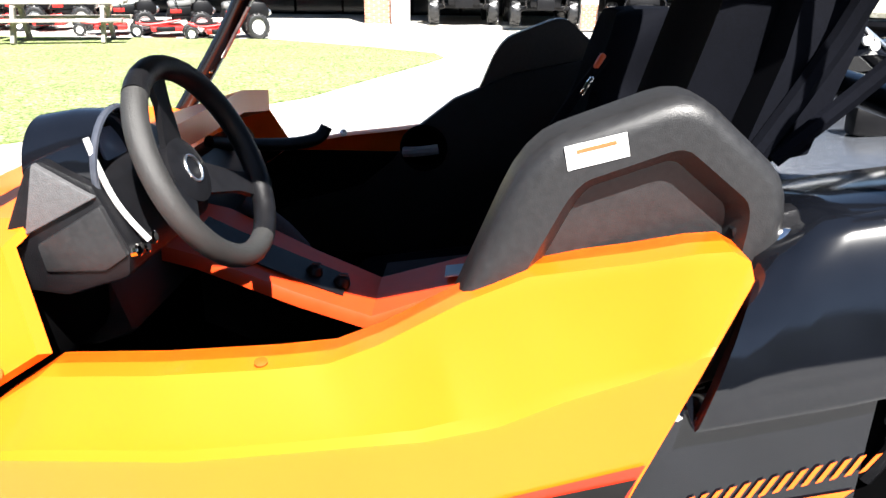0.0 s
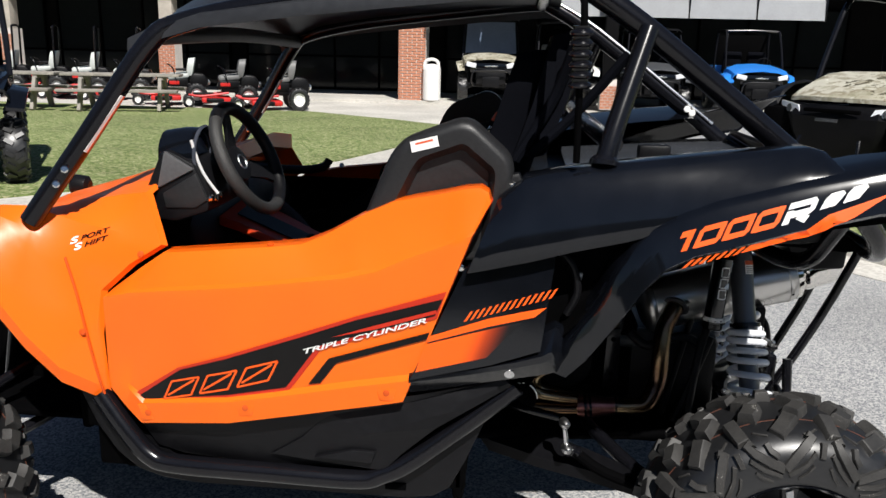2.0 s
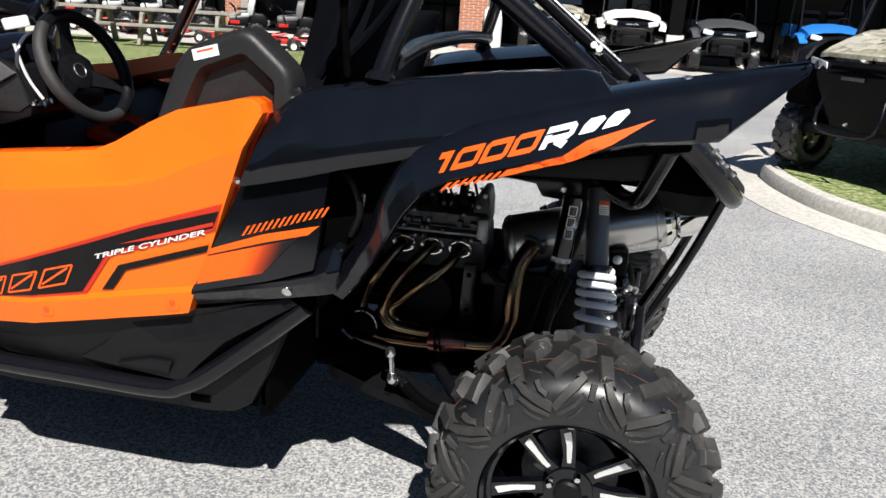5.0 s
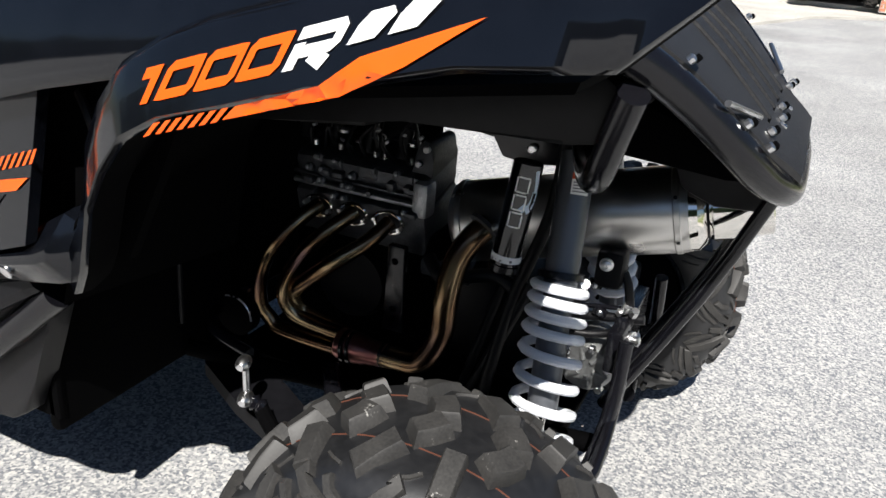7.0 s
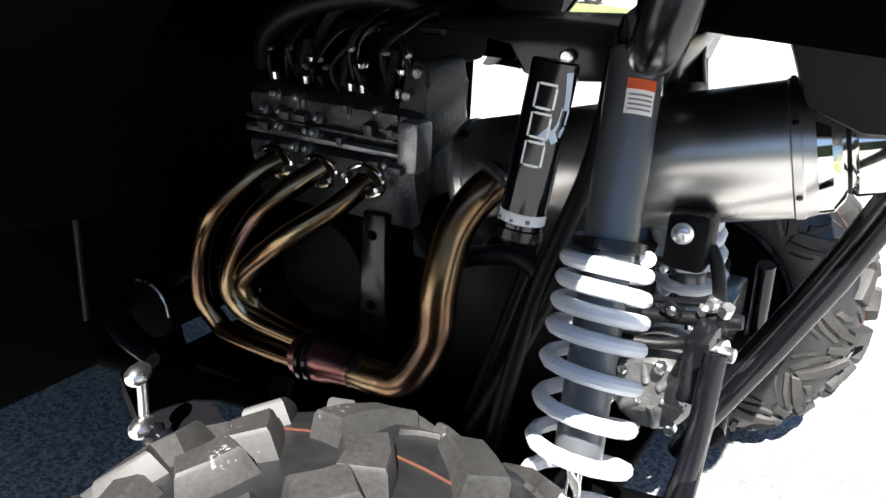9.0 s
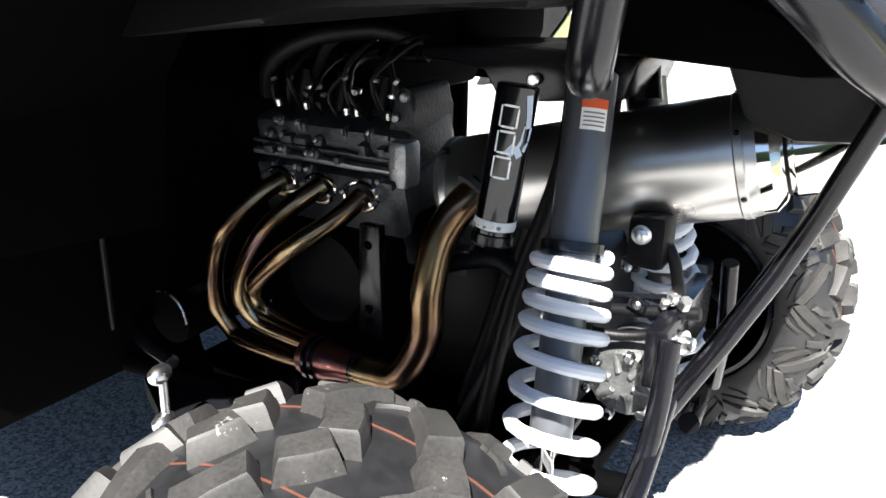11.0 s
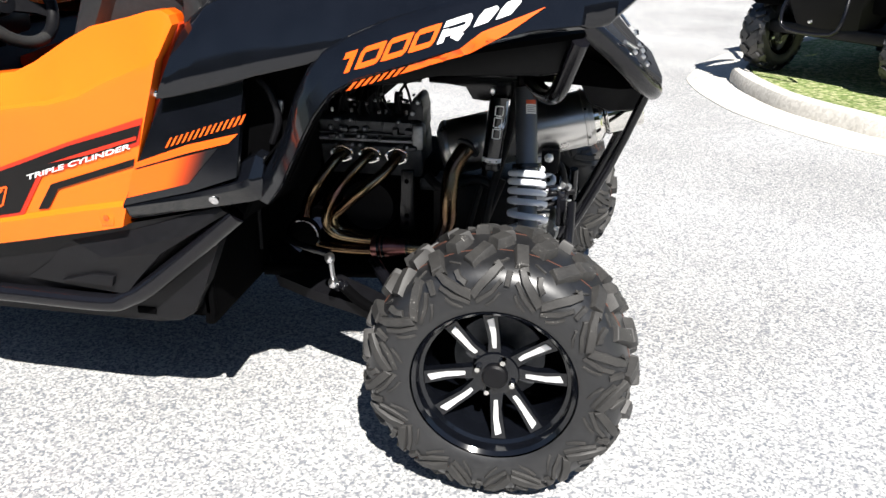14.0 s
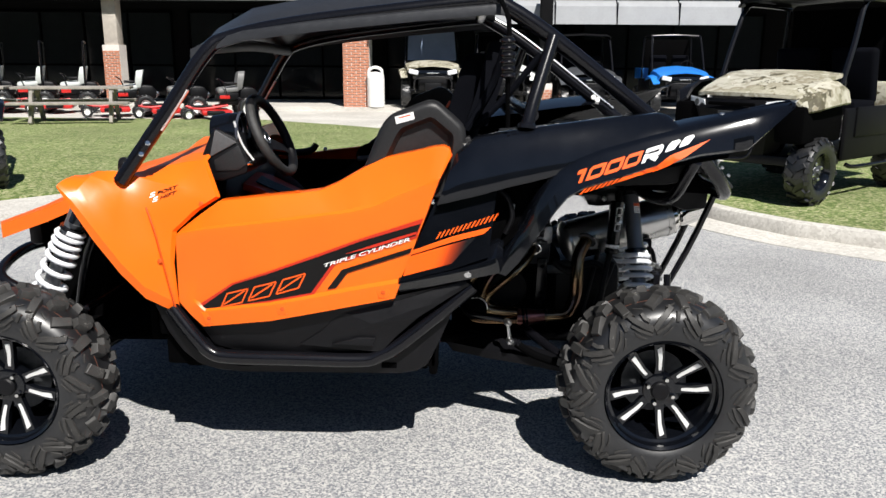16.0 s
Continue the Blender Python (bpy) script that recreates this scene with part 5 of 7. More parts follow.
part("mount_block", box(B(), (0.086, -0.045, 0.705), (0.056, 0.06, 0.080), 0.012), NOSE_BLACK, utv)
part("mount_bolt", lathe(B(), [(0.014, 0), (0.014, 0.003), (0.010, 0.004), (0.010, 0.010), (0.007, 0.012)], (0.081, -0.077, 0.719), (0.1, -1, 0), 18), STEEL, utv)

exhaust = part("exhaust_header", tube(B(), [(-0.574, -0.085, 0.700), (-0.596, -0.125, 0.678), (-0.636, -0.177, 0.618), (-0.674, -0.175, 0.540), (-0.678, -0.174, 0.462), (-0.655, -0.166, 0.422), (-0.622, -0.166, 0.404), (-0.509, -0.168, 0.402), (-0.442, -0.174, 0.410)], 0.0178, 18, 6), PIPE, utv, "bronze heat-tinted exhaust header")
part("header_pipe", tube(B(), [(-0.483, -0.085, 0.704), (-0.512, -0.130, 0.675), (-0.553, -0.166, 0.626), (-0.598, -0.172, 0.553), (-0.612, -0.172, 0.500), (-0.600, -0.165, 0.462), (-0.561, -0.158, 0.442), (-0.443, -0.162, 0.436)], 0.0178, 18, 6), PIPE, exhaust)
part("header_pipe", tube(B(), [(-0.395, -0.085, 0.700), (-0.422, -0.134, 0.662), (-0.483, -0.180, 0.612), (-0.555, -0.180, 0.548), (-0.590, -0.160, 0.505), (-0.585, -0.142, 0.462), (-0.540, -0.140, 0.446), (-0.443, -0.150, 0.440)], 0.0178, 18, 6), PIPE, exhaust)
part("collector", tube(B(), [(-0.455, -0.170, 0.420), (-0.415, -0.176, 0.423), (-0.375, -0.180, 0.427), (-0.335, -0.182, 0.431)], 0.03, 18, 4, radii=[0.036, 0.036, 0.034, 0.030, 0.028, 0.027]), COLLECTOR, exhaust, "violet-tinted exhaust collector")
for x, z, r in ((-0.440, 0.421, 0.0385), (-0.425, 0.422, 0.0375), (-0.345, 0.430, 0.0315), (-0.332, 0.431, 0.0315)):
    part("clamp", lathe(B(), [(r - 0.006, 0), (r, 0.001), (r, 0.008), (r - 0.006, 0.009)], (x, -0.178, z), (1, 0, 0.1), 24), FRAME_BLACK, exhaust)
part("down_pipe", tube(B(), [(-0.345, -0.182, 0.430), (-0.298, -0.186, 0.434), (-0.250, -0.187, 0.448), (-0.218, -0.168, 0.516), (-0.215, -0.164, 0.597), (-0.208, -0.141, 0.675), (-0.185, -0.118, 0.726), (-0.164, -0.092, 0.748)], 0.0268, 20, 7), PIPE, exhaust, "bronze exhaust down pipe")
part("pipe_flange", lathe(B(), [(0.028, 0), (0.040, 0.002), (0.040, 0.010), (0.030, 0.014)], (-0.171, -0.102, 0.739), (0.40, 0.65, 0.60), 24), CAST_ALLOY, exhaust)
for dx, dz in ((0.028, 0.014), (-0.026, -0.012)):
    part("flange_bolt", lathe(B(), [(0.007, 0), (0.007, 0.012), (0.004, 0.016)], (-0.168 + dx, -0.112, 0.746 + dz), (-0.3, -1, -0.3), 8), STEEL, exhaust)
for x in (-0.574, -0.483, -0.395):
    bm = B()
    ring = [(x + 0.034 * math.cos(a) * (1 if abs(math.sin(a)) < 0.8 else 0.9), -0.088 - 0.004, 0.700 + 0.025 * math.sin(a)) for a in (2 * math.pi * i / 20 for i in range(20))]
    tube(bm, ring, 0.0042, 8, 1, closed=True)
    part("port_flange", bm, CHROME, exhaust, "bright port flange")
    for dx in (-0.030, 0.030):
        part("stud", lathe(B(), [(0.006, 0), (0.006, 0.012), (0.004, 0.018)], (x + dx, -0.09, 0.700 - dx * 0.2), (0, -1, 0), 8), STEEL, exhaust)
ma, mb = Vector((-0.255, -0.015, 0.712)), Vector((0.200, 0.045, 0.826))
md = (mb - ma).normalized()
ml = (mb - ma).length
muffler = part("muffler", lathe(B(), [(0.060, -0.012), (0.082, 0.0), (0.088, 0.010), (0.088, ml * 0.97), (0.085, ml)], ma, md, 56), MUFFLER, utv, "brushed metal muffler with chrome outlet")
for f in (0.02, 0.94):
    part("muffler_band", lathe(B(), [(0.0885, 0), (0.0900, 0.002), (0.0900, 0.012), (0.0885, 0.014)], ma + md * ml * f, md, 56), MUFFLER, muffler)
for k in range(6):
    a = 2 * math.pi * k / 6 + 0.5
    t = md.to_track_quat("Z", "Y").to_matrix()
    part("rivet", lathe(B(), [(0.004, 0), (0.004, 0.002), (0.002, 0.003)], ma + md * ml * 0.955 + t @ Vector((0.0895 * math.cos(a), 0.0895 * math.sin(a), 0)), t @ Vector((math.cos(a), math.sin(a), 0)), 8), FRAME_BLACK, muffler)
part("end_cap", lathe(B(), [(0.086, 0), (0.084, 0.016), (0.070, 0.030), (0.052, 0.036)], mb, md, 48), CHROME, muffler)
part("end_ring", lathe(B(), [(0.060, 0.030), (0.062, 0.036), (0.056, 0.052), (0.050, 0.054)], mb, md, 40), MATTE_BLACK, muffler)
part("outlet", lathe(B(), [(0.060, 0.034), (0.066, 0.044), (0.058, 0.150), (0.055, 0.152), (0.055, 0.06)], mb, md, 40, close=False), CHROME, muffler, "chrome tailpipe")
part("muffler_stay", tube(B(), [(0.02, 0.06, 0.98), (0.02, 0.06, 0.92), (0.03, 0.05, 0.88)], 0.024, 14, 4), FRAME_BLACK, muffler)
part("heat_shield", prism(B(), [(0.150, 0.965), (0.30, 0.955), (0.345, 0.945), (0.34, 0.87), (0.25, 0.862), (0.185, 0.885)], -0.04, 0.16, bevel=0.01), MATTE_BLACK, utv)

# ---- rear frame and bumper ----
frame_tubes = [
    [(0.362, 0.0, 0.955), (0.360, -0.15, 0.956), (0.347, -0.222, 0.974), (0.320, -0.275, 1.001), (0.284, -0.325, 1.043), (0.213, -0.382, 1.112), (0.149, -0.439, 1.164), (0.080, -0.495, 1.205)],
]
part("bumper_tube", tube(B(), frame_tubes[0][::-1] + [(x, -y, z) for x, y, z in frame_tubes[0][1:]], 0.0275, 18, 5), FRAME_BLACK, utv, "black tubular rear bumper")
tail = part("tail_plate", loft(B(), between([[(x, -y * 0.94, z + 0.020), (x, -y * 0.88, z + 0.027), (x, 0, z + 0.028), (x, y * 0.88, z + 0.027), (x, y * 0.94, z + 0.020)] for x, y, z in
            ((0.376, 0.245, 0.978), (0.360, 0.258, 0.992), (0.325, 0.288, 1.018), (0.284, 0.328, 1.058), (0.213, 0.384, 1.126), (0.149, 0.442, 1.178), (0.080, 0.495, 1.220))], 2), (0, 0, -0.012)), GRAIN_PLASTIC, utv, "black tail plate with slots", crisp=40)
for y in (-0.15, -0.045, 0.045, 0.15):
    part("raised_rib", tube(B(), [(0.310, y, 1.060), (0.270, y, 1.100), (0.205, y, 1.162), (0.120, y, 1.228)], 0.0045, 8, 3), GRAIN_PLASTIC, tail)
for i, (x, z) in enumerate(((0.342, 1.033), (0.306, 1.065))):
    for y in ((-0.15, -0.045, 0.045, 0.15) if i else (-0.10, 0.10)):
        part("slot", box(B(), (x, y, z - 0.0055), (0.013, 0.050, 0.006), 0.002, pose(0, 0, 0, 0, 28, 0)), SHADE_BLACK, tail)
    for y in ((-0.085, 0.085) if i == 0 else ()):
        part("plate_bolt", lathe(B(), [(0.008, 0), (0.008, 0.004), (0.005, 0.006)], (x - 0.012, y, z + 0.006), (0.45, 0, 1), 10), STEEL, tail)
for x, y in ((0.321, -0.003), (0.328, -0.070), (0.320, -0.230), (0.325, -0.318), (0.291, -0.340), (0.320, 0.230), (0.325, 0.318), (0.205, -0.385), (0.205, 0.385)):
    z = 1.362 - 0.95 * x
    part("plate_bolt", lathe(B(), [(0.007, -0.004), (0.007, 0.004), (0.004, 0.006)], (x, y, z), (0.69, 0, 0.72), 8), STEEL, tail)
    part("bolt_tail", box(B(), (x + 0.006, y + 0.016, z), (0.010, 0.024, 0.008), 0.002, pose(0, 0, 0, 0, 43, 0)), SHADE_BLACK, tail)
for y in (-0.20, 0.20):
    part("raised_edge", tube(B(), [(0.262, y * 1.9, 1.116), (0.285, y * 1.5, 1.094), (0.300, y * 1.25, 1.080)], 0.005, 8, 3), STEEL, tail)
for s in (-1, 1):
    part("bumper_brace", tube(B(), [(0.356, s * 0.09, 0.950), (0.262, s * 0.08, 0.700), (0.120, s * 0.07, 0.405)], 0.0135, 14, 3), FRAME_BLACK, utv)
    part("frame_upright", tube(B(), [(0.152, s * 0.462, 1.125), (0.130, s * 0.43, 1.06), (0.100, s * 0.375, 0.978), (0.060, s * 0.26, 0.955), (0.02, s * 0.15, 0.97)], 0.0235, 14, 5), FRAME_BLACK, utv)
    part("frame_rail", tube(B(), [(0.16, s * 0.30, 1.12), (-0.10, s * 0.34, 1.10), (-0.45, s * 0.36, 1.06), (-0.76, s * 0.36, 1.0)], 0.022, 12, 4), FRAME_BLACK, utv)
    part("lower_rail", tube(B(), [(0.15, s * 0.16, 0.37), (-0.3, s * 0.22, 0.36), (-0.78, s * 0.30, 0.37)], 0.020, 12, 4), SHADE_BLACK, utv)
    part("rear_upright", tube(B(), [(-0.12, s * 0.16, 0.37), (-0.09, s * 0.12, 0.60), (-0.04, s * 0.09, 0.80), (-0.03, s * 0.08, 0.95)], 0.013, 12, 5), MATTE_BLACK, utv)
    part("bulkhead_edge", tube(B(), [(-0.772, s * 0.33, 0.45), (-0.765, s * 0.33, 0.72), (-0.745, s * 0.33, 0.90)], 0.006, 10, 3), MATTE_BLACK, utv)
for a, b, r in (((-0.155, -0.150, 0.375), (-0.055, -0.105, 0.650), 0.0125), ((-0.185, -0.100, 0.375), (-0.110, -0.060, 0.690), 0.010)):
    part("frame_brace", rod(B(), a, b, r, 14), MATTE_BLACK, utv)
part("coolant_line", tube(B(), [(-0.300, -0.080, 0.640), (-0.250, -0.105, 0.610), (-0.190, -0.100, 0.630), (-0.130, -0.090, 0.640), (-0.075, -0.095, 0.610)], 0.015, 12, 5), MATTE_BLACK, utv)
part("stabiliser_rod", tube(B(), [(0.020, -0.075, 0.553), (0.060, -0.060, 0.551), (0.095, -0.052, 0.558), (0.120, -0.05, 0.572), (0.140, -0.05, 0.594), (0.146, -0.05, 0.622)], 0.0085, 12, 5), MATTE_BLACK, utv)
part("stabiliser_link", tube(B(), [(0.112, -0.050, 0.700), (0.124, -0.052, 0.680), (0.131, -0.052, 0.655), (0.137, -0.05, 0.625)], 0.009, 12, 4), MATTE_BLACK, utv)
for x, z, r in ((0.130, 0.628, 0.010), (0.147, 0.622, 0.009), (0.118, 0.615, 0.007)):
    part("link_nut", lathe(B(), [(r * 0.5, -r), (r, -r * 0.9), (r, r * 0.9), (r * 0.5, r)], (x, -0.056, z), (0.3, -0.4, 1), 6), STEEL, utv)
part("cross_rod", rod(B(), (0.040, -0.05, 0.609), (0.125, -0.05, 0.623), 0.0048, 10), FRAME_BLACK, utv)
part("cross_arm", rod(B(), (0.040, -0.045, 0.583), (0.168, -0.045, 0.607), 0.010, 14), MATTE_BLACK, utv)
part("pivot_bolt", lathe(B(), [(0.018, 0), (0.018, 0.005), (0.010, 0.006), (0.010, 0.018), (0.006, 0.02)], (0.150, -0.062, 0.566), (1, -0.3, 0.1), 14), STEEL, utv)
part("pivot_eye", lathe(B(), [(0.012, -0.014), (0.019, -0.012), (0.019, 0.012), (0.012, 0.014)], (0.138, -0.060, 0.563), (1, -0.3, 0.1), 18), MATTE_BLACK, utv)
part("cross_plate", box(B(), (0.13, 0.0, 0.56), (0.03, 0.26, 0.09), 0.006), FRAME_BLACK, utv)

# ---- roll cage and roof ----
for s in (-1, 1):
    part("cage_pillar", tube(B(), [(-1.875, s * 0.70, 1.065), (-1.72, s * 0.665, 1.285), (-1.585, s * 0.62, 1.490), (-1.50, s * 0.595, 1.548), (-1.25, s * 0.585, 1.600), (-0.80, s * 0.585, 1.655), (-0.62, s * 0.585, 1.672)], 0.025, 14, 5), FRAME_BLACK, utv, "black tubular windscreen pillar")
    bar = part("cage_brace", tube(B(), [(-0.66, s * 0.585, 1.680), (-0.60, s * 0.585, 1.675), (-0.40, s * 0.575, 1.555), (-0.06, s * 0.555, 1.298), (0.02, s * 0.55, 1.235), (0.08, s * 0.545, 1.19)], 0.028, 16, 4), FRAME_BLACK, utv, "thick black rear cage brace")
    part("cage_strut", tube(B(), [(-0.490, s * 0.715, 1.262), (-0.470, s * 0.69, 1.34), (-0.400, s * 0.60, 1.555)], 0.0225, 14, 4), FRAME_BLACK, utv)
    part("strut_foot", lathe(B(), [(0.033, 0), (0.033, 0.010), (0.024, 0.02)], (-0.492, s * 0.716, 1.258), (0.1, -s * 0.2, 1), 20), FRAME_BLACK, utv)
    for f in (() if s < 0 else (0.985, 1.02)):
        p = Vector((-0.60, s * 0.585, 1.675)).lerp(Vector((-0.06, s * 0.555, 1.298)), f)
        part("cage_bolt", lathe(B(), [(0.012, 0), (0.012, 0.010), (0.007, 0.012)], p + Vector((0.0, -0.029, 0.004)), (0.0, -1, 0.2), 12), LABEL_WHITE, bar)
    for x, z in ((-1.80, 1.150), (-1.775, 1.187)):
        part("pillar_bolt", lathe(B(), [(0.009, 0), (0.009, 0.003), (0.006, 0.005)], (x + 0.01, s * 0.688 - 0.024, z + 0.012), (0.4, -1, 0.3), 10), CHROME, utv)
    la, lb = Vector((-1.745, s * 0.671, 1.249)), Vector((-1.655, s * 0.643, 1.384))
    ld = (lb - la).normalized()
    lo_ = Vector((0.86, -0.42, -0.30))
    lo_ = (lo_ - ld * lo_.dot(ld)).normalized()
    lw = ld.cross(lo_)
    strip = part("pillar_label", loft(B(), [[la + lo_ * 0.0262 - lw * 0.006, la + lo_ * 0.0262 + lw * 0.006], [lb + lo_ * 0.0262 - lw * 0.006, lb + lo_ * 0.0262 + lw * 0.007]], tuple(-lo_ * 0.002)), LABEL_WHITE, utv, "long narrow white and red label")
    part("label_band", loft(B(), [[la + lo_ * 0.0270 + lw * 0.002, la + lo_ * 0.0270 + lw * 0.0065], [lb + lo_ * 0.0270 + lw * 0.002, lb + lo_ * 0.0270 + lw * 0.0065]], tuple(-lo_ * 0.002)), LABEL_RED, strip)
part("cage_cross_tube", tube(B(), [(-0.62, -0.585, 1.672), (-0.62, 0, 1.685), (-0.62, 0.585, 1.672)], 0.025, 14, 4), FRAME_BLACK, utv)
part("cage_cross_tube", tube(B(), [(-1.56, -0.61, 1.515), (-1.57, 0, 1.53), (-1.56, 0.61, 1.515)], 0.022, 14, 4), NOSE_BLACK, utv)
# Thin steel strip drawn where the far brace tube catches the light
part("brace_highlight", tube(B(), [(-0.57, 0.560, 1.682), (-0.40, 0.550, 1.583), (-0.06, 0.530, 1.326), (0.03, 0.525, 1.258)], 0.0055, 8, 4), STEEL, utv, "steel strip standing in for the highlight on the far cage brace")
part("harness_bar", tube(B(), [(-0.47, -0.68, 1.300), (-0.50, -0.3, 1.315), (-0.50, 0.3, 1.315), (-0.47, 0.68, 1.300)], 0.022, 14, 4), FRAME_BLACK, utv, "black tube across behind the seats")
roof_rows = []
for f, (xo, zo, zc) in enumerate(((-1.63, 1.500, 1.535), (-1.58, 1.522, 1.585), (-1.45, 1.560, 1.655), (-1.20, 1.592, 1.700), (-0.85, 1.628, 1.725), (-0.60, 1.650, 1.730), (-0.56, 1.645, 1.715))):
    roof_rows.append([(xo, -0.625, zo - 0.012), (xo, -0.62, zo + 0.008), (xo + 0.01, -0.52, zo + 0.6 * (zc - zo)), (xo - 0.01, -0.42, zc), (xo - 0.02, 0, zc + 0.01), (xo - 0.01, 0.42, zc), (xo + 0.01, 0.52, zo + 0.6 * (zc - zo)), (xo, 0.62, zo + 0.008), (xo, 0.625, zo - 0.012)])
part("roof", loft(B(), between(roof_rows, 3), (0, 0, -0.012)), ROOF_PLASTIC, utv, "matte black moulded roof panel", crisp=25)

# ---- cabin ----
def build_seat(yc, top, label):
    m = pose(0, yc, 0)
    seat = part("seat", box(B(), (-1.10, yc, 0.66), (0.50, 0.46, 0.16), 0.05, pose(0, 0, 0, 0, -8, 0), 3), FABRIC, utv, label)
    back = part("seat_back", soften(loft(B(), between([
        [(-0.92 + (z - 0.66) * 0.30 + dx, yc + y * w, z) for y, dx in ((-0.23, -0.06), (-0.17, 0.0), (0.0, 0.02), (0.17, 0.0), (0.23, -0.06))]
        for z, w in ((0.66, 1.0), (0.90, 1.05), (1.05, 1.05), (1.16, 0.8), (1.22, 0.60), (top - 0.06, 0.62), (top - 0.015, 0.52), (top, 0.36))], 2), (0.105, 0, 0.01)), 5), FABRIC, seat, crisp=80)
    part("seat_insert", box(B(), (-1.09, yc, 0.735), (0.34, 0.24, 0.02), 0.008, pose(0, 0, 0, 0, -8, 0)), GREY_FABRIC, seat)
    return seat


s1 = build_seat(0.34, 1.385, "black fabric passenger bucket seat with head rest")
build_seat(-0.34, 1.50, "black fabric driver bucket seat with head rest")
part("belt", tube(B(), [(-0.72, 0.22, 1.33), (-0.82, 0.20, 1.20), (-0.93, 0.22, 1.00), (-1.0, 0.25, 0.80)], 0.012, 8, 5), FABRIC, s1)
part("belt_tab", box(B(), (-0.765, 0.205, 1.285), (0.012, 0.02, 0.035), 0.004, pose(0, 0, 0, 0, 30, 0)), LABEL_RED, s1, "red belt tab")
part("belt_buckle", box(B(), (-0.79, 0.200, 1.235), (0.012, 0.020, 0.045), 0.003, pose(0, 0, 0, 0, 30, 0)), CHROME, s1)
panel = part("rear_cabin_panel", loft(B(), between([
    [(-0.700, y, 1.235) for y in (-0.55, -0.44, -0.25, -0.16)], [(-0.655, y, 1.37) for y in (-0.54, -0.42, -0.26, -0.17)], [(-0.61, y, 1.54) for y in (-0.50, -0.41, -0.27, -0.20)]], 4), (0.085, 0, 0.02)), FABRIC, utv, "black padded upright behind the driver seat")
part("belt_reel_strap", tube(B(), [(-0.555, -0.60, 1.55), (-0.60, -0.56, 1.40), (-0.69, -0.56, 1.24)], 0.014, 8, 4), FABRIC, utv)
part("belt_reel_strap", tube(B(), [(-0.44, -0.60, 1.50), (-0.55, -0.57, 1.36), (-0.66, -0.56, 1.25)], 0.012, 8, 4), FABRIC, utv)
sleeve = part("ribbed_sleeve", lathe(B(), [((0.018, 0.024, 0.0255, 0.024, 0.018, 0.0175)[i % 6], 0.0036 * i) for i in range(37)], (-0.560, -0.765, 1.425), (-0.03, -0.05, 1), 24), FRAME_BLACK, utv, "black ribbed rubber sleeve on a thin rod")
part("sleeve_rod", tube(B(), [(-0.555, -0.745, 1.265), (-0.558, -0.757, 1.36), (-0.562, -0.77, 1.48), (-0.56, -0.75, 1.60), (-0.585, -0.62, 1.68)], 0.0080, 10, 3), SHADE_BLACK, sleeve)

# dashboard pod in front of the wheel
# Black hood rim; the sky's blue reflection is put into its colour
HOOD_GREY = material("sky_tinted_gloss", (0.045, 0.050, 0.065), 0.14, vary=0.15, scale=40)
FACET_GREY = material("grey_grained_plastic", (0.075, 0.075, 0.078), 0.5, vary=0.2, scale=120, bump=0.35, bump_scale=420)
pod = part("dashboard", prism(B(), [(-1.640, 1.060), (-1.634, 1.135), (-1.592, 1.225), (-1.570, 1.238), (-1.505, 1.205), (-1.465, 1.120), (-1.470, 1.080), (-1.560, 1.050)], -0.575, -0.26, bevel=0.010), MATTE_BLACK, utv, "black moulded dashboard with instrument pod")
part("dash_facet", prism(B(), [(-1.600, 1.137), (-1.576, 1.234), (-1.500, 1.190)], -0.583, -0.560, bevel=0.004), FACET_GREY, pod, "grey grained triangular facet")
part("dash_facet", prism(B(), [(-1.587, 1.125), (-1.496, 1.180), (-1.468, 1.112), (-1.500, 1.090), (-1.580, 1.087)], -0.581, -0.560, bevel=0.004), GRAIN_PLASTIC, pod)
part("binnacle", lathe(B(), [(0.050, 0.0), (0.074, 0.004), (0.079, 0.06), (0.076, 0.10), (0.069, 0.10), (0.062, 0.05)], (-1.605, -0.485, 1.204), (1, 0, 0.08), 36, close=False), GLOSS_BLACK, pod, "hooded round instrument housing")
part("display", box(B(), (-1.530, -0.440, 1.222), (0.006, 0.085, 0.070), 0.002, pose(0, 0, 0, 0, -16, 0)), SCREEN, pod, "dark instrument display")
for r, w, x in ((0.077, 0.0050, -1.506), (0.066, 0.0030, -1.520)):
    part("hood_ring", tube(B(), [(x, -0.485 + r * math.cos(a), 1.212 + r * math.sin(a)) for a in (2 * math.pi * i / 36 for i in range(36))], w, 8, 1, closed=True), HOOD_GREY, pod, "glossy rim of the instrument hood")
part("silver_trim", tube(B(), [(-1.512, -0.558, 1.262), (-1.503, -0.556, 1.225), (-1.490, -0.553, 1.185), (-1.474, -0.550, 1.155), (-1.452, -0.546, 1.124)], 0.0042, 8, 5), SPOKE_FACE, pod, "thin silver trim arc")
part("dash_panel", box(B(), (-1.665, 0.12, 0.960), (0.12, 0.95, 0.20), 0.03, pose(0, 0, 0, 0, -18, 0)), GRAIN_PLASTIC, pod)
part("lower_dash", box(B(), (-1.68, -0.40, 0.98), (0.12, 0.46, 0.16), 0.03), SHADE_BLACK, pod)
for i, (dy, dz) in enumerate(((-0.045, -0.075), (0.0, -0.085), (0.045, -0.075))):
    part("switch", lathe(B(), [(0.009, 0), (0.009, 0.010), (0.006, 0.012)], (-1.470, -0.535 + dy * 0.6, 1.150 + dz * 0.5), (1, 0, 0.3), 10), CHROME, pod)
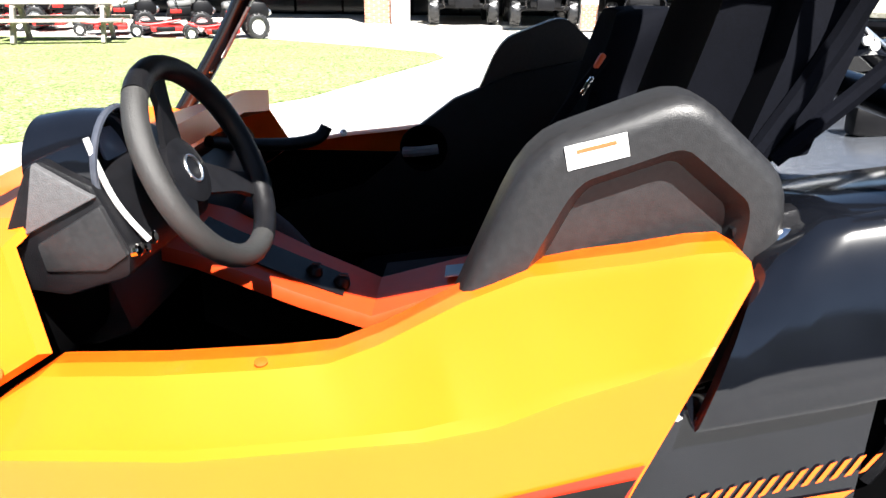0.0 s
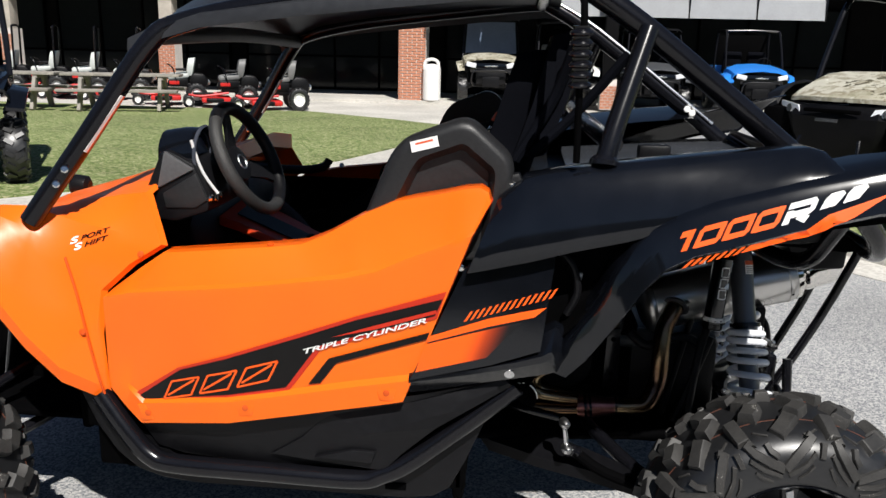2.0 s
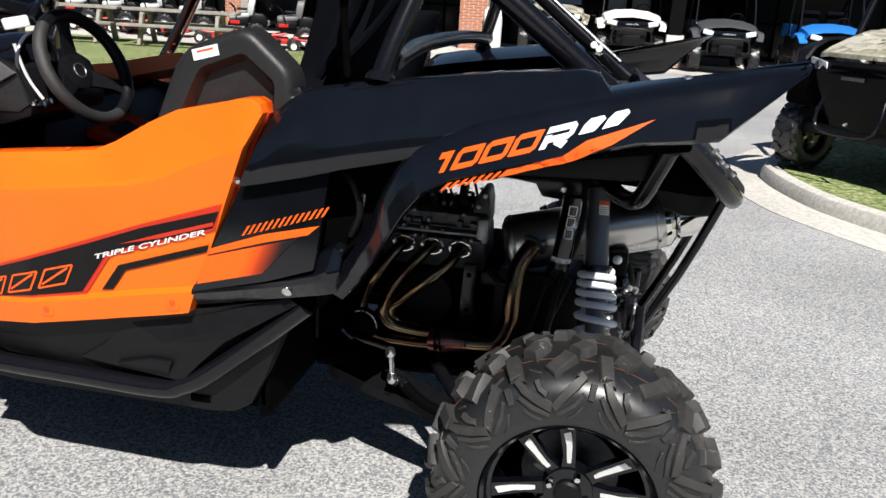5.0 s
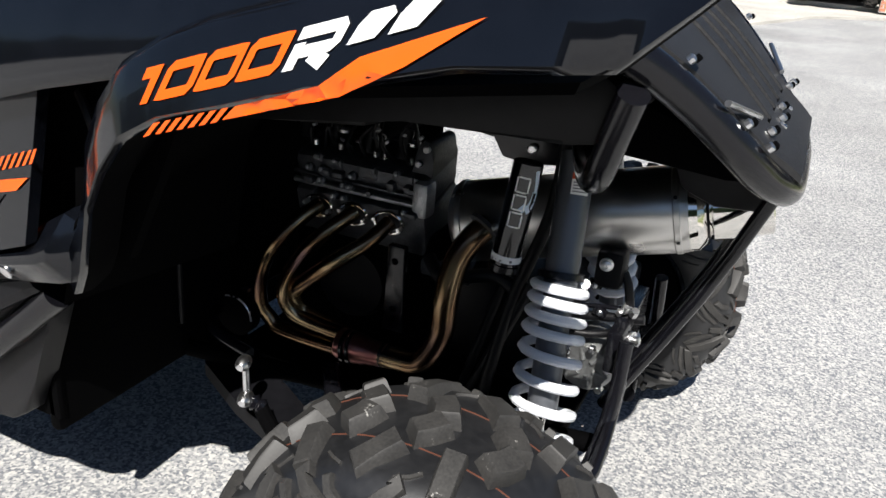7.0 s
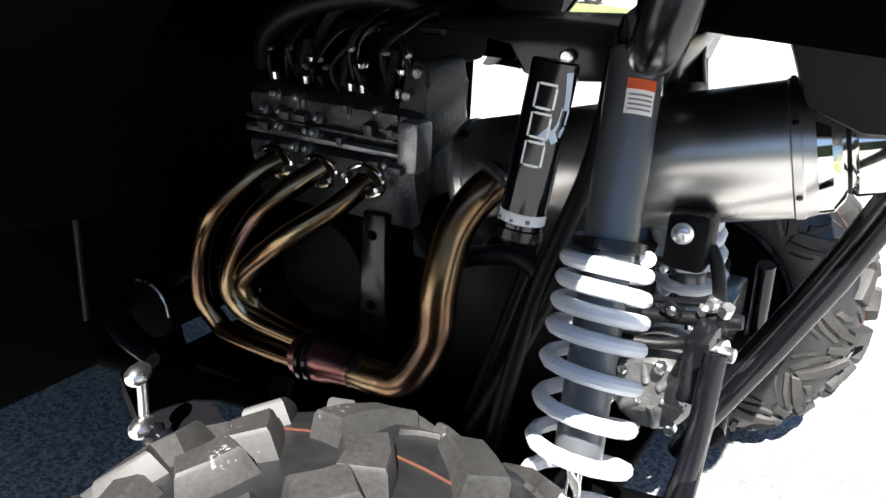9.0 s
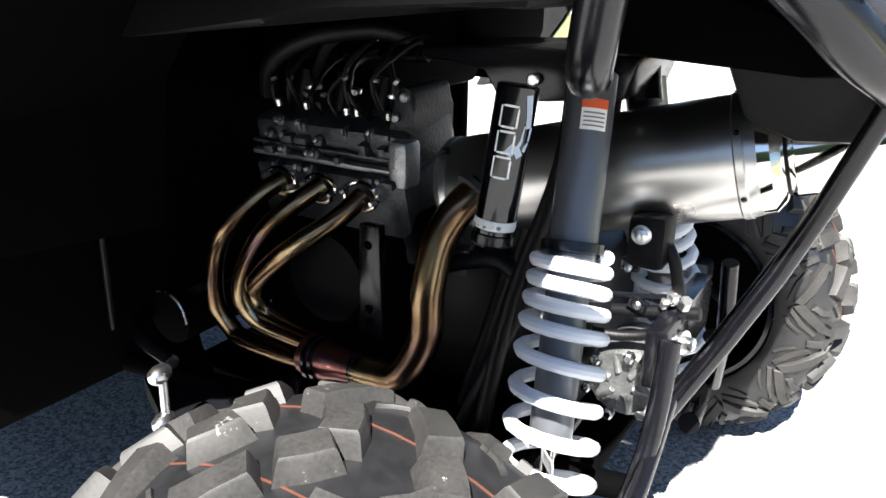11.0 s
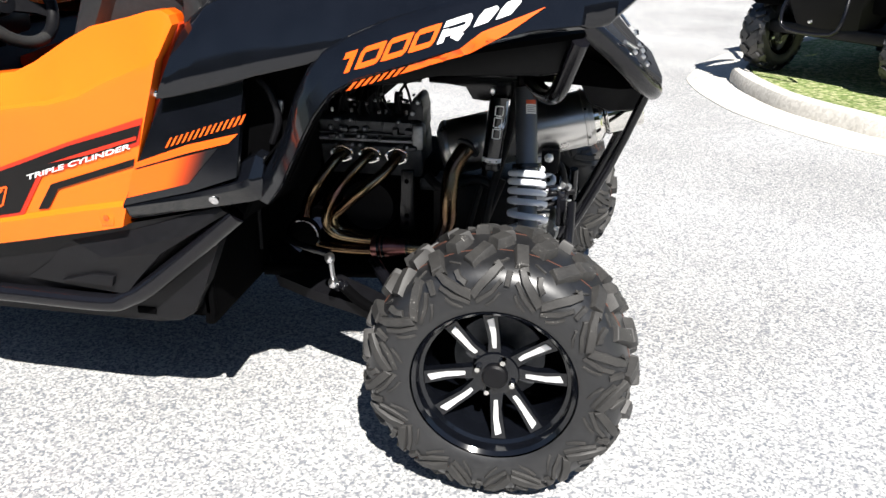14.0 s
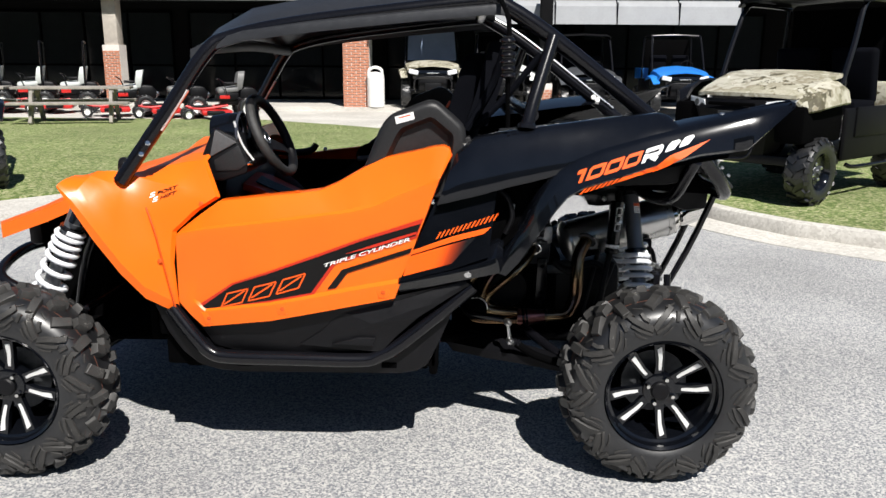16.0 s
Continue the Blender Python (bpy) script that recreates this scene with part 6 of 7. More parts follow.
wn_ = Vector((0.90, -0.06, 0.43)).normalized()
wc = Vector((-1.412, -0.415, 1.200))
wq = wn_.to_track_quat("Z", "Y").to_matrix()
rim = [wc + wq @ Vector((0.147 * math.cos(a), 0.147 * math.sin(a), 0)) for a in (2 * math.pi * i / 40 for i in range(40))]
dark = [(p.y + 0.503) * 0.232 + (p.z - 1.312) * 0.123 > 0 for p in rim]
first = [i for i in range(40) if dark[i] and not dark[i - 1]][0]
rim = rim[first:] + rim[:first]
count = sum(dark)
swheel = part("steering_wheel", tube(B(), rim[count - 1:] + rim[:1], 0.0175, 14, 1), WHEEL_GREY, utv, "black and grey padded steering wheel")
part("rim_grip", tube(B(), rim[:count], 0.0178, 14, 1), MATTE_BLACK, swheel, "black smooth part of the rim")
hubp = wc - wn_ * 0.035
part("wheel_hub", lathe(B(), [(0.045, -0.03), (0.052, -0.01), (0.050, 0.006), (0.03, 0.012)], hubp, wn_, 28), MATTE_BLACK, swheel)
part("hub_emblem", tube(B(), [hubp + wn_ * 0.013 + wq @ Vector((0.020 * math.cos(a), 0.020 * math.sin(a), 0)) for a in (2 * math.pi * i / 20 for i in range(20))], 0.0022, 6, 1, closed=True), STEEL, swheel, "round silver emblem")
for a in (90, 210, 330):
    d = wq @ Vector((math.cos(radians(a)), math.sin(radians(a)), 0))
    e = wq @ Vector((-math.sin(radians(a)), math.cos(radians(a)), 0))
    bm = loft(B(), [[hubp + d * 0.03 - e * 0.028, hubp + d * 0.03 + e * 0.028], [wc + d * 0.10 - e * 0.017 - wn_ * 0.012, wc + d * 0.10 + e * 0.017 - wn_ * 0.012], [wc + d * 0.146 - e * 0.022, wc + d * 0.146 + e * 0.022]], tuple(-wn_ * 0.010))
    part("wheel_spoke", bm, MATTE_BLACK, swheel)
part("steering_column", rod(B(), hubp, hubp - wn_ * 0.16, 0.028, 18), SHADE_BLACK, swheel)

# console and far side
console = part("console", loft(B(), between([
    [(-1.60, -0.175, 0.968), (-1.60, -0.17, 0.980), (-1.60, 0.06, 0.998), (-1.60, 0.10, 0.96)],
    [(-1.54, -0.165, 0.948), (-1.54, -0.16, 0.960), (-1.54, 0.06, 0.985), (-1.54, 0.10, 0.930)],
    [(-1.36, -0.145, 0.868), (-1.36, -0.14, 0.880), (-1.36, 0.05, 0.900), (-1.36, 0.09, 0.82)],
    [(-1.22, -0.125, 0.812), (-1.22, -0.12, 0.825), (-1.22, 0.05, 0.840), (-1.22, 0.09, 0.77)],
    [(-1.02, -0.105, 0.878), (-1.02, -0.10, 0.890), (-1.02, 0.06, 0.895), (-1.02, 0.09, 0.83)],
    [(-0.86, -0.105, 0.918), (-0.86, -0.10, 0.930), (-0.86, 0.06, 0.935), (-0.86, 0.09, 0.87)]], 3), (0, 0, -0.015)), CONSOLE_RED, utv, "glossy red-orange centre console")
part("console_inlay", loft(B(), between([[(-1.56, -0.12, 0.982), (-1.56, -0.02, 0.992)], [(-1.50, -0.11, 0.953), (-1.50, -0.02, 0.963)], [(-1.36, -0.10, 0.890), (-1.36, -0.01, 0.899)], [(-1.28, -0.09, 0.858), (-1.28, -0.01, 0.866)]], 2), (0, 0, -0.004)), MATTE_BLACK, console)
for x, z in ((-1.345, 0.884), (-1.290, 0.862)):
    part("console_switch", lathe(B(), [(0.018, 0), (0.018, 0.006), (0.012, 0.018), (0.006, 0.020)], (x, -0.05, z), (0.4, 0, 1), 14), MATTE_BLACK, console)
    part("switch_tip", box(B(), (x + 0.006, -0.05, z + 0.022), (0.018, 0.008, 0.006), 0.002), GREY_FABRIC, console)
part("console_label", box(B(), (-1.055, -0.02, 0.888), (0.05, 0.06, 0.004), 0.001, pose(0, 0, 0, 0, -8, 0)), BLUE_LABEL, console)
part("handbrake_lever", tube(B(), [(-1.52, 0.10, 0.99), (-1.44, 0.09, 0.93), (-1.38, 0.08, 0.87), (-1.28, 0.06, 0.80)], 0.016, 12, 4, radii=[0.022, 0.022, 0.022, 0.010, 0.008]), GREY_FABRIC, utv, "grey padded lever")
part("grab_handle", tube(B(), [(-1.66, 0.30, 1.075), (-1.60, 0.40, 1.05), (-1.52, 0.48, 1.035), (-1.465, 0.525, 1.036), (-1.440, 0.550, 1.046), (-1.428, 0.562, 1.066)], 0.017, 12, 5), MATTE_BLACK, utv, "black passenger grab handle")
part("far_inner_panel", prism(B(), [(-1.66, 0.70), (-1.66, 0.80), (-1.34, 0.885), (-1.25, 0.960), (-1.185, 1.060), (-1.090, 1.135), (-0.930, 1.205), (-0.72, 1.25), (-0.72, 0.65)], 0.625, 0.66, bevel=0.008), MATTE_BLACK, utv)
part("far_recess", lathe(B(), [(0.050, 0), (0.062, 0.004), (0.066, 0.0)], (-1.17, 0.622, 1.000), (0, -1, 0), 28), SHADE_BLACK, utv)
part("far_door_handle", tube(B(), [(-1.225, 0.615, 0.990), (-1.18, 0.605, 0.994), (-1.13, 0.612, 1.000)], 0.014, 10, 3), SEAT_GREY, utv)
part("far_bolt", lathe(B(), [(0.010, 0), (0.010, 0.006), (0.006, 0.008)], (-1.40, 0.665, 1.03), (0, -1, 0.5), 10), STEEL, utv)
part("light_pod", lathe(B(), [(0.02, 0), (0.034, 0.01), (0.036, 0.05), (0.030, 0.06)], (-2.13, 0.03, 1.020), (-1, -0.1, 0.1), 20), MATTE_BLACK, utv, "small black lamp pod on the hood")
part("deck_bracket", box(B(), (-0.26, 0.02, 1.20), (0.10, 0.05, 0.06), 0.012), MATTE_BLACK, utv)
part("front_frame_tube", tube(B(), [(-2.10, -0.30, 0.93), (-2.22, -0.28, 0.70), (-2.30, -0.25, 0.42)], 0.02, 12, 3), FRAME_BLACK, utv)
part("front_frame_tube", mirrored(tube(B(), [(-2.10, -0.30, 0.93), (-2.22, -0.28, 0.70), (-2.30, -0.25, 0.42)], 0.02, 12, 3)), FRAME_BLACK, utv)
part("front_core", box(B(), (-2.28, 0, 0.62), (0.36, 0.40, 0.48), 0.05), SHADE_BLACK, utv)
part("front_bumper", tube(B(), [(-2.45, -0.34, 0.55), (-2.58, -0.30, 0.62), (-2.62, 0, 0.66), (-2.58, 0.30, 0.62), (-2.45, 0.34, 0.55)], 0.022, 12, 5), FRAME_BLACK, utv)
part("front_grille", box(B(), (-2.44, 0, 0.80), (0.06, 0.52, 0.14), 0.02), MATTE_BLACK, utv)

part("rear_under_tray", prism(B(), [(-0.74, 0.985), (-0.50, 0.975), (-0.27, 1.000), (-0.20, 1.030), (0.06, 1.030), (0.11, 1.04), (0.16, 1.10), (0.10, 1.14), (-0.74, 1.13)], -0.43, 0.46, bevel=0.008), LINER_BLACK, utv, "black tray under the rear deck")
part("air_box", box(B(), (-0.64, 0.30, 0.93), (0.26, 0.46, 0.24), 0.03), SHADE_BLACK, utv)
part("rear_tray", prism(B(), [(0.02, 0.975), (0.27, 0.962), (0.33, 0.965), (0.27, 1.01), (0.02, 1.10)], -0.20, 0.26, bevel=0.006), SHADE_BLACK, utv)
part("shock_tower", prism(B(), [(-0.300, 0.930), (-0.180, 0.928), (-0.165, 0.885), (-0.120, 0.880), (0.03, 0.895), (0.05, 0.955), (-0.10, 0.960), (-0.300, 0.950)], -0.06, 0.14, bevel=0.006), FRAME_BLACK, utv)
part("tower_bolt", lathe(B(), [(0.010, 0), (0.010, 0.010), (0.007, 0.012)], (-0.100, -0.062, 0.915), (0, -1, 0), 8), STEEL, utv)
for k in range(4):
    part("label_line", wrap(B(), (0.0, -0.095, 0.955), dshock, 0.0339, 46, 94, 0.077 + k * 0.0055, 0.079 + k * 0.0055), LABEL_INK, shock)
# small wiring and clips on the engine's top
rng = random.Random(5)
for k in range(9):
    x = -0.64 + k * 0.036
    z = 0.86 + rng.uniform(0, 0.07)
    part("wire", tube(B(), [(x, -0.02, 0.81), (x + rng.uniform(-0.02, 0.02), -0.05 + rng.uniform(-0.02, 0.02), z - 0.02), (x + rng.uniform(-0.04, 0.04), 0.0, z + 0.03), (x + 0.03, 0.06, z + 0.05)], 0.0045, 8, 4), MATTE_BLACK, engine)
    part("clip", box(B(), (x + rng.uniform(-0.01, 0.01), -0.055, z - 0.02), (0.010, 0.008, 0.006), 0.001, pose(0, 0, 0, rng.uniform(-40, 40), rng.uniform(-40, 40), 0)), LIGHT_ALLOY, engine)

# bosses, ribs and bolts over the cast head
for k in range(26):
    x, z = -0.645 + 0.305 * rng.random(), rng.choice((0.725, 0.752, 0.775, 0.800))
    y = -0.072 - (0.762 - z) * 0.25
    if k % 2:
        part("cast_boss", lathe(B(), [(0.011, 0), (0.010, 0.012), (0.006, 0.015)], (x, y + 0.010, z), (0, -1, 0.25), 10), CAST_ALLOY, engine)
        part("boss_bolt", lathe(B(), [(0.005, 0), (0.005, 0.006), (0.003, 0.007)], (x, y - 0.004, z + 0.003), (0, -1, 0.25), 6), LIGHT_ALLOY, engine)
    else:
        part("cast_rib", box(B(), (x, y + 0.002, z), (0.010 + 0.02 * rng.random(), 0.022, 0.010 + 0.012 * rng.random()), 0.003, lean), CAST_ALLOY, engine)
for x, z in ((-0.352, 0.83), (-0.340, 0.77), (-0.345, 0.70), (-0.335, 0.865), (-0.36, 0.66)):
    part("cover_bolt", lathe(B(), [(0.008, 0), (0.008, 0.008), (0.005, 0.010)], (x, -0.046, z), (0, -1, 0), 8), LIGHT_ALLOY, engine)
# wiring, clips and small brackets round the lower frame and behind the shock
for k in range(2):
    x, z = 0.06 + 0.02 * k, 0.66 - 0.055 * k
    part("bracket_tab", box(B(), (x, -0.045 - 0.01 * (k % 2), z), (0.028, 0.012, 0.020), 0.003, pose(0, 0, 0, 0, 20 * k, 0)), FRAME_BLACK, utv)
    part("tab_bolt", lathe(B(), [(0.007, 0), (0.007, 0.006), (0.004, 0.008)], (x, -0.056, z), (0, -1, 0), 8), STEEL, utv)

# ---- building ----
sheet("concrete_apron", [(-40, 15.0), (-5.3, 15.1), (-3.2, 13.8), (-1.7, 12.6), (-0.9, 12.6), (0.2, 16.2), (1.6, 17.9), (40, 17.4), (40, 40), (-40, 40)], 0.0, 0.05, CONCRETE, "sunlit concrete walk in front of the shop", "walkway")
sheet("porch_slab", [(-40, 19.3), (40, 19.3), (40, 36), (-40, 36)], 0.0, 0.15, CONCRETE, "concrete porch slab along the shop front", "porch")
tree_line = B()
for x0, x1, y in ((-80, 80, -27),):
    n = 90
    rows = [[(x0 + (x1 - x0) * i / n, y, 0.0), (x0 + (x1 - x0) * i / n, y, 9 + 4 * noise.noise(Vector((i * 0.35, 3.1, 0))) + 3 * noise.noise(Vector((i * 1.3, 7.7, 0))))] for i in range(n + 1)]
    loft(tree_line, rows, (0, -0.5, 0))
tagged(part("backdrop_trees", tree_line, material("far_foliage", (0.035, 0.05, 0.018), 0.9, vary=0.4, scale=0.6, patch=0.1), None), "far dark line of trees across the road", "trees", kind="structure")
lawn = [(-40, 2.8), (-9.3, 3.0), (-6.2, 3.4), (-4.85, 4.9), (-3.5, 6.7), (-3.0, 7.5), (-2.3, 9.8), (-1.88, 11.1), (-1.65, 12.0), (-1.85, 12.7), (-3.25, 13.85), (-5.35, 15.2), (-40, 15.6)]
sheet("lawn", lawn, 0.0, 0.09, TURF, "sunlit mown lawn with dry patches", "lawn")
kerb_in = lawn[1:9]
kerb_out = [(x + 0.95, y - 0.15) for x, y in kerb_in]
sheet("kerb_strip", kerb_in + kerb_out[::-1], 0.0, 0.07, CONCRETE, "pale concrete strip beside the lawn", "kerb")

wall = tagged(part("wall_back", box(B(), (0, 24.2, 2.5), (70, 0.3, 5.0)), DARK_WALL, None), "shop wall with the porch shade in its colour", "wall", kind="structure")
tagged(part("porch_roof", box(B(), (0, 21.7, 3.45), (70, 5.0, 0.3)), DARK_WALL, None), "porch roof underside with shade in its colour", "roof", kind="structure")
for x, w in ((-6.9, 6.0), (-13.5, 6.0), (-20.0, 6.0), (-0.2, 6.0), (6.4, 6.0)):
    win = tagged(part("shop_window", box(B(), (x, 24.0, 1.60), (w, 0.04, 2.9)), GLASS_DARK, None), "dark reflecting shop window", "window", kind="structure")
    for k in range(5):
        part("window_frame", box(B(), (x - w / 2 + k * w / 4, 23.95, 1.60), (0.06, 0.08, 2.9), 0.01), SHADE_BLACK, win)
    for z in (0.18, 1.25, 3.0):
        part("window_frame", box(B(), (x, 23.95, z), (w, 0.07, 0.06), 0.01), SHADE_BLACK, win)


def build_column(x, y, w, brick_to, label):
    col = thing("porch_column", label, "column", "porch columns", "structure")
    part("mortar_core", box(B(), (x, y, brick_to / 2 + 0.1), (w - 0.012, w - 0.012, brick_to)), MORTAR, col)
    # The short column's shaft takes the shade-blackened wall colour instead of stone
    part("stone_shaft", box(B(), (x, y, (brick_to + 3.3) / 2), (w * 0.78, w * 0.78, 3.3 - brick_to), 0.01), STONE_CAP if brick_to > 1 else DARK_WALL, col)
    return col


def lay_bricks(col, x, y, w, brick_to):
    bl, bh = w / 3 - 0.012, 0.062
    me = None
    rows = int((brick_to - 0.12) / 0.075)
    n = 0
    for i in range(rows):
        z = 0.12 + 0.0375 + i * 0.075
        for k in range(4):
            u = -w / 2 + (k + (0.0 if i % 2 else 0.5)) * w / 3
            lo, hi = max(u - w / 6, -w / 2), min(u + w / 6, w / 2)
            if hi - lo < 0.04:
                continue
            ob = part("brick", box(B(), (0, 0, 0), (1, 1, 1)), BRICK, col) if me is None else new("brick", me)
            if me is None:
                me = ob.data
            ob.parent = col
            ob.matrix_basis = Matrix.Translation((x + (lo + hi) / 2, y - w / 2 + 0.02, z)) @ Matrix.Diagonal((hi - lo - 0.022, 0.06, bh - 0.008, 1))
            n += 1
    return n


COLUMNS = [(-3.70, 19.98, 0.77, 2.55), (-10.75, 19.85, 0.5, 1.75), (-15.6, 19.85, 0.5, 1.75), (1.61, 18.85, 0.42, 0.78)]
column_things = [build_column(x, y, w, b, "brick porch column with pale mortar joints") for x, y, w, b in COLUMNS]
awning = thing("awning", "grey sheet awning over the shop front", "awning")
for i in range(6):
    x0 = -3.2 + i * 1.70
    part("awning_panel", loft(B(), [[(x0, 19.1, 2.47), (x0 + 1.66, 19.1, 2.47)], [(x0, 19.15, 2.95), (x0 + 1.66, 19.15, 2.95)], [(x0, 19.9, 3.6), (x0 + 1.66, 19.9, 3.6)]], (0, 0.03, 0)), CANVAS, awning)
    part("awning_seam", box(B(), (x0 + 1.68, 19.12, 2.75), (0.035, 0.06, 0.60), 0.01), FRAME_BLACK, awning)
tagged(part("fascia", box(B(), (-22, 19.4, 3.35), (36, 0.08, 0.55), 0.01), CANVAS, None), "pale fascia board", "fascia", kind="structure")


def build_planter_tank(x, y):
    t = part("white_tank", lathe(B(), [(0.20, 0), (0.245, 0.02), (0.25, 0.10), (0.25, 0.80), (0.235, 0.90), (0.19, 0.97), (0.08, 1.00)], (x, y, 0.15), (0, 0, 1), 28), WHITE_PLASTIC, None)
    tagged(t, "white upright plastic tank beside the brick column", "tank")
    part("tank_handle", tube(B(), [(x - 0.19, y - 0.10, 0.98), (x - 0.17, y - 0.1, 1.20), (x, y - 0.1, 1.27), (x + 0.17, y - 0.1, 1.20), (x + 0.19, y - 0.10, 0.98)], 0.045, 10, 5), WHITE_PLASTIC, t)


build_planter_tank(-3.13, 19.50)

# ---- right-hand island ----
isl = [(1.72, 5.5), (1.67, 5.0), (1.75, 4.5), (1.88, 4.08), (2.16, 3.62), (2.48, 3.27), (3.9, 2.25), (7.0, 0.8), (40, -6), (40, 9), (4.0, 9.0), (2.3, 6.9)]
sheet("island_grass", isl, 0.0, 0.125, TURF, "grass island inside the kerb", "lawn")


def offset_line(line, d):
    p = [Vector((*q, 0)) for q in line]
    out = []
    for i, q in enumerate(p):
        t = (p[min(i + 1, len(p) - 1)] - p[max(i - 1, 0)]).normalized()
        out.append(q + Vector((t.y, -t.x, 0)) * d)
    return out


edge = bend([(x, y, 0) for x, y in [(4.0, 9.0), (2.3, 6.9)] + isl[:9]], 5)
edge = [(p.x, p.y) for p in edge]
sec = [(-0.15, 0.0), (-0.142, 0.09), (-0.12, 0.128), (-0.08, 0.142), (-0.02, 0.140), (0.0, 0.10)]
bm = loft(B(), [[tuple(offset_line(edge, -d)[i][:2]) + (z,) for d, z in sec] for i in range(len(edge))], (0, 0, -0.05))
tagged(part("kerb", bm, CONCRETE, None, crisp=40), "rounded pale concrete kerb", "kerb", kind="structure")
bm = loft(B(), [[tuple(offset_line(edge, 0.145)[i][:2]) + (0.016,), tuple(offset_line(edge, 0.53)[i][:2]) + (0.006,)] for i in range(len(edge))], (0, 0, -0.03))
tagged(part("gutter", bm, CONCRETE, None), "flat concrete gutter pan", "gutter", kind="structure")


# ---- parked vehicles and machines ----
def simple_wheel(parent, c, r, w, axis, seg=24, rim_mat=None, hub_mat=None, cap=0.20):
    """A small tyre with tread blocks, a dished rim with holes and a hub with nuts."""
    wheel = part("wheel", lathe(B(), [(r * 0.52, -w * 0.40), (r * 0.60, -w * 0.46), (r * 0.76, -w * 0.50), (r * 0.88, -w * 0.45), (r * 0.945, -w * 0.30), (r * 0.96, 0), (r * 0.945, w * 0.30), (r * 0.88, w * 0.45), (r * 0.76, w * 0.50), (r * 0.60, w * 0.46), (r * 0.52, w * 0.40)], c, axis, seg, close=False), RUBBER, parent)
    t = Vector(axis).to_track_quat("Z", "Y").to_matrix()
    bm = B()
    n = 16
    for i in range(n):
        for sg in (-1, 1):
            a = 2 * math.pi * (i + (0.5 if sg > 0 else 0)) / n
            m = t.to_4x4() @ Matrix.Rotation(a, 4, "Z") @ Matrix.Translation((r * 0.965, 0, sg * w * 0.20)) @ Matrix.Rotation(sg * 0.55, 4, "X")
            box(bm, c, (r * 0.075, r * 0.13, w * 0.36), 0, m)
            m = t.to_4x4() @ Matrix.Rotation(a + 0.09, 4, "Z") @ Matrix.Translation((r * 0.895, 0, sg * w * 0.43)) @ Matrix.Rotation(-sg * 0.9, 4, "Y")
            box(bm, c, (r * 0.06, r * 0.12, w * 0.22), 0, m)
    part("tread", bm, RUBBER, wheel)
    part("rim", lathe(B(), [(r * 0.30, -w * 0.20), (r * 0.46, -w * 0.24), (r * 0.50, -w * 0.40), (r * 0.54, -w * 0.44), (r * 0.54, w * 0.44), (r * 0.50, w * 0.40), (r * 0.46, w * 0.24), (r * 0.30, w * 0.20)], c, axis, seg), rim_mat or GLOSS_BLACK, wheel)
    for sg in (-1, 1):
        ax = Vector(axis).normalized() * sg
        o = Vector(c) + ax * w * 0.20
        part("hub_cap", lathe(B(), [(r * cap, 0), (r * cap * 0.9, w * 0.06), (r * 0.10, w * 0.10), (r * 0.08, w * 0.16)], o, ax, 18), hub_mat or CAST_ALLOY, wheel)
        for k in range(4):
            a = 2 * math.pi * k / 4 + 0.4
            q = o + t @ Vector((r * 0.25 * math.cos(a), r * 0.25 * math.sin(a), 0))
            part("wheel_nut", lathe(B(), [(r * 0.06, 0), (r * 0.06, w * 0.08), (r * 0.04, w * 0.10)], q, ax, 8), STEEL, wheel)
    return wheel


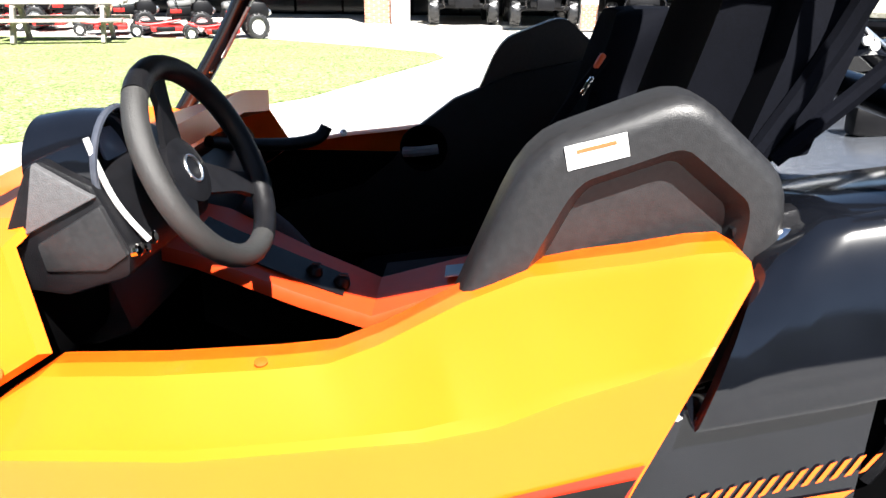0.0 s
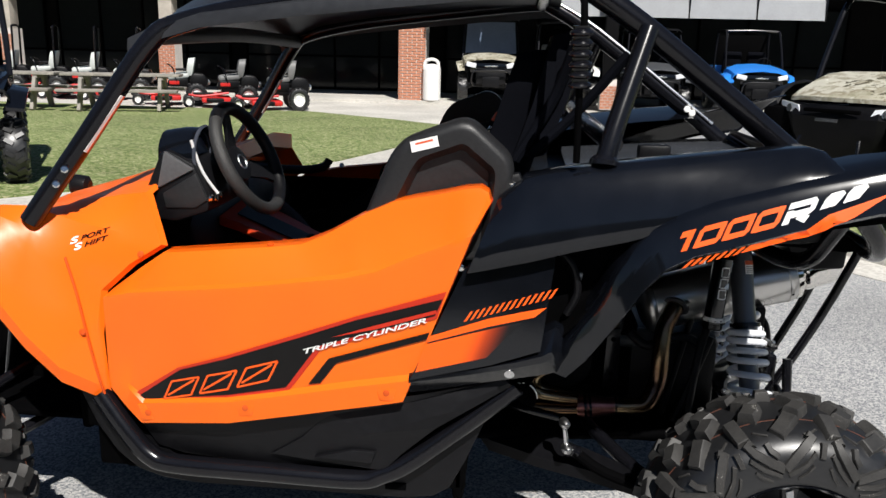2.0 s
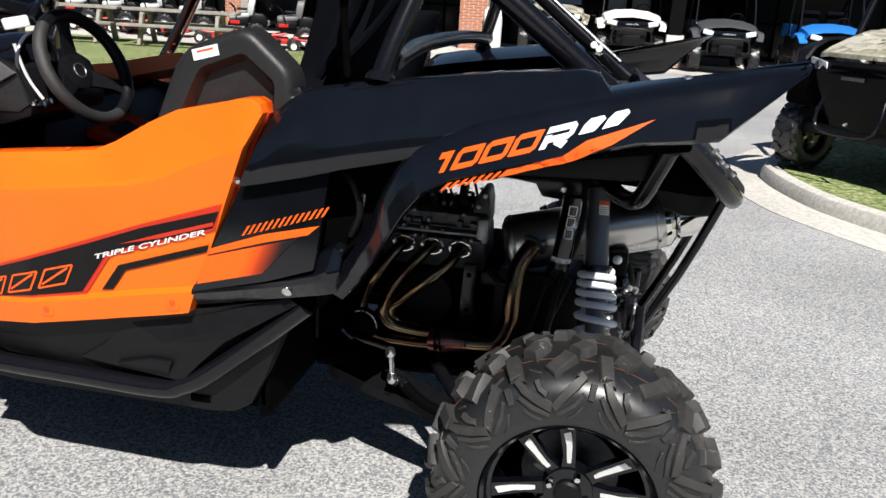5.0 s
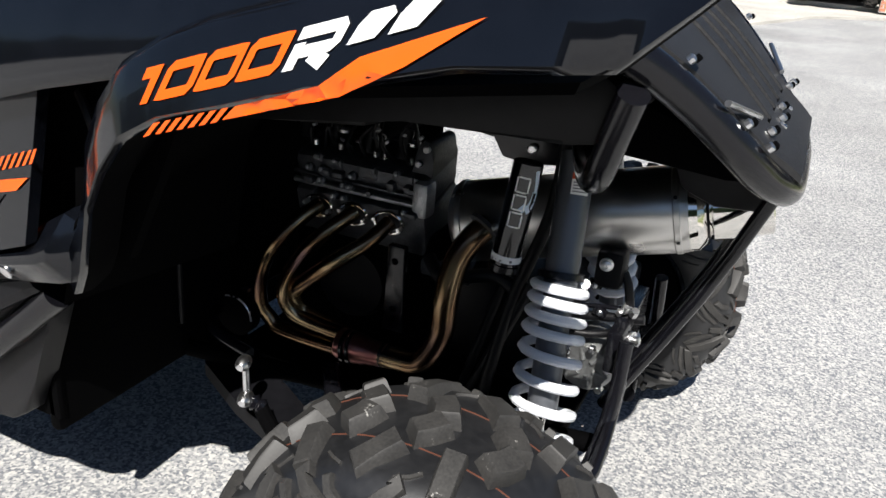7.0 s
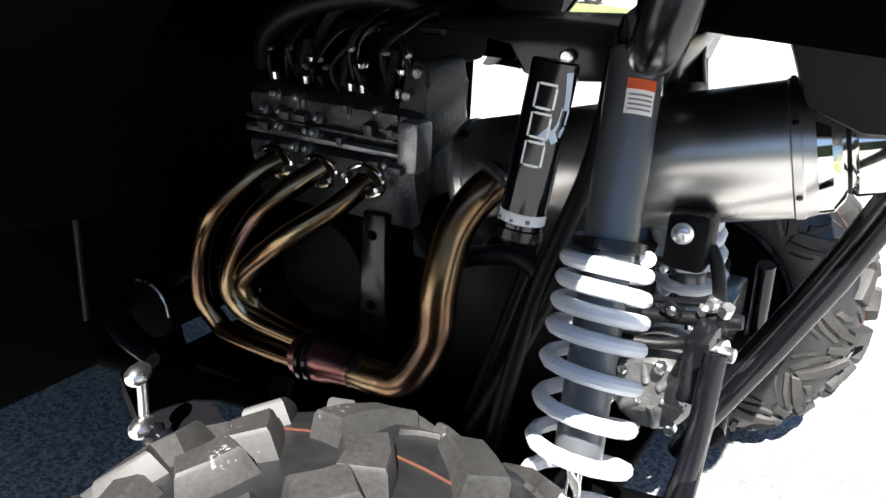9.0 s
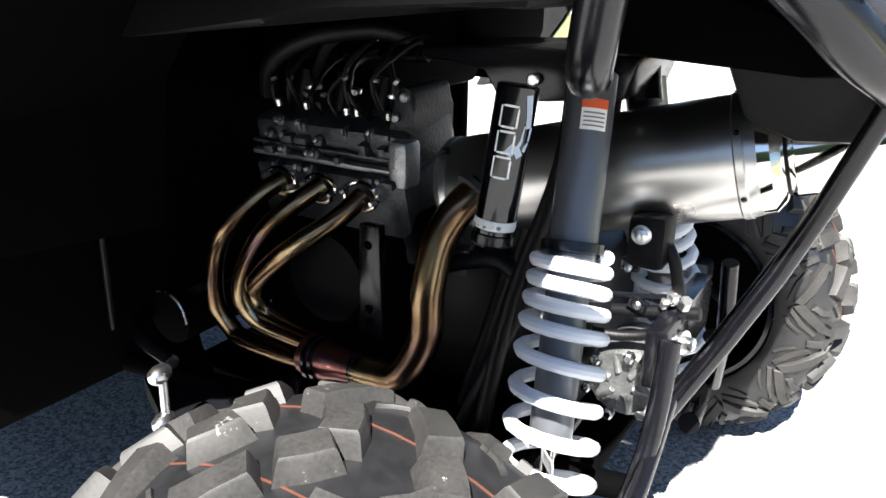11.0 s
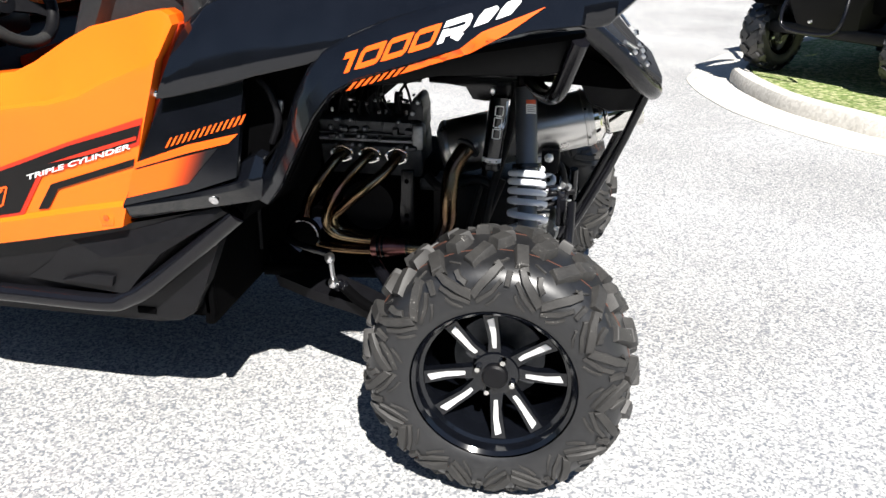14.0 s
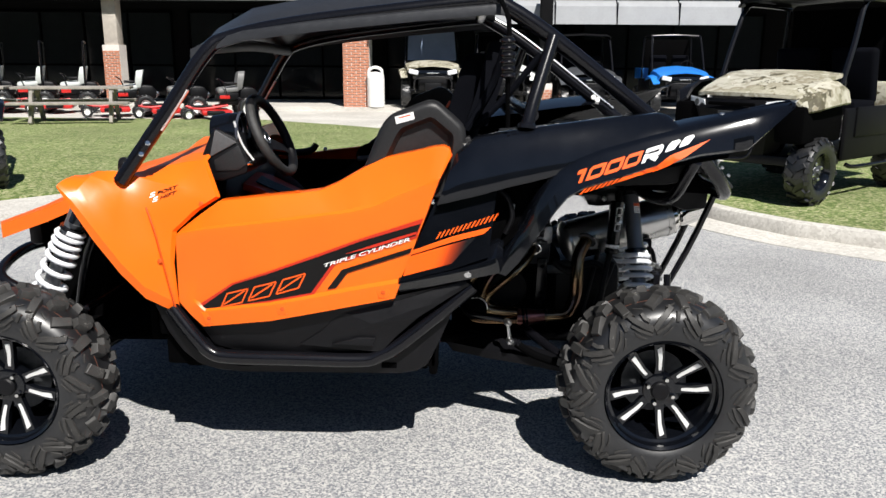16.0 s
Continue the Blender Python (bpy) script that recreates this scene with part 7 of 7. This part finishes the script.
def build_island_utv(m):
    """A tall utility side-by-side facing -y: pale camouflage hood and fenders over a dark nose, roofed cab."""
    ob = thing("utility_vehicle", "camouflage utility side-by-side on the grass island", "off-road vehicle", "parked utility vehicles")
    rows = [[(-0.46, -1.20, 1.00), (-0.34, -1.25, 1.015), (0, -1.27, 1.015), (0.34, -1.25, 1.015), (0.58, -1.18, 1.00)],
            [(-0.47, -1.06, 1.06), (-0.36, -1.08, 1.075), (0, -1.10, 1.08), (0.40, -1.08, 1.075), (0.64, -1.02, 1.08)],
            [(-0.50, -0.75, 1.15), (-0.38, -0.75, 1.165), (0, -0.75, 1.17), (0.42, -0.75, 1.165), (0.66, -0.75, 1.16)],
            [(-0.56, -0.45, 1.20), (-0.42, -0.42, 1.225), (0, -0.40, 1.235), (0.42, -0.42, 1.225), (0.66, -0.45, 1.20)]]
    rows = [[(x, y, z + 0.05) for x, y, z in row] for row in rows]
    part("hood", loft(B(), between(rows, 3), (0, 0, -0.035)), CAMO, ob, "pale camouflage hood", crisp=25)
    part("nose", loft(B(), between([[(-0.60, -1.12, 1.00), (-0.36, -1.24, 1.00), (0, -1.28, 1.00), (0.36, -1.24, 1.00), (0.60, -1.12, 1.00)],
                                    [(-0.64, -1.08, 0.88), (-0.38, -1.29, 0.90), (0, -1.33, 0.90), (0.38, -1.29, 0.90), (0.64, -1.08, 0.88)],
                                    [(-0.52, -1.10, 0.74), (-0.36, -1.26, 0.76), (0, -1.31, 0.77), (0.36, -1.26, 0.76), (0.52, -1.10, 0.74)],
                                    [(-0.36, -1.06, 0.48), (-0.28, -1.14, 0.46), (0, -1.18, 0.45), (0.28, -1.14, 0.46), (0.36, -1.06, 0.48)]], 3), (0, 0.10, 0)), NOSE_BLACK, ob, crisp=28)
    part("grille", box(B(), (0, -1.325, 0.955), (0.50, 0.03, 0.035), 0.01), SHADE_BLACK, ob)
    part("badge_bar", box(B(), (-0.03, -1.338, 0.875), (0.20, 0.012, 0.028), 0.003), CAST_ALLOY, ob)
    part("front_guard", tube(B(), [(-0.26, -1.30, 0.72), (-0.28, -1.36, 0.56), (-0.20, -1.37, 0.44), (0.20, -1.37, 0.44), (0.28, -1.36, 0.56), (0.26, -1.30, 0.72)], 0.016, 10, 3), FRAME_BLACK, ob)
    part("tow_hook", lathe(B(), [(0.012, 0), (0.018, 0.01), (0.012, 0.03)], (0.02, -1.37, 0.52), (0, -1, 0), 10), STEEL, ob)
    for s in (-1, 1):
        drop = 0.0 if s > 0 else 0.05
        lamp = part("headlamp", loft(B(), between([[(s * 0.30, -1.285, 0.905), (s * 0.42, -1.255, 0.925), (s * 0.56, -1.17, 0.965)], [(s * 0.34, -1.275, 0.985), (s * 0.44, -1.23, 1.000), (s * 0.58, -1.15, 1.010)]], 3), (0, 0.03, 0)), LAMP_GLASS, ob, "angular clear headlamp")
        part("lamp_bowl", lathe(B(), [(0.030, 0), (0.036, 0.006), (0.034, 0.010)], (s * 0.43, -1.250, 0.955), (s * 0.4, -1, 0.1), 14), CAST_ALLOY, lamp)
        part("front_fender", loft(B(), between([
            [(s * 0.60, -1.20, 1.00), (s * 0.66, -1.22, 0.96), (s * 0.68, -1.22, 0.90)],
            [(s * 0.62, -1.08, 1.10), (s * 0.76, -1.10, 1.06), (s * 0.79, -1.10, 0.93)],
            [(s * 0.64, -0.90, 1.17), (s * 0.78, -0.90, 1.12), (s * 0.81, -0.90, 0.96)],
            [(s * 0.65, -0.70, 1.19), (s * 0.78, -0.68, 1.14), (s * 0.81, -0.66, 0.98)],
            [(s * 0.66, -0.55, 1.18), (s * 0.77, -0.54, 1.10), (s * 0.80, -0.53, 0.98)]], 3), (-s * 0.02, 0, -0.02)), CAMO if s > 0 else MATTE_BLACK, ob, "pale camouflage front fender" if s > 0 else "dark front fender", crisp=25)
        part("wheel_well", box(B(), (s * 0.56, -0.84, 0.78), (0.30, 0.80, 0.36), 0.04), SHADE_BLACK, ob)
        part("side_panel", box(B(), (s * 0.72, 0.16, 0.66), (0.06, 1.24, 0.52), 0.03), NOSE_BLACK, ob)
        part("door_panel", box(B(), (s * 0.755, 0.20, 0.78), (0.03, 0.95, 0.30), 0.012), NOSE_BLACK, ob)
        part("step_bar", tube(B(), [(s * 0.74, -0.36, 0.36), (s * 0.78, -0.20, 0.33), (s * 0.78, 0.75, 0.33)], 0.022, 10, 3), FRAME_BLACK, ob)
        part("cab_pillar", tube(B(), [(s * 0.66, -0.47, 1.15), (s * 0.66, -0.30, 1.55), (s * 0.64, -0.12, 1.93), (s * 0.64, 0.15, 1.98), (s * 0.64, 0.85, 1.97)], 0.028, 10, 4), FRAME_BLACK, ob)
        part("cab_post", tube(B(), [(s * 0.66, 0.82, 0.80), (s * 0.66, 0.84, 1.4), (s * 0.64, 0.85, 1.97)], 0.028, 10, 3), FRAME_BLACK, ob)
        for y in (-0.92, 1.02):
            simple_wheel(ob, (s * 0.665, y, 0.330), 0.330, 0.25, (1, 0, 0), 28, GLOSS_BLACK, CAST_ALLOY)
        part("suspension_arm", tube(B(), [(s * 0.2, -0.94, 0.46), (s * 0.56, -0.92, 0.34)], 0.024, 8, 2), FRAME_BLACK, ob)
        part("seat_back", box(B(), (s * 0.32, 0.56, 1.22), (0.48, 0.12, 0.60), 0.05, pose(0, 0, 0, 8, 0, 0), 3), FABRIC, ob)
    part("seat_base", box(B(), (0, 0.28, 0.90), (1.20, 0.50, 0.14), 0.04), FABRIC, ob)
    part("floor", box(B(), (0, 0.0, 0.42), (1.30, 2.3, 0.10), 0.02), MATTE_BLACK, ob)
    part("dash", box(B(), (0, -0.36, 1.16), (1.26, 0.24, 0.20), 0.06), MATTE_BLACK, ob)
    part("steering_wheel", tube(B(), [(-0.32 + 0.16 * math.cos(a), -0.08 - 0.10 * math.sin(a), 1.17 + 0.09 * math.sin(a)) for a in (2 * math.pi * i / 18 for i in range(18))], 0.016, 8, 1, closed=True), MATTE_BLACK, ob)
    part("cargo_bed", box(B(), (0, 1.22, 1.00), (1.38, 0.85, 0.32), 0.03), CAMO, ob)
    part("rear_screen", box(B(), (0, 0.90, 1.50), (1.22, 0.02, 0.90), 0.005), SHADE_BLACK, ob)
    part("roof", loft(B(), between([[(-0.68, -0.22, 1.97), (-0.60, -0.24, 2.02), (0, -0.26, 2.05), (0.60, -0.24, 2.02), (0.68, -0.22, 1.97)], [(-0.72, 0.3, 2.02), (-0.62, 0.3, 2.07), (0, 0.3, 2.10), (0.62, 0.3, 2.07), (0.72, 0.3, 2.02)], [(-0.68, 0.92, 1.99), (-0.60, 0.94, 2.04), (0, 0.96, 2.07), (0.60, 0.94, 2.04), (0.68, 0.92, 1.99)]], 3), (0, 0, -0.03)), NOSE_BLACK, ob)
    ob.matrix_basis = m
    return ob


def build_work_utv(name, label, m, body, roof=True, screen=True, seats=None, trim=GLOSS_BLACK):
    """A utility side-by-side facing -y: hood, grille, lamps, cab frame, roof, bed and four wheels."""
    ob = thing(name, label, "off-road vehicle", "parked utility vehicles")
    hood_rows = [[(-0.66, -1.20, 0.86), (-0.62, -1.22, 0.95), (-0.35, -1.27, 1.02), (0, -1.29, 1.05), (0.35, -1.27, 1.02), (0.62, -1.22, 0.95), (0.66, -1.20, 0.86)],
                 [(-0.70, -0.85, 0.92), (-0.66, -0.85, 1.04), (-0.38, -0.85, 1.11), (0, -0.85, 1.13), (0.38, -0.85, 1.11), (0.66, -0.85, 1.04), (0.70, -0.85, 0.92)],
                 [(-0.72, -0.45, 0.92), (-0.68, -0.45, 1.08), (-0.40, -0.40, 1.17), (0, -0.38, 1.20), (0.40, -0.40, 1.17), (0.68, -0.45, 1.08), (0.72, -0.45, 0.92)]]
    part("hood", loft(B(), between(hood_rows, 3), (0, 0, -0.03)), body, ob, crisp=25)
    part("grille", box(B(), (0, -1.22, 0.82), (1.00, 0.12, 0.22), 0.03), trim, ob)
    part("grille_bar", box(B(), (0, -1.29, 0.86), (0.30, 0.012, 0.03), 0.003), STEEL, ob)
    part("nose", box(B(), (0, -1.12, 0.60), (0.72, 0.30, 0.34), 0.05), MATTE_BLACK, ob)
    part("bumper", tube(B(), [(-0.42, -1.22, 0.42), (-0.46, -1.36, 0.52), (-0.40, -1.40, 0.74), (0, -1.41, 0.77), (0.40, -1.40, 0.74), (0.46, -1.36, 0.52), (0.42, -1.22, 0.42)], 0.022, 10, 4), FRAME_BLACK, ob)
    part("skid", box(B(), (0, -1.30, 0.50), (0.40, 0.04, 0.24), 0.01), MATTE_BLACK, ob)
    for s in (-1, 1):
        part("headlamp", box(B(), (s * 0.47, -1.275, 0.885), (0.24, 0.07, 0.11), 0.02, pose(0, 0, 0, 0, s * -12, s * 12)), LAMP_GLASS, ob)
        part("front_fender", loft(B(), between([[(s * 0.62, -1.22, 0.78), (s * 0.78, -1.18, 0.76)], [(s * 0.66, -1.05, 0.93), (s * 0.82, -1.02, 0.90)], [(s * 0.70, -0.75, 0.98), (s * 0.84, -0.72, 0.94)], [(s * 0.70, -0.50, 0.90), (s * 0.84, -0.48, 0.84)]], 3), (0, 0, -0.03)), body, ob)
        part("side_panel", box(B(), (s * 0.72, 0.15, 0.62), (0.06, 1.15, 0.50), 0.03), MATTE_BLACK, ob)
        part("cab_pillar", tube(B(), [(s * 0.68, -0.52, 1.05), (s * 0.66, -0.30, 1.55), (s * 0.63, -0.12, 1.93), (s * 0.63, 0.15, 1.98), (s * 0.63, 0.75, 1.97)], 0.027, 10, 4), FRAME_BLACK, ob)
        part("cab_post", tube(B(), [(s * 0.66, 0.72, 0.80), (s * 0.66, 0.74, 1.4), (s * 0.63, 0.75, 1.97)], 0.027, 10, 3), FRAME_BLACK, ob)
        for y in (-0.88, 1.02):
            simple_wheel(ob, (s * 0.66, y, 0.325), 0.325, 0.24, (1, 0, 0))
        part("suspension_arm", tube(B(), [(s * 0.2, -0.90, 0.45), (s * 0.58, -0.88, 0.33)], 0.025, 8, 2), FRAME_BLACK, ob)
        part("seat_back", box(B(), (s * 0.30, 0.50, 1.20), (0.46, 0.12, 0.56), 0.05, pose(0, 0, 0, 8, 0, 0)), seats or FABRIC, ob)
    part("seat_base", box(B(), (0, 0.25, 0.86), (1.15, 0.48, 0.14), 0.04), seats or FABRIC, ob)
    part("floor", box(B(), (0, 0.0, 0.42), (1.30, 2.3, 0.10), 0.02), MATTE_BLACK, ob)
    part("dash", box(B(), (0, -0.36, 1.02), (1.28, 0.22, 0.22), 0.05), MATTE_BLACK, ob)
    part("steering_wheel", tube(B(), [(0.30 + 0.17 * math.cos(a), -0.16 - 0.08 * math.sin(a), 1.18 + 0.15 * math.sin(a)) for a in (2 * math.pi * i / 18 for i in range(18))], 0.015, 8, 1, closed=True), MATTE_BLACK, ob)
    bed = part("cargo_bed", box(B(), (0, 1.15, 0.98), (1.36, 0.85, 0.30), 0.03), body, ob)
    part("rear_screen", box(B(), (0, 0.78, 1.45), (1.20, 0.02, 0.90), 0.005), SHADE_BLACK, ob)
    if roof:
        part("roof", loft(B(), between([[(-0.66, -0.22, 1.95), (-0.60, -0.24, 2.00), (0, -0.26, 2.03), (0.60, -0.24, 2.00), (0.66, -0.22, 1.95)], [(-0.70, 0.3, 2.00), (-0.62, 0.3, 2.05), (0, 0.3, 2.08), (0.62, 0.3, 2.05), (0.70, 0.3, 2.00)], [(-0.66, 0.82, 1.97), (-0.60, 0.84, 2.02), (0, 0.86, 2.05), (0.60, 0.84, 2.02), (0.66, 0.82, 1.97)]], 3), (0, 0, -0.03)), SHOCK_GREY if screen else MATTE_BLACK, ob)
    else:
        part("top_tube", tube(B(), [(-0.63, -0.05, 1.97), (0, -0.07, 1.99), (0.63, -0.05, 1.97)], 0.025, 8, 3), FRAME_BLACK, ob)
    if screen:
        part("windscreen", loft(B(), [[(-0.62, -0.48, 1.16), (0.62, -0.48, 1.16)], [(-0.58, -0.17, 1.90), (0.58, -0.17, 1.90)]], (0, 0.012, 0)), WINDSCREEN, ob)
    ob.matrix_basis = m
    return ob


build_work_utv("utility_vehicle", "camouflage utility side-by-side with roof and windscreen on the porch", pose(-1.58, 20.5, 0.15, 0, 0, 4) @ Matrix.Scale(1.14, 4), CAMO)
build_work_utv("utility_vehicle", "white sport side-by-side parked on the porch", pose(0.46, 20.0, 0.15, 0, 0, 3) @ Matrix.Scale(1.08, 4), WHITE_PLASTIC, screen=False, seats=SEAT_GREY)
build_work_utv("utility_vehicle", "dark grey utility side-by-side with a roof", pose(2.75, 19.3, 0.10, 0, 0, 2) @ Matrix.Scale(1.04, 4), SHOCK_GREY, screen=False)
build_work_utv("utility_vehicle", "blue utility side-by-side with open cab", pose(5.00, 18.35, 0.18, 0, 0, 0) @ Matrix.Scale(1.0, 4), BLUE_PAINT, roof=False, screen=False)
build_island_utv(pose(2.97, 5.41, 0.125, 0, 0, -49.5))
build_work_utv("utility_vehicle", "black utility side-by-side standing on the lawn", pose(-6.80, 5.40, 0.09, 0, 0, 33), GLOSS_BLACK, roof=True, screen=False)


def build_mower(m, label, seat_mat, bar):
    """A zero-turn mower facing -x with red deck and high-backed seat."""
    ob = thing("lawn_mower", label, "lawn mower", "row of mowers")
    part("deck", box(B(), (-0.22, 0, 0.19), (0.80, 1.15, 0.13), 0.05), MOWER_RED, ob)
    part("deck_chute", box(B(), (-0.28, -0.70, 0.20), (0.45, 0.25, 0.10), 0.03), MATTE_BLACK, ob)
    part("body", box(B(), (0.22, 0, 0.46), (0.60, 0.62, 0.20), 0.05), MATTE_BLACK, ob)
    part("seat_mount", prism(B(), [(-0.20, 0.46), (-0.12, 0.64), (0.40, 0.66), (0.36, 0.48)], -0.34, 0.34, bevel=0.02), MATTE_BLACK, ob)
    for s in (-1, 1):
        part("red_panel", box(B(), (0.02, s * 0.343, 0.56), (0.26, 0.012, 0.085), 0.004), MOWER_RED, ob)
    part("engine_cover", prism(B(), [(0.42, 0.44), (0.44, 0.70), (0.56, 0.80), (0.82, 0.78), (0.94, 0.62), (0.90, 0.44)], -0.31, 0.31, bevel=0.05), MATTE_BLACK, ob)
    part("muffler", lathe(B(), [(0.03, 0), (0.07, 0.01), (0.07, 0.30), (0.03, 0.31)], (0.93, -0.16, 0.56), (0, 1, 0), 14), STEEL, ob)
    part("front_frame", tube(B(), [(0.1, -0.30, 0.36), (-0.6, -0.34, 0.28), (-0.95, -0.36, 0.32)], 0.028, 8, 3), MOWER_RED, ob)
    part("front_frame", tube(B(), [(0.1, 0.30, 0.36), (-0.6, 0.34, 0.28), (-0.95, 0.36, 0.32)], 0.028, 8, 3), MOWER_RED, ob)
    part("foot_plate", box(B(), (-0.55, 0, 0.33), (0.55, 0.55, 0.03), 0.01), MATTE_BLACK, ob)
    for s in (-1, 1):
        simple_wheel(ob, (0.60, s * 0.50, 0.28), 0.28, 0.24, (0, 1, 0), 18, WHITE_PLASTIC, WHITE_PLASTIC, 0.55)
        simple_wheel(ob, (-0.95, s * 0.42, 0.15), 0.15, 0.13, (0, 1, 0), 14, WHITE_PLASTIC, WHITE_PLASTIC, 0.40)
        part("control_lever", tube(B(), [(0.08, s * 0.36, 0.60), (0.0, s * 0.36, 0.90), (-0.12, s * 0.24, 1.00), (-0.14, s * 0.06, 1.00)], 0.014, 8, 4), FRAME_BLACK, ob)
        part("armrest", box(B(), (0.22, s * 0.29, 0.88), (0.30, 0.06, 0.05), 0.02), MATTE_BLACK, ob)
    part("seat", box(B(), (0.14, 0, 0.72), (0.58, 0.52, 0.17), 0.07, pose(0, 0, 0, 0, -6, 0), 3), seat_mat, ob)
    part("seat_back", loft(B(), between([[(0.36 + 0.22 * (z - 0.72) - 0.03 * (abs(y) > 0.8), y * w, z) for y in (-1, -0.85, -0.5, 0, 0.5, 0.85, 1)] for z, w in ((0.72, 0.22), (0.80, 0.245), (0.95, 0.25), (1.05, 0.235), (1.12, 0.20), (1.16, 0.13))], 2), (0.17, 0, 0.02)), seat_mat, ob, crisp=60)
    if bar:
        part("roll_bar", tube(B(), [(0.55, -0.40, 0.55), (0.58, -0.40, 1.60), (0.58, -0.32, 1.78), (0.58, 0.32, 1.78), (0.58, 0.40, 1.60), (0.55, 0.40, 0.55)], 0.030, 10, 4), FRAME_BLACK, ob)
    ob.matrix_basis = m
    return ob


for i, (x, y) in enumerate(((-6.45, 15.75), (-7.85, 16.3), (-9.25, 16.6))):
    build_mower(pose(x, y, 0.05, 0, 0, 24) @ Matrix.Diagonal((0.88, 0.92, 0.97, 1)), "red and black zero-turn mower with a grey seat" if i < 2 else "red and black zero-turn mower with a pale seat", SEAT_GREY if i < 2 else SEAT_PALE, False)
for i, (x, y) in enumerate(((-11.2, 17.7), (-12.4, 17.8), (-13.6, 17.9), (-14.8, 18.0))):
    build_mower(pose(x, y, 0.05, 0, 0, 20) @ Matrix.Diagonal((0.90, 0.95, 1.03, 1)), "red zero-turn mower with a pale seat and roll bar", SEAT_PALE, True)


def build_picnic_table(m):
    ob = thing("picnic_table", "weathered grey wooden picnic table on the lawn", "picnic table", "picnic tables")
    for i in range(5):
        part("tabletop_board", box(B(), (0, -0.30 + i * 0.15, 0.75), (2.40, 0.145, 0.055), 0.005), GREY_WOOD, ob)
    for s in (-1, 1):
        for k in (0, 1):
            part("bench_board", box(B(), (0, s * (0.62 + k * 0.14), 0.44), (2.40, 0.145, 0.055), 0.005), GREY_WOOD, ob)
    for x in (-0.80, 0.80):
        for s in (-1, 1):
            part("leg", box(B(), (x, s * 0.42, 0.37), (0.07, 0.19, 0.86), 0.005, pose(0, 0, 0, s * 28, 0, 0)), GREY_WOOD, ob)
        part("seat_bearer", box(B(), (x + 0.045, 0, 0.40), (0.04, 1.45, 0.10), 0.005), GREY_WOOD, ob)
        part("top_bearer", box(B(), (x + 0.045, 0, 0.70), (0.04, 0.70, 0.09), 0.005), GREY_WOOD, ob)
    ob.matrix_basis = m
    return ob


table = build_picnic_table(pose(-9.25, 14.1, 0.09, 0, 0, 16))
copy_thing(table, pose(-11.75, 13.6, 0.09, 0, 0, 14))

for col, (x, y, w, b) in zip(column_things, COLUMNS):
    lay_bricks(col, x, y, w, b)
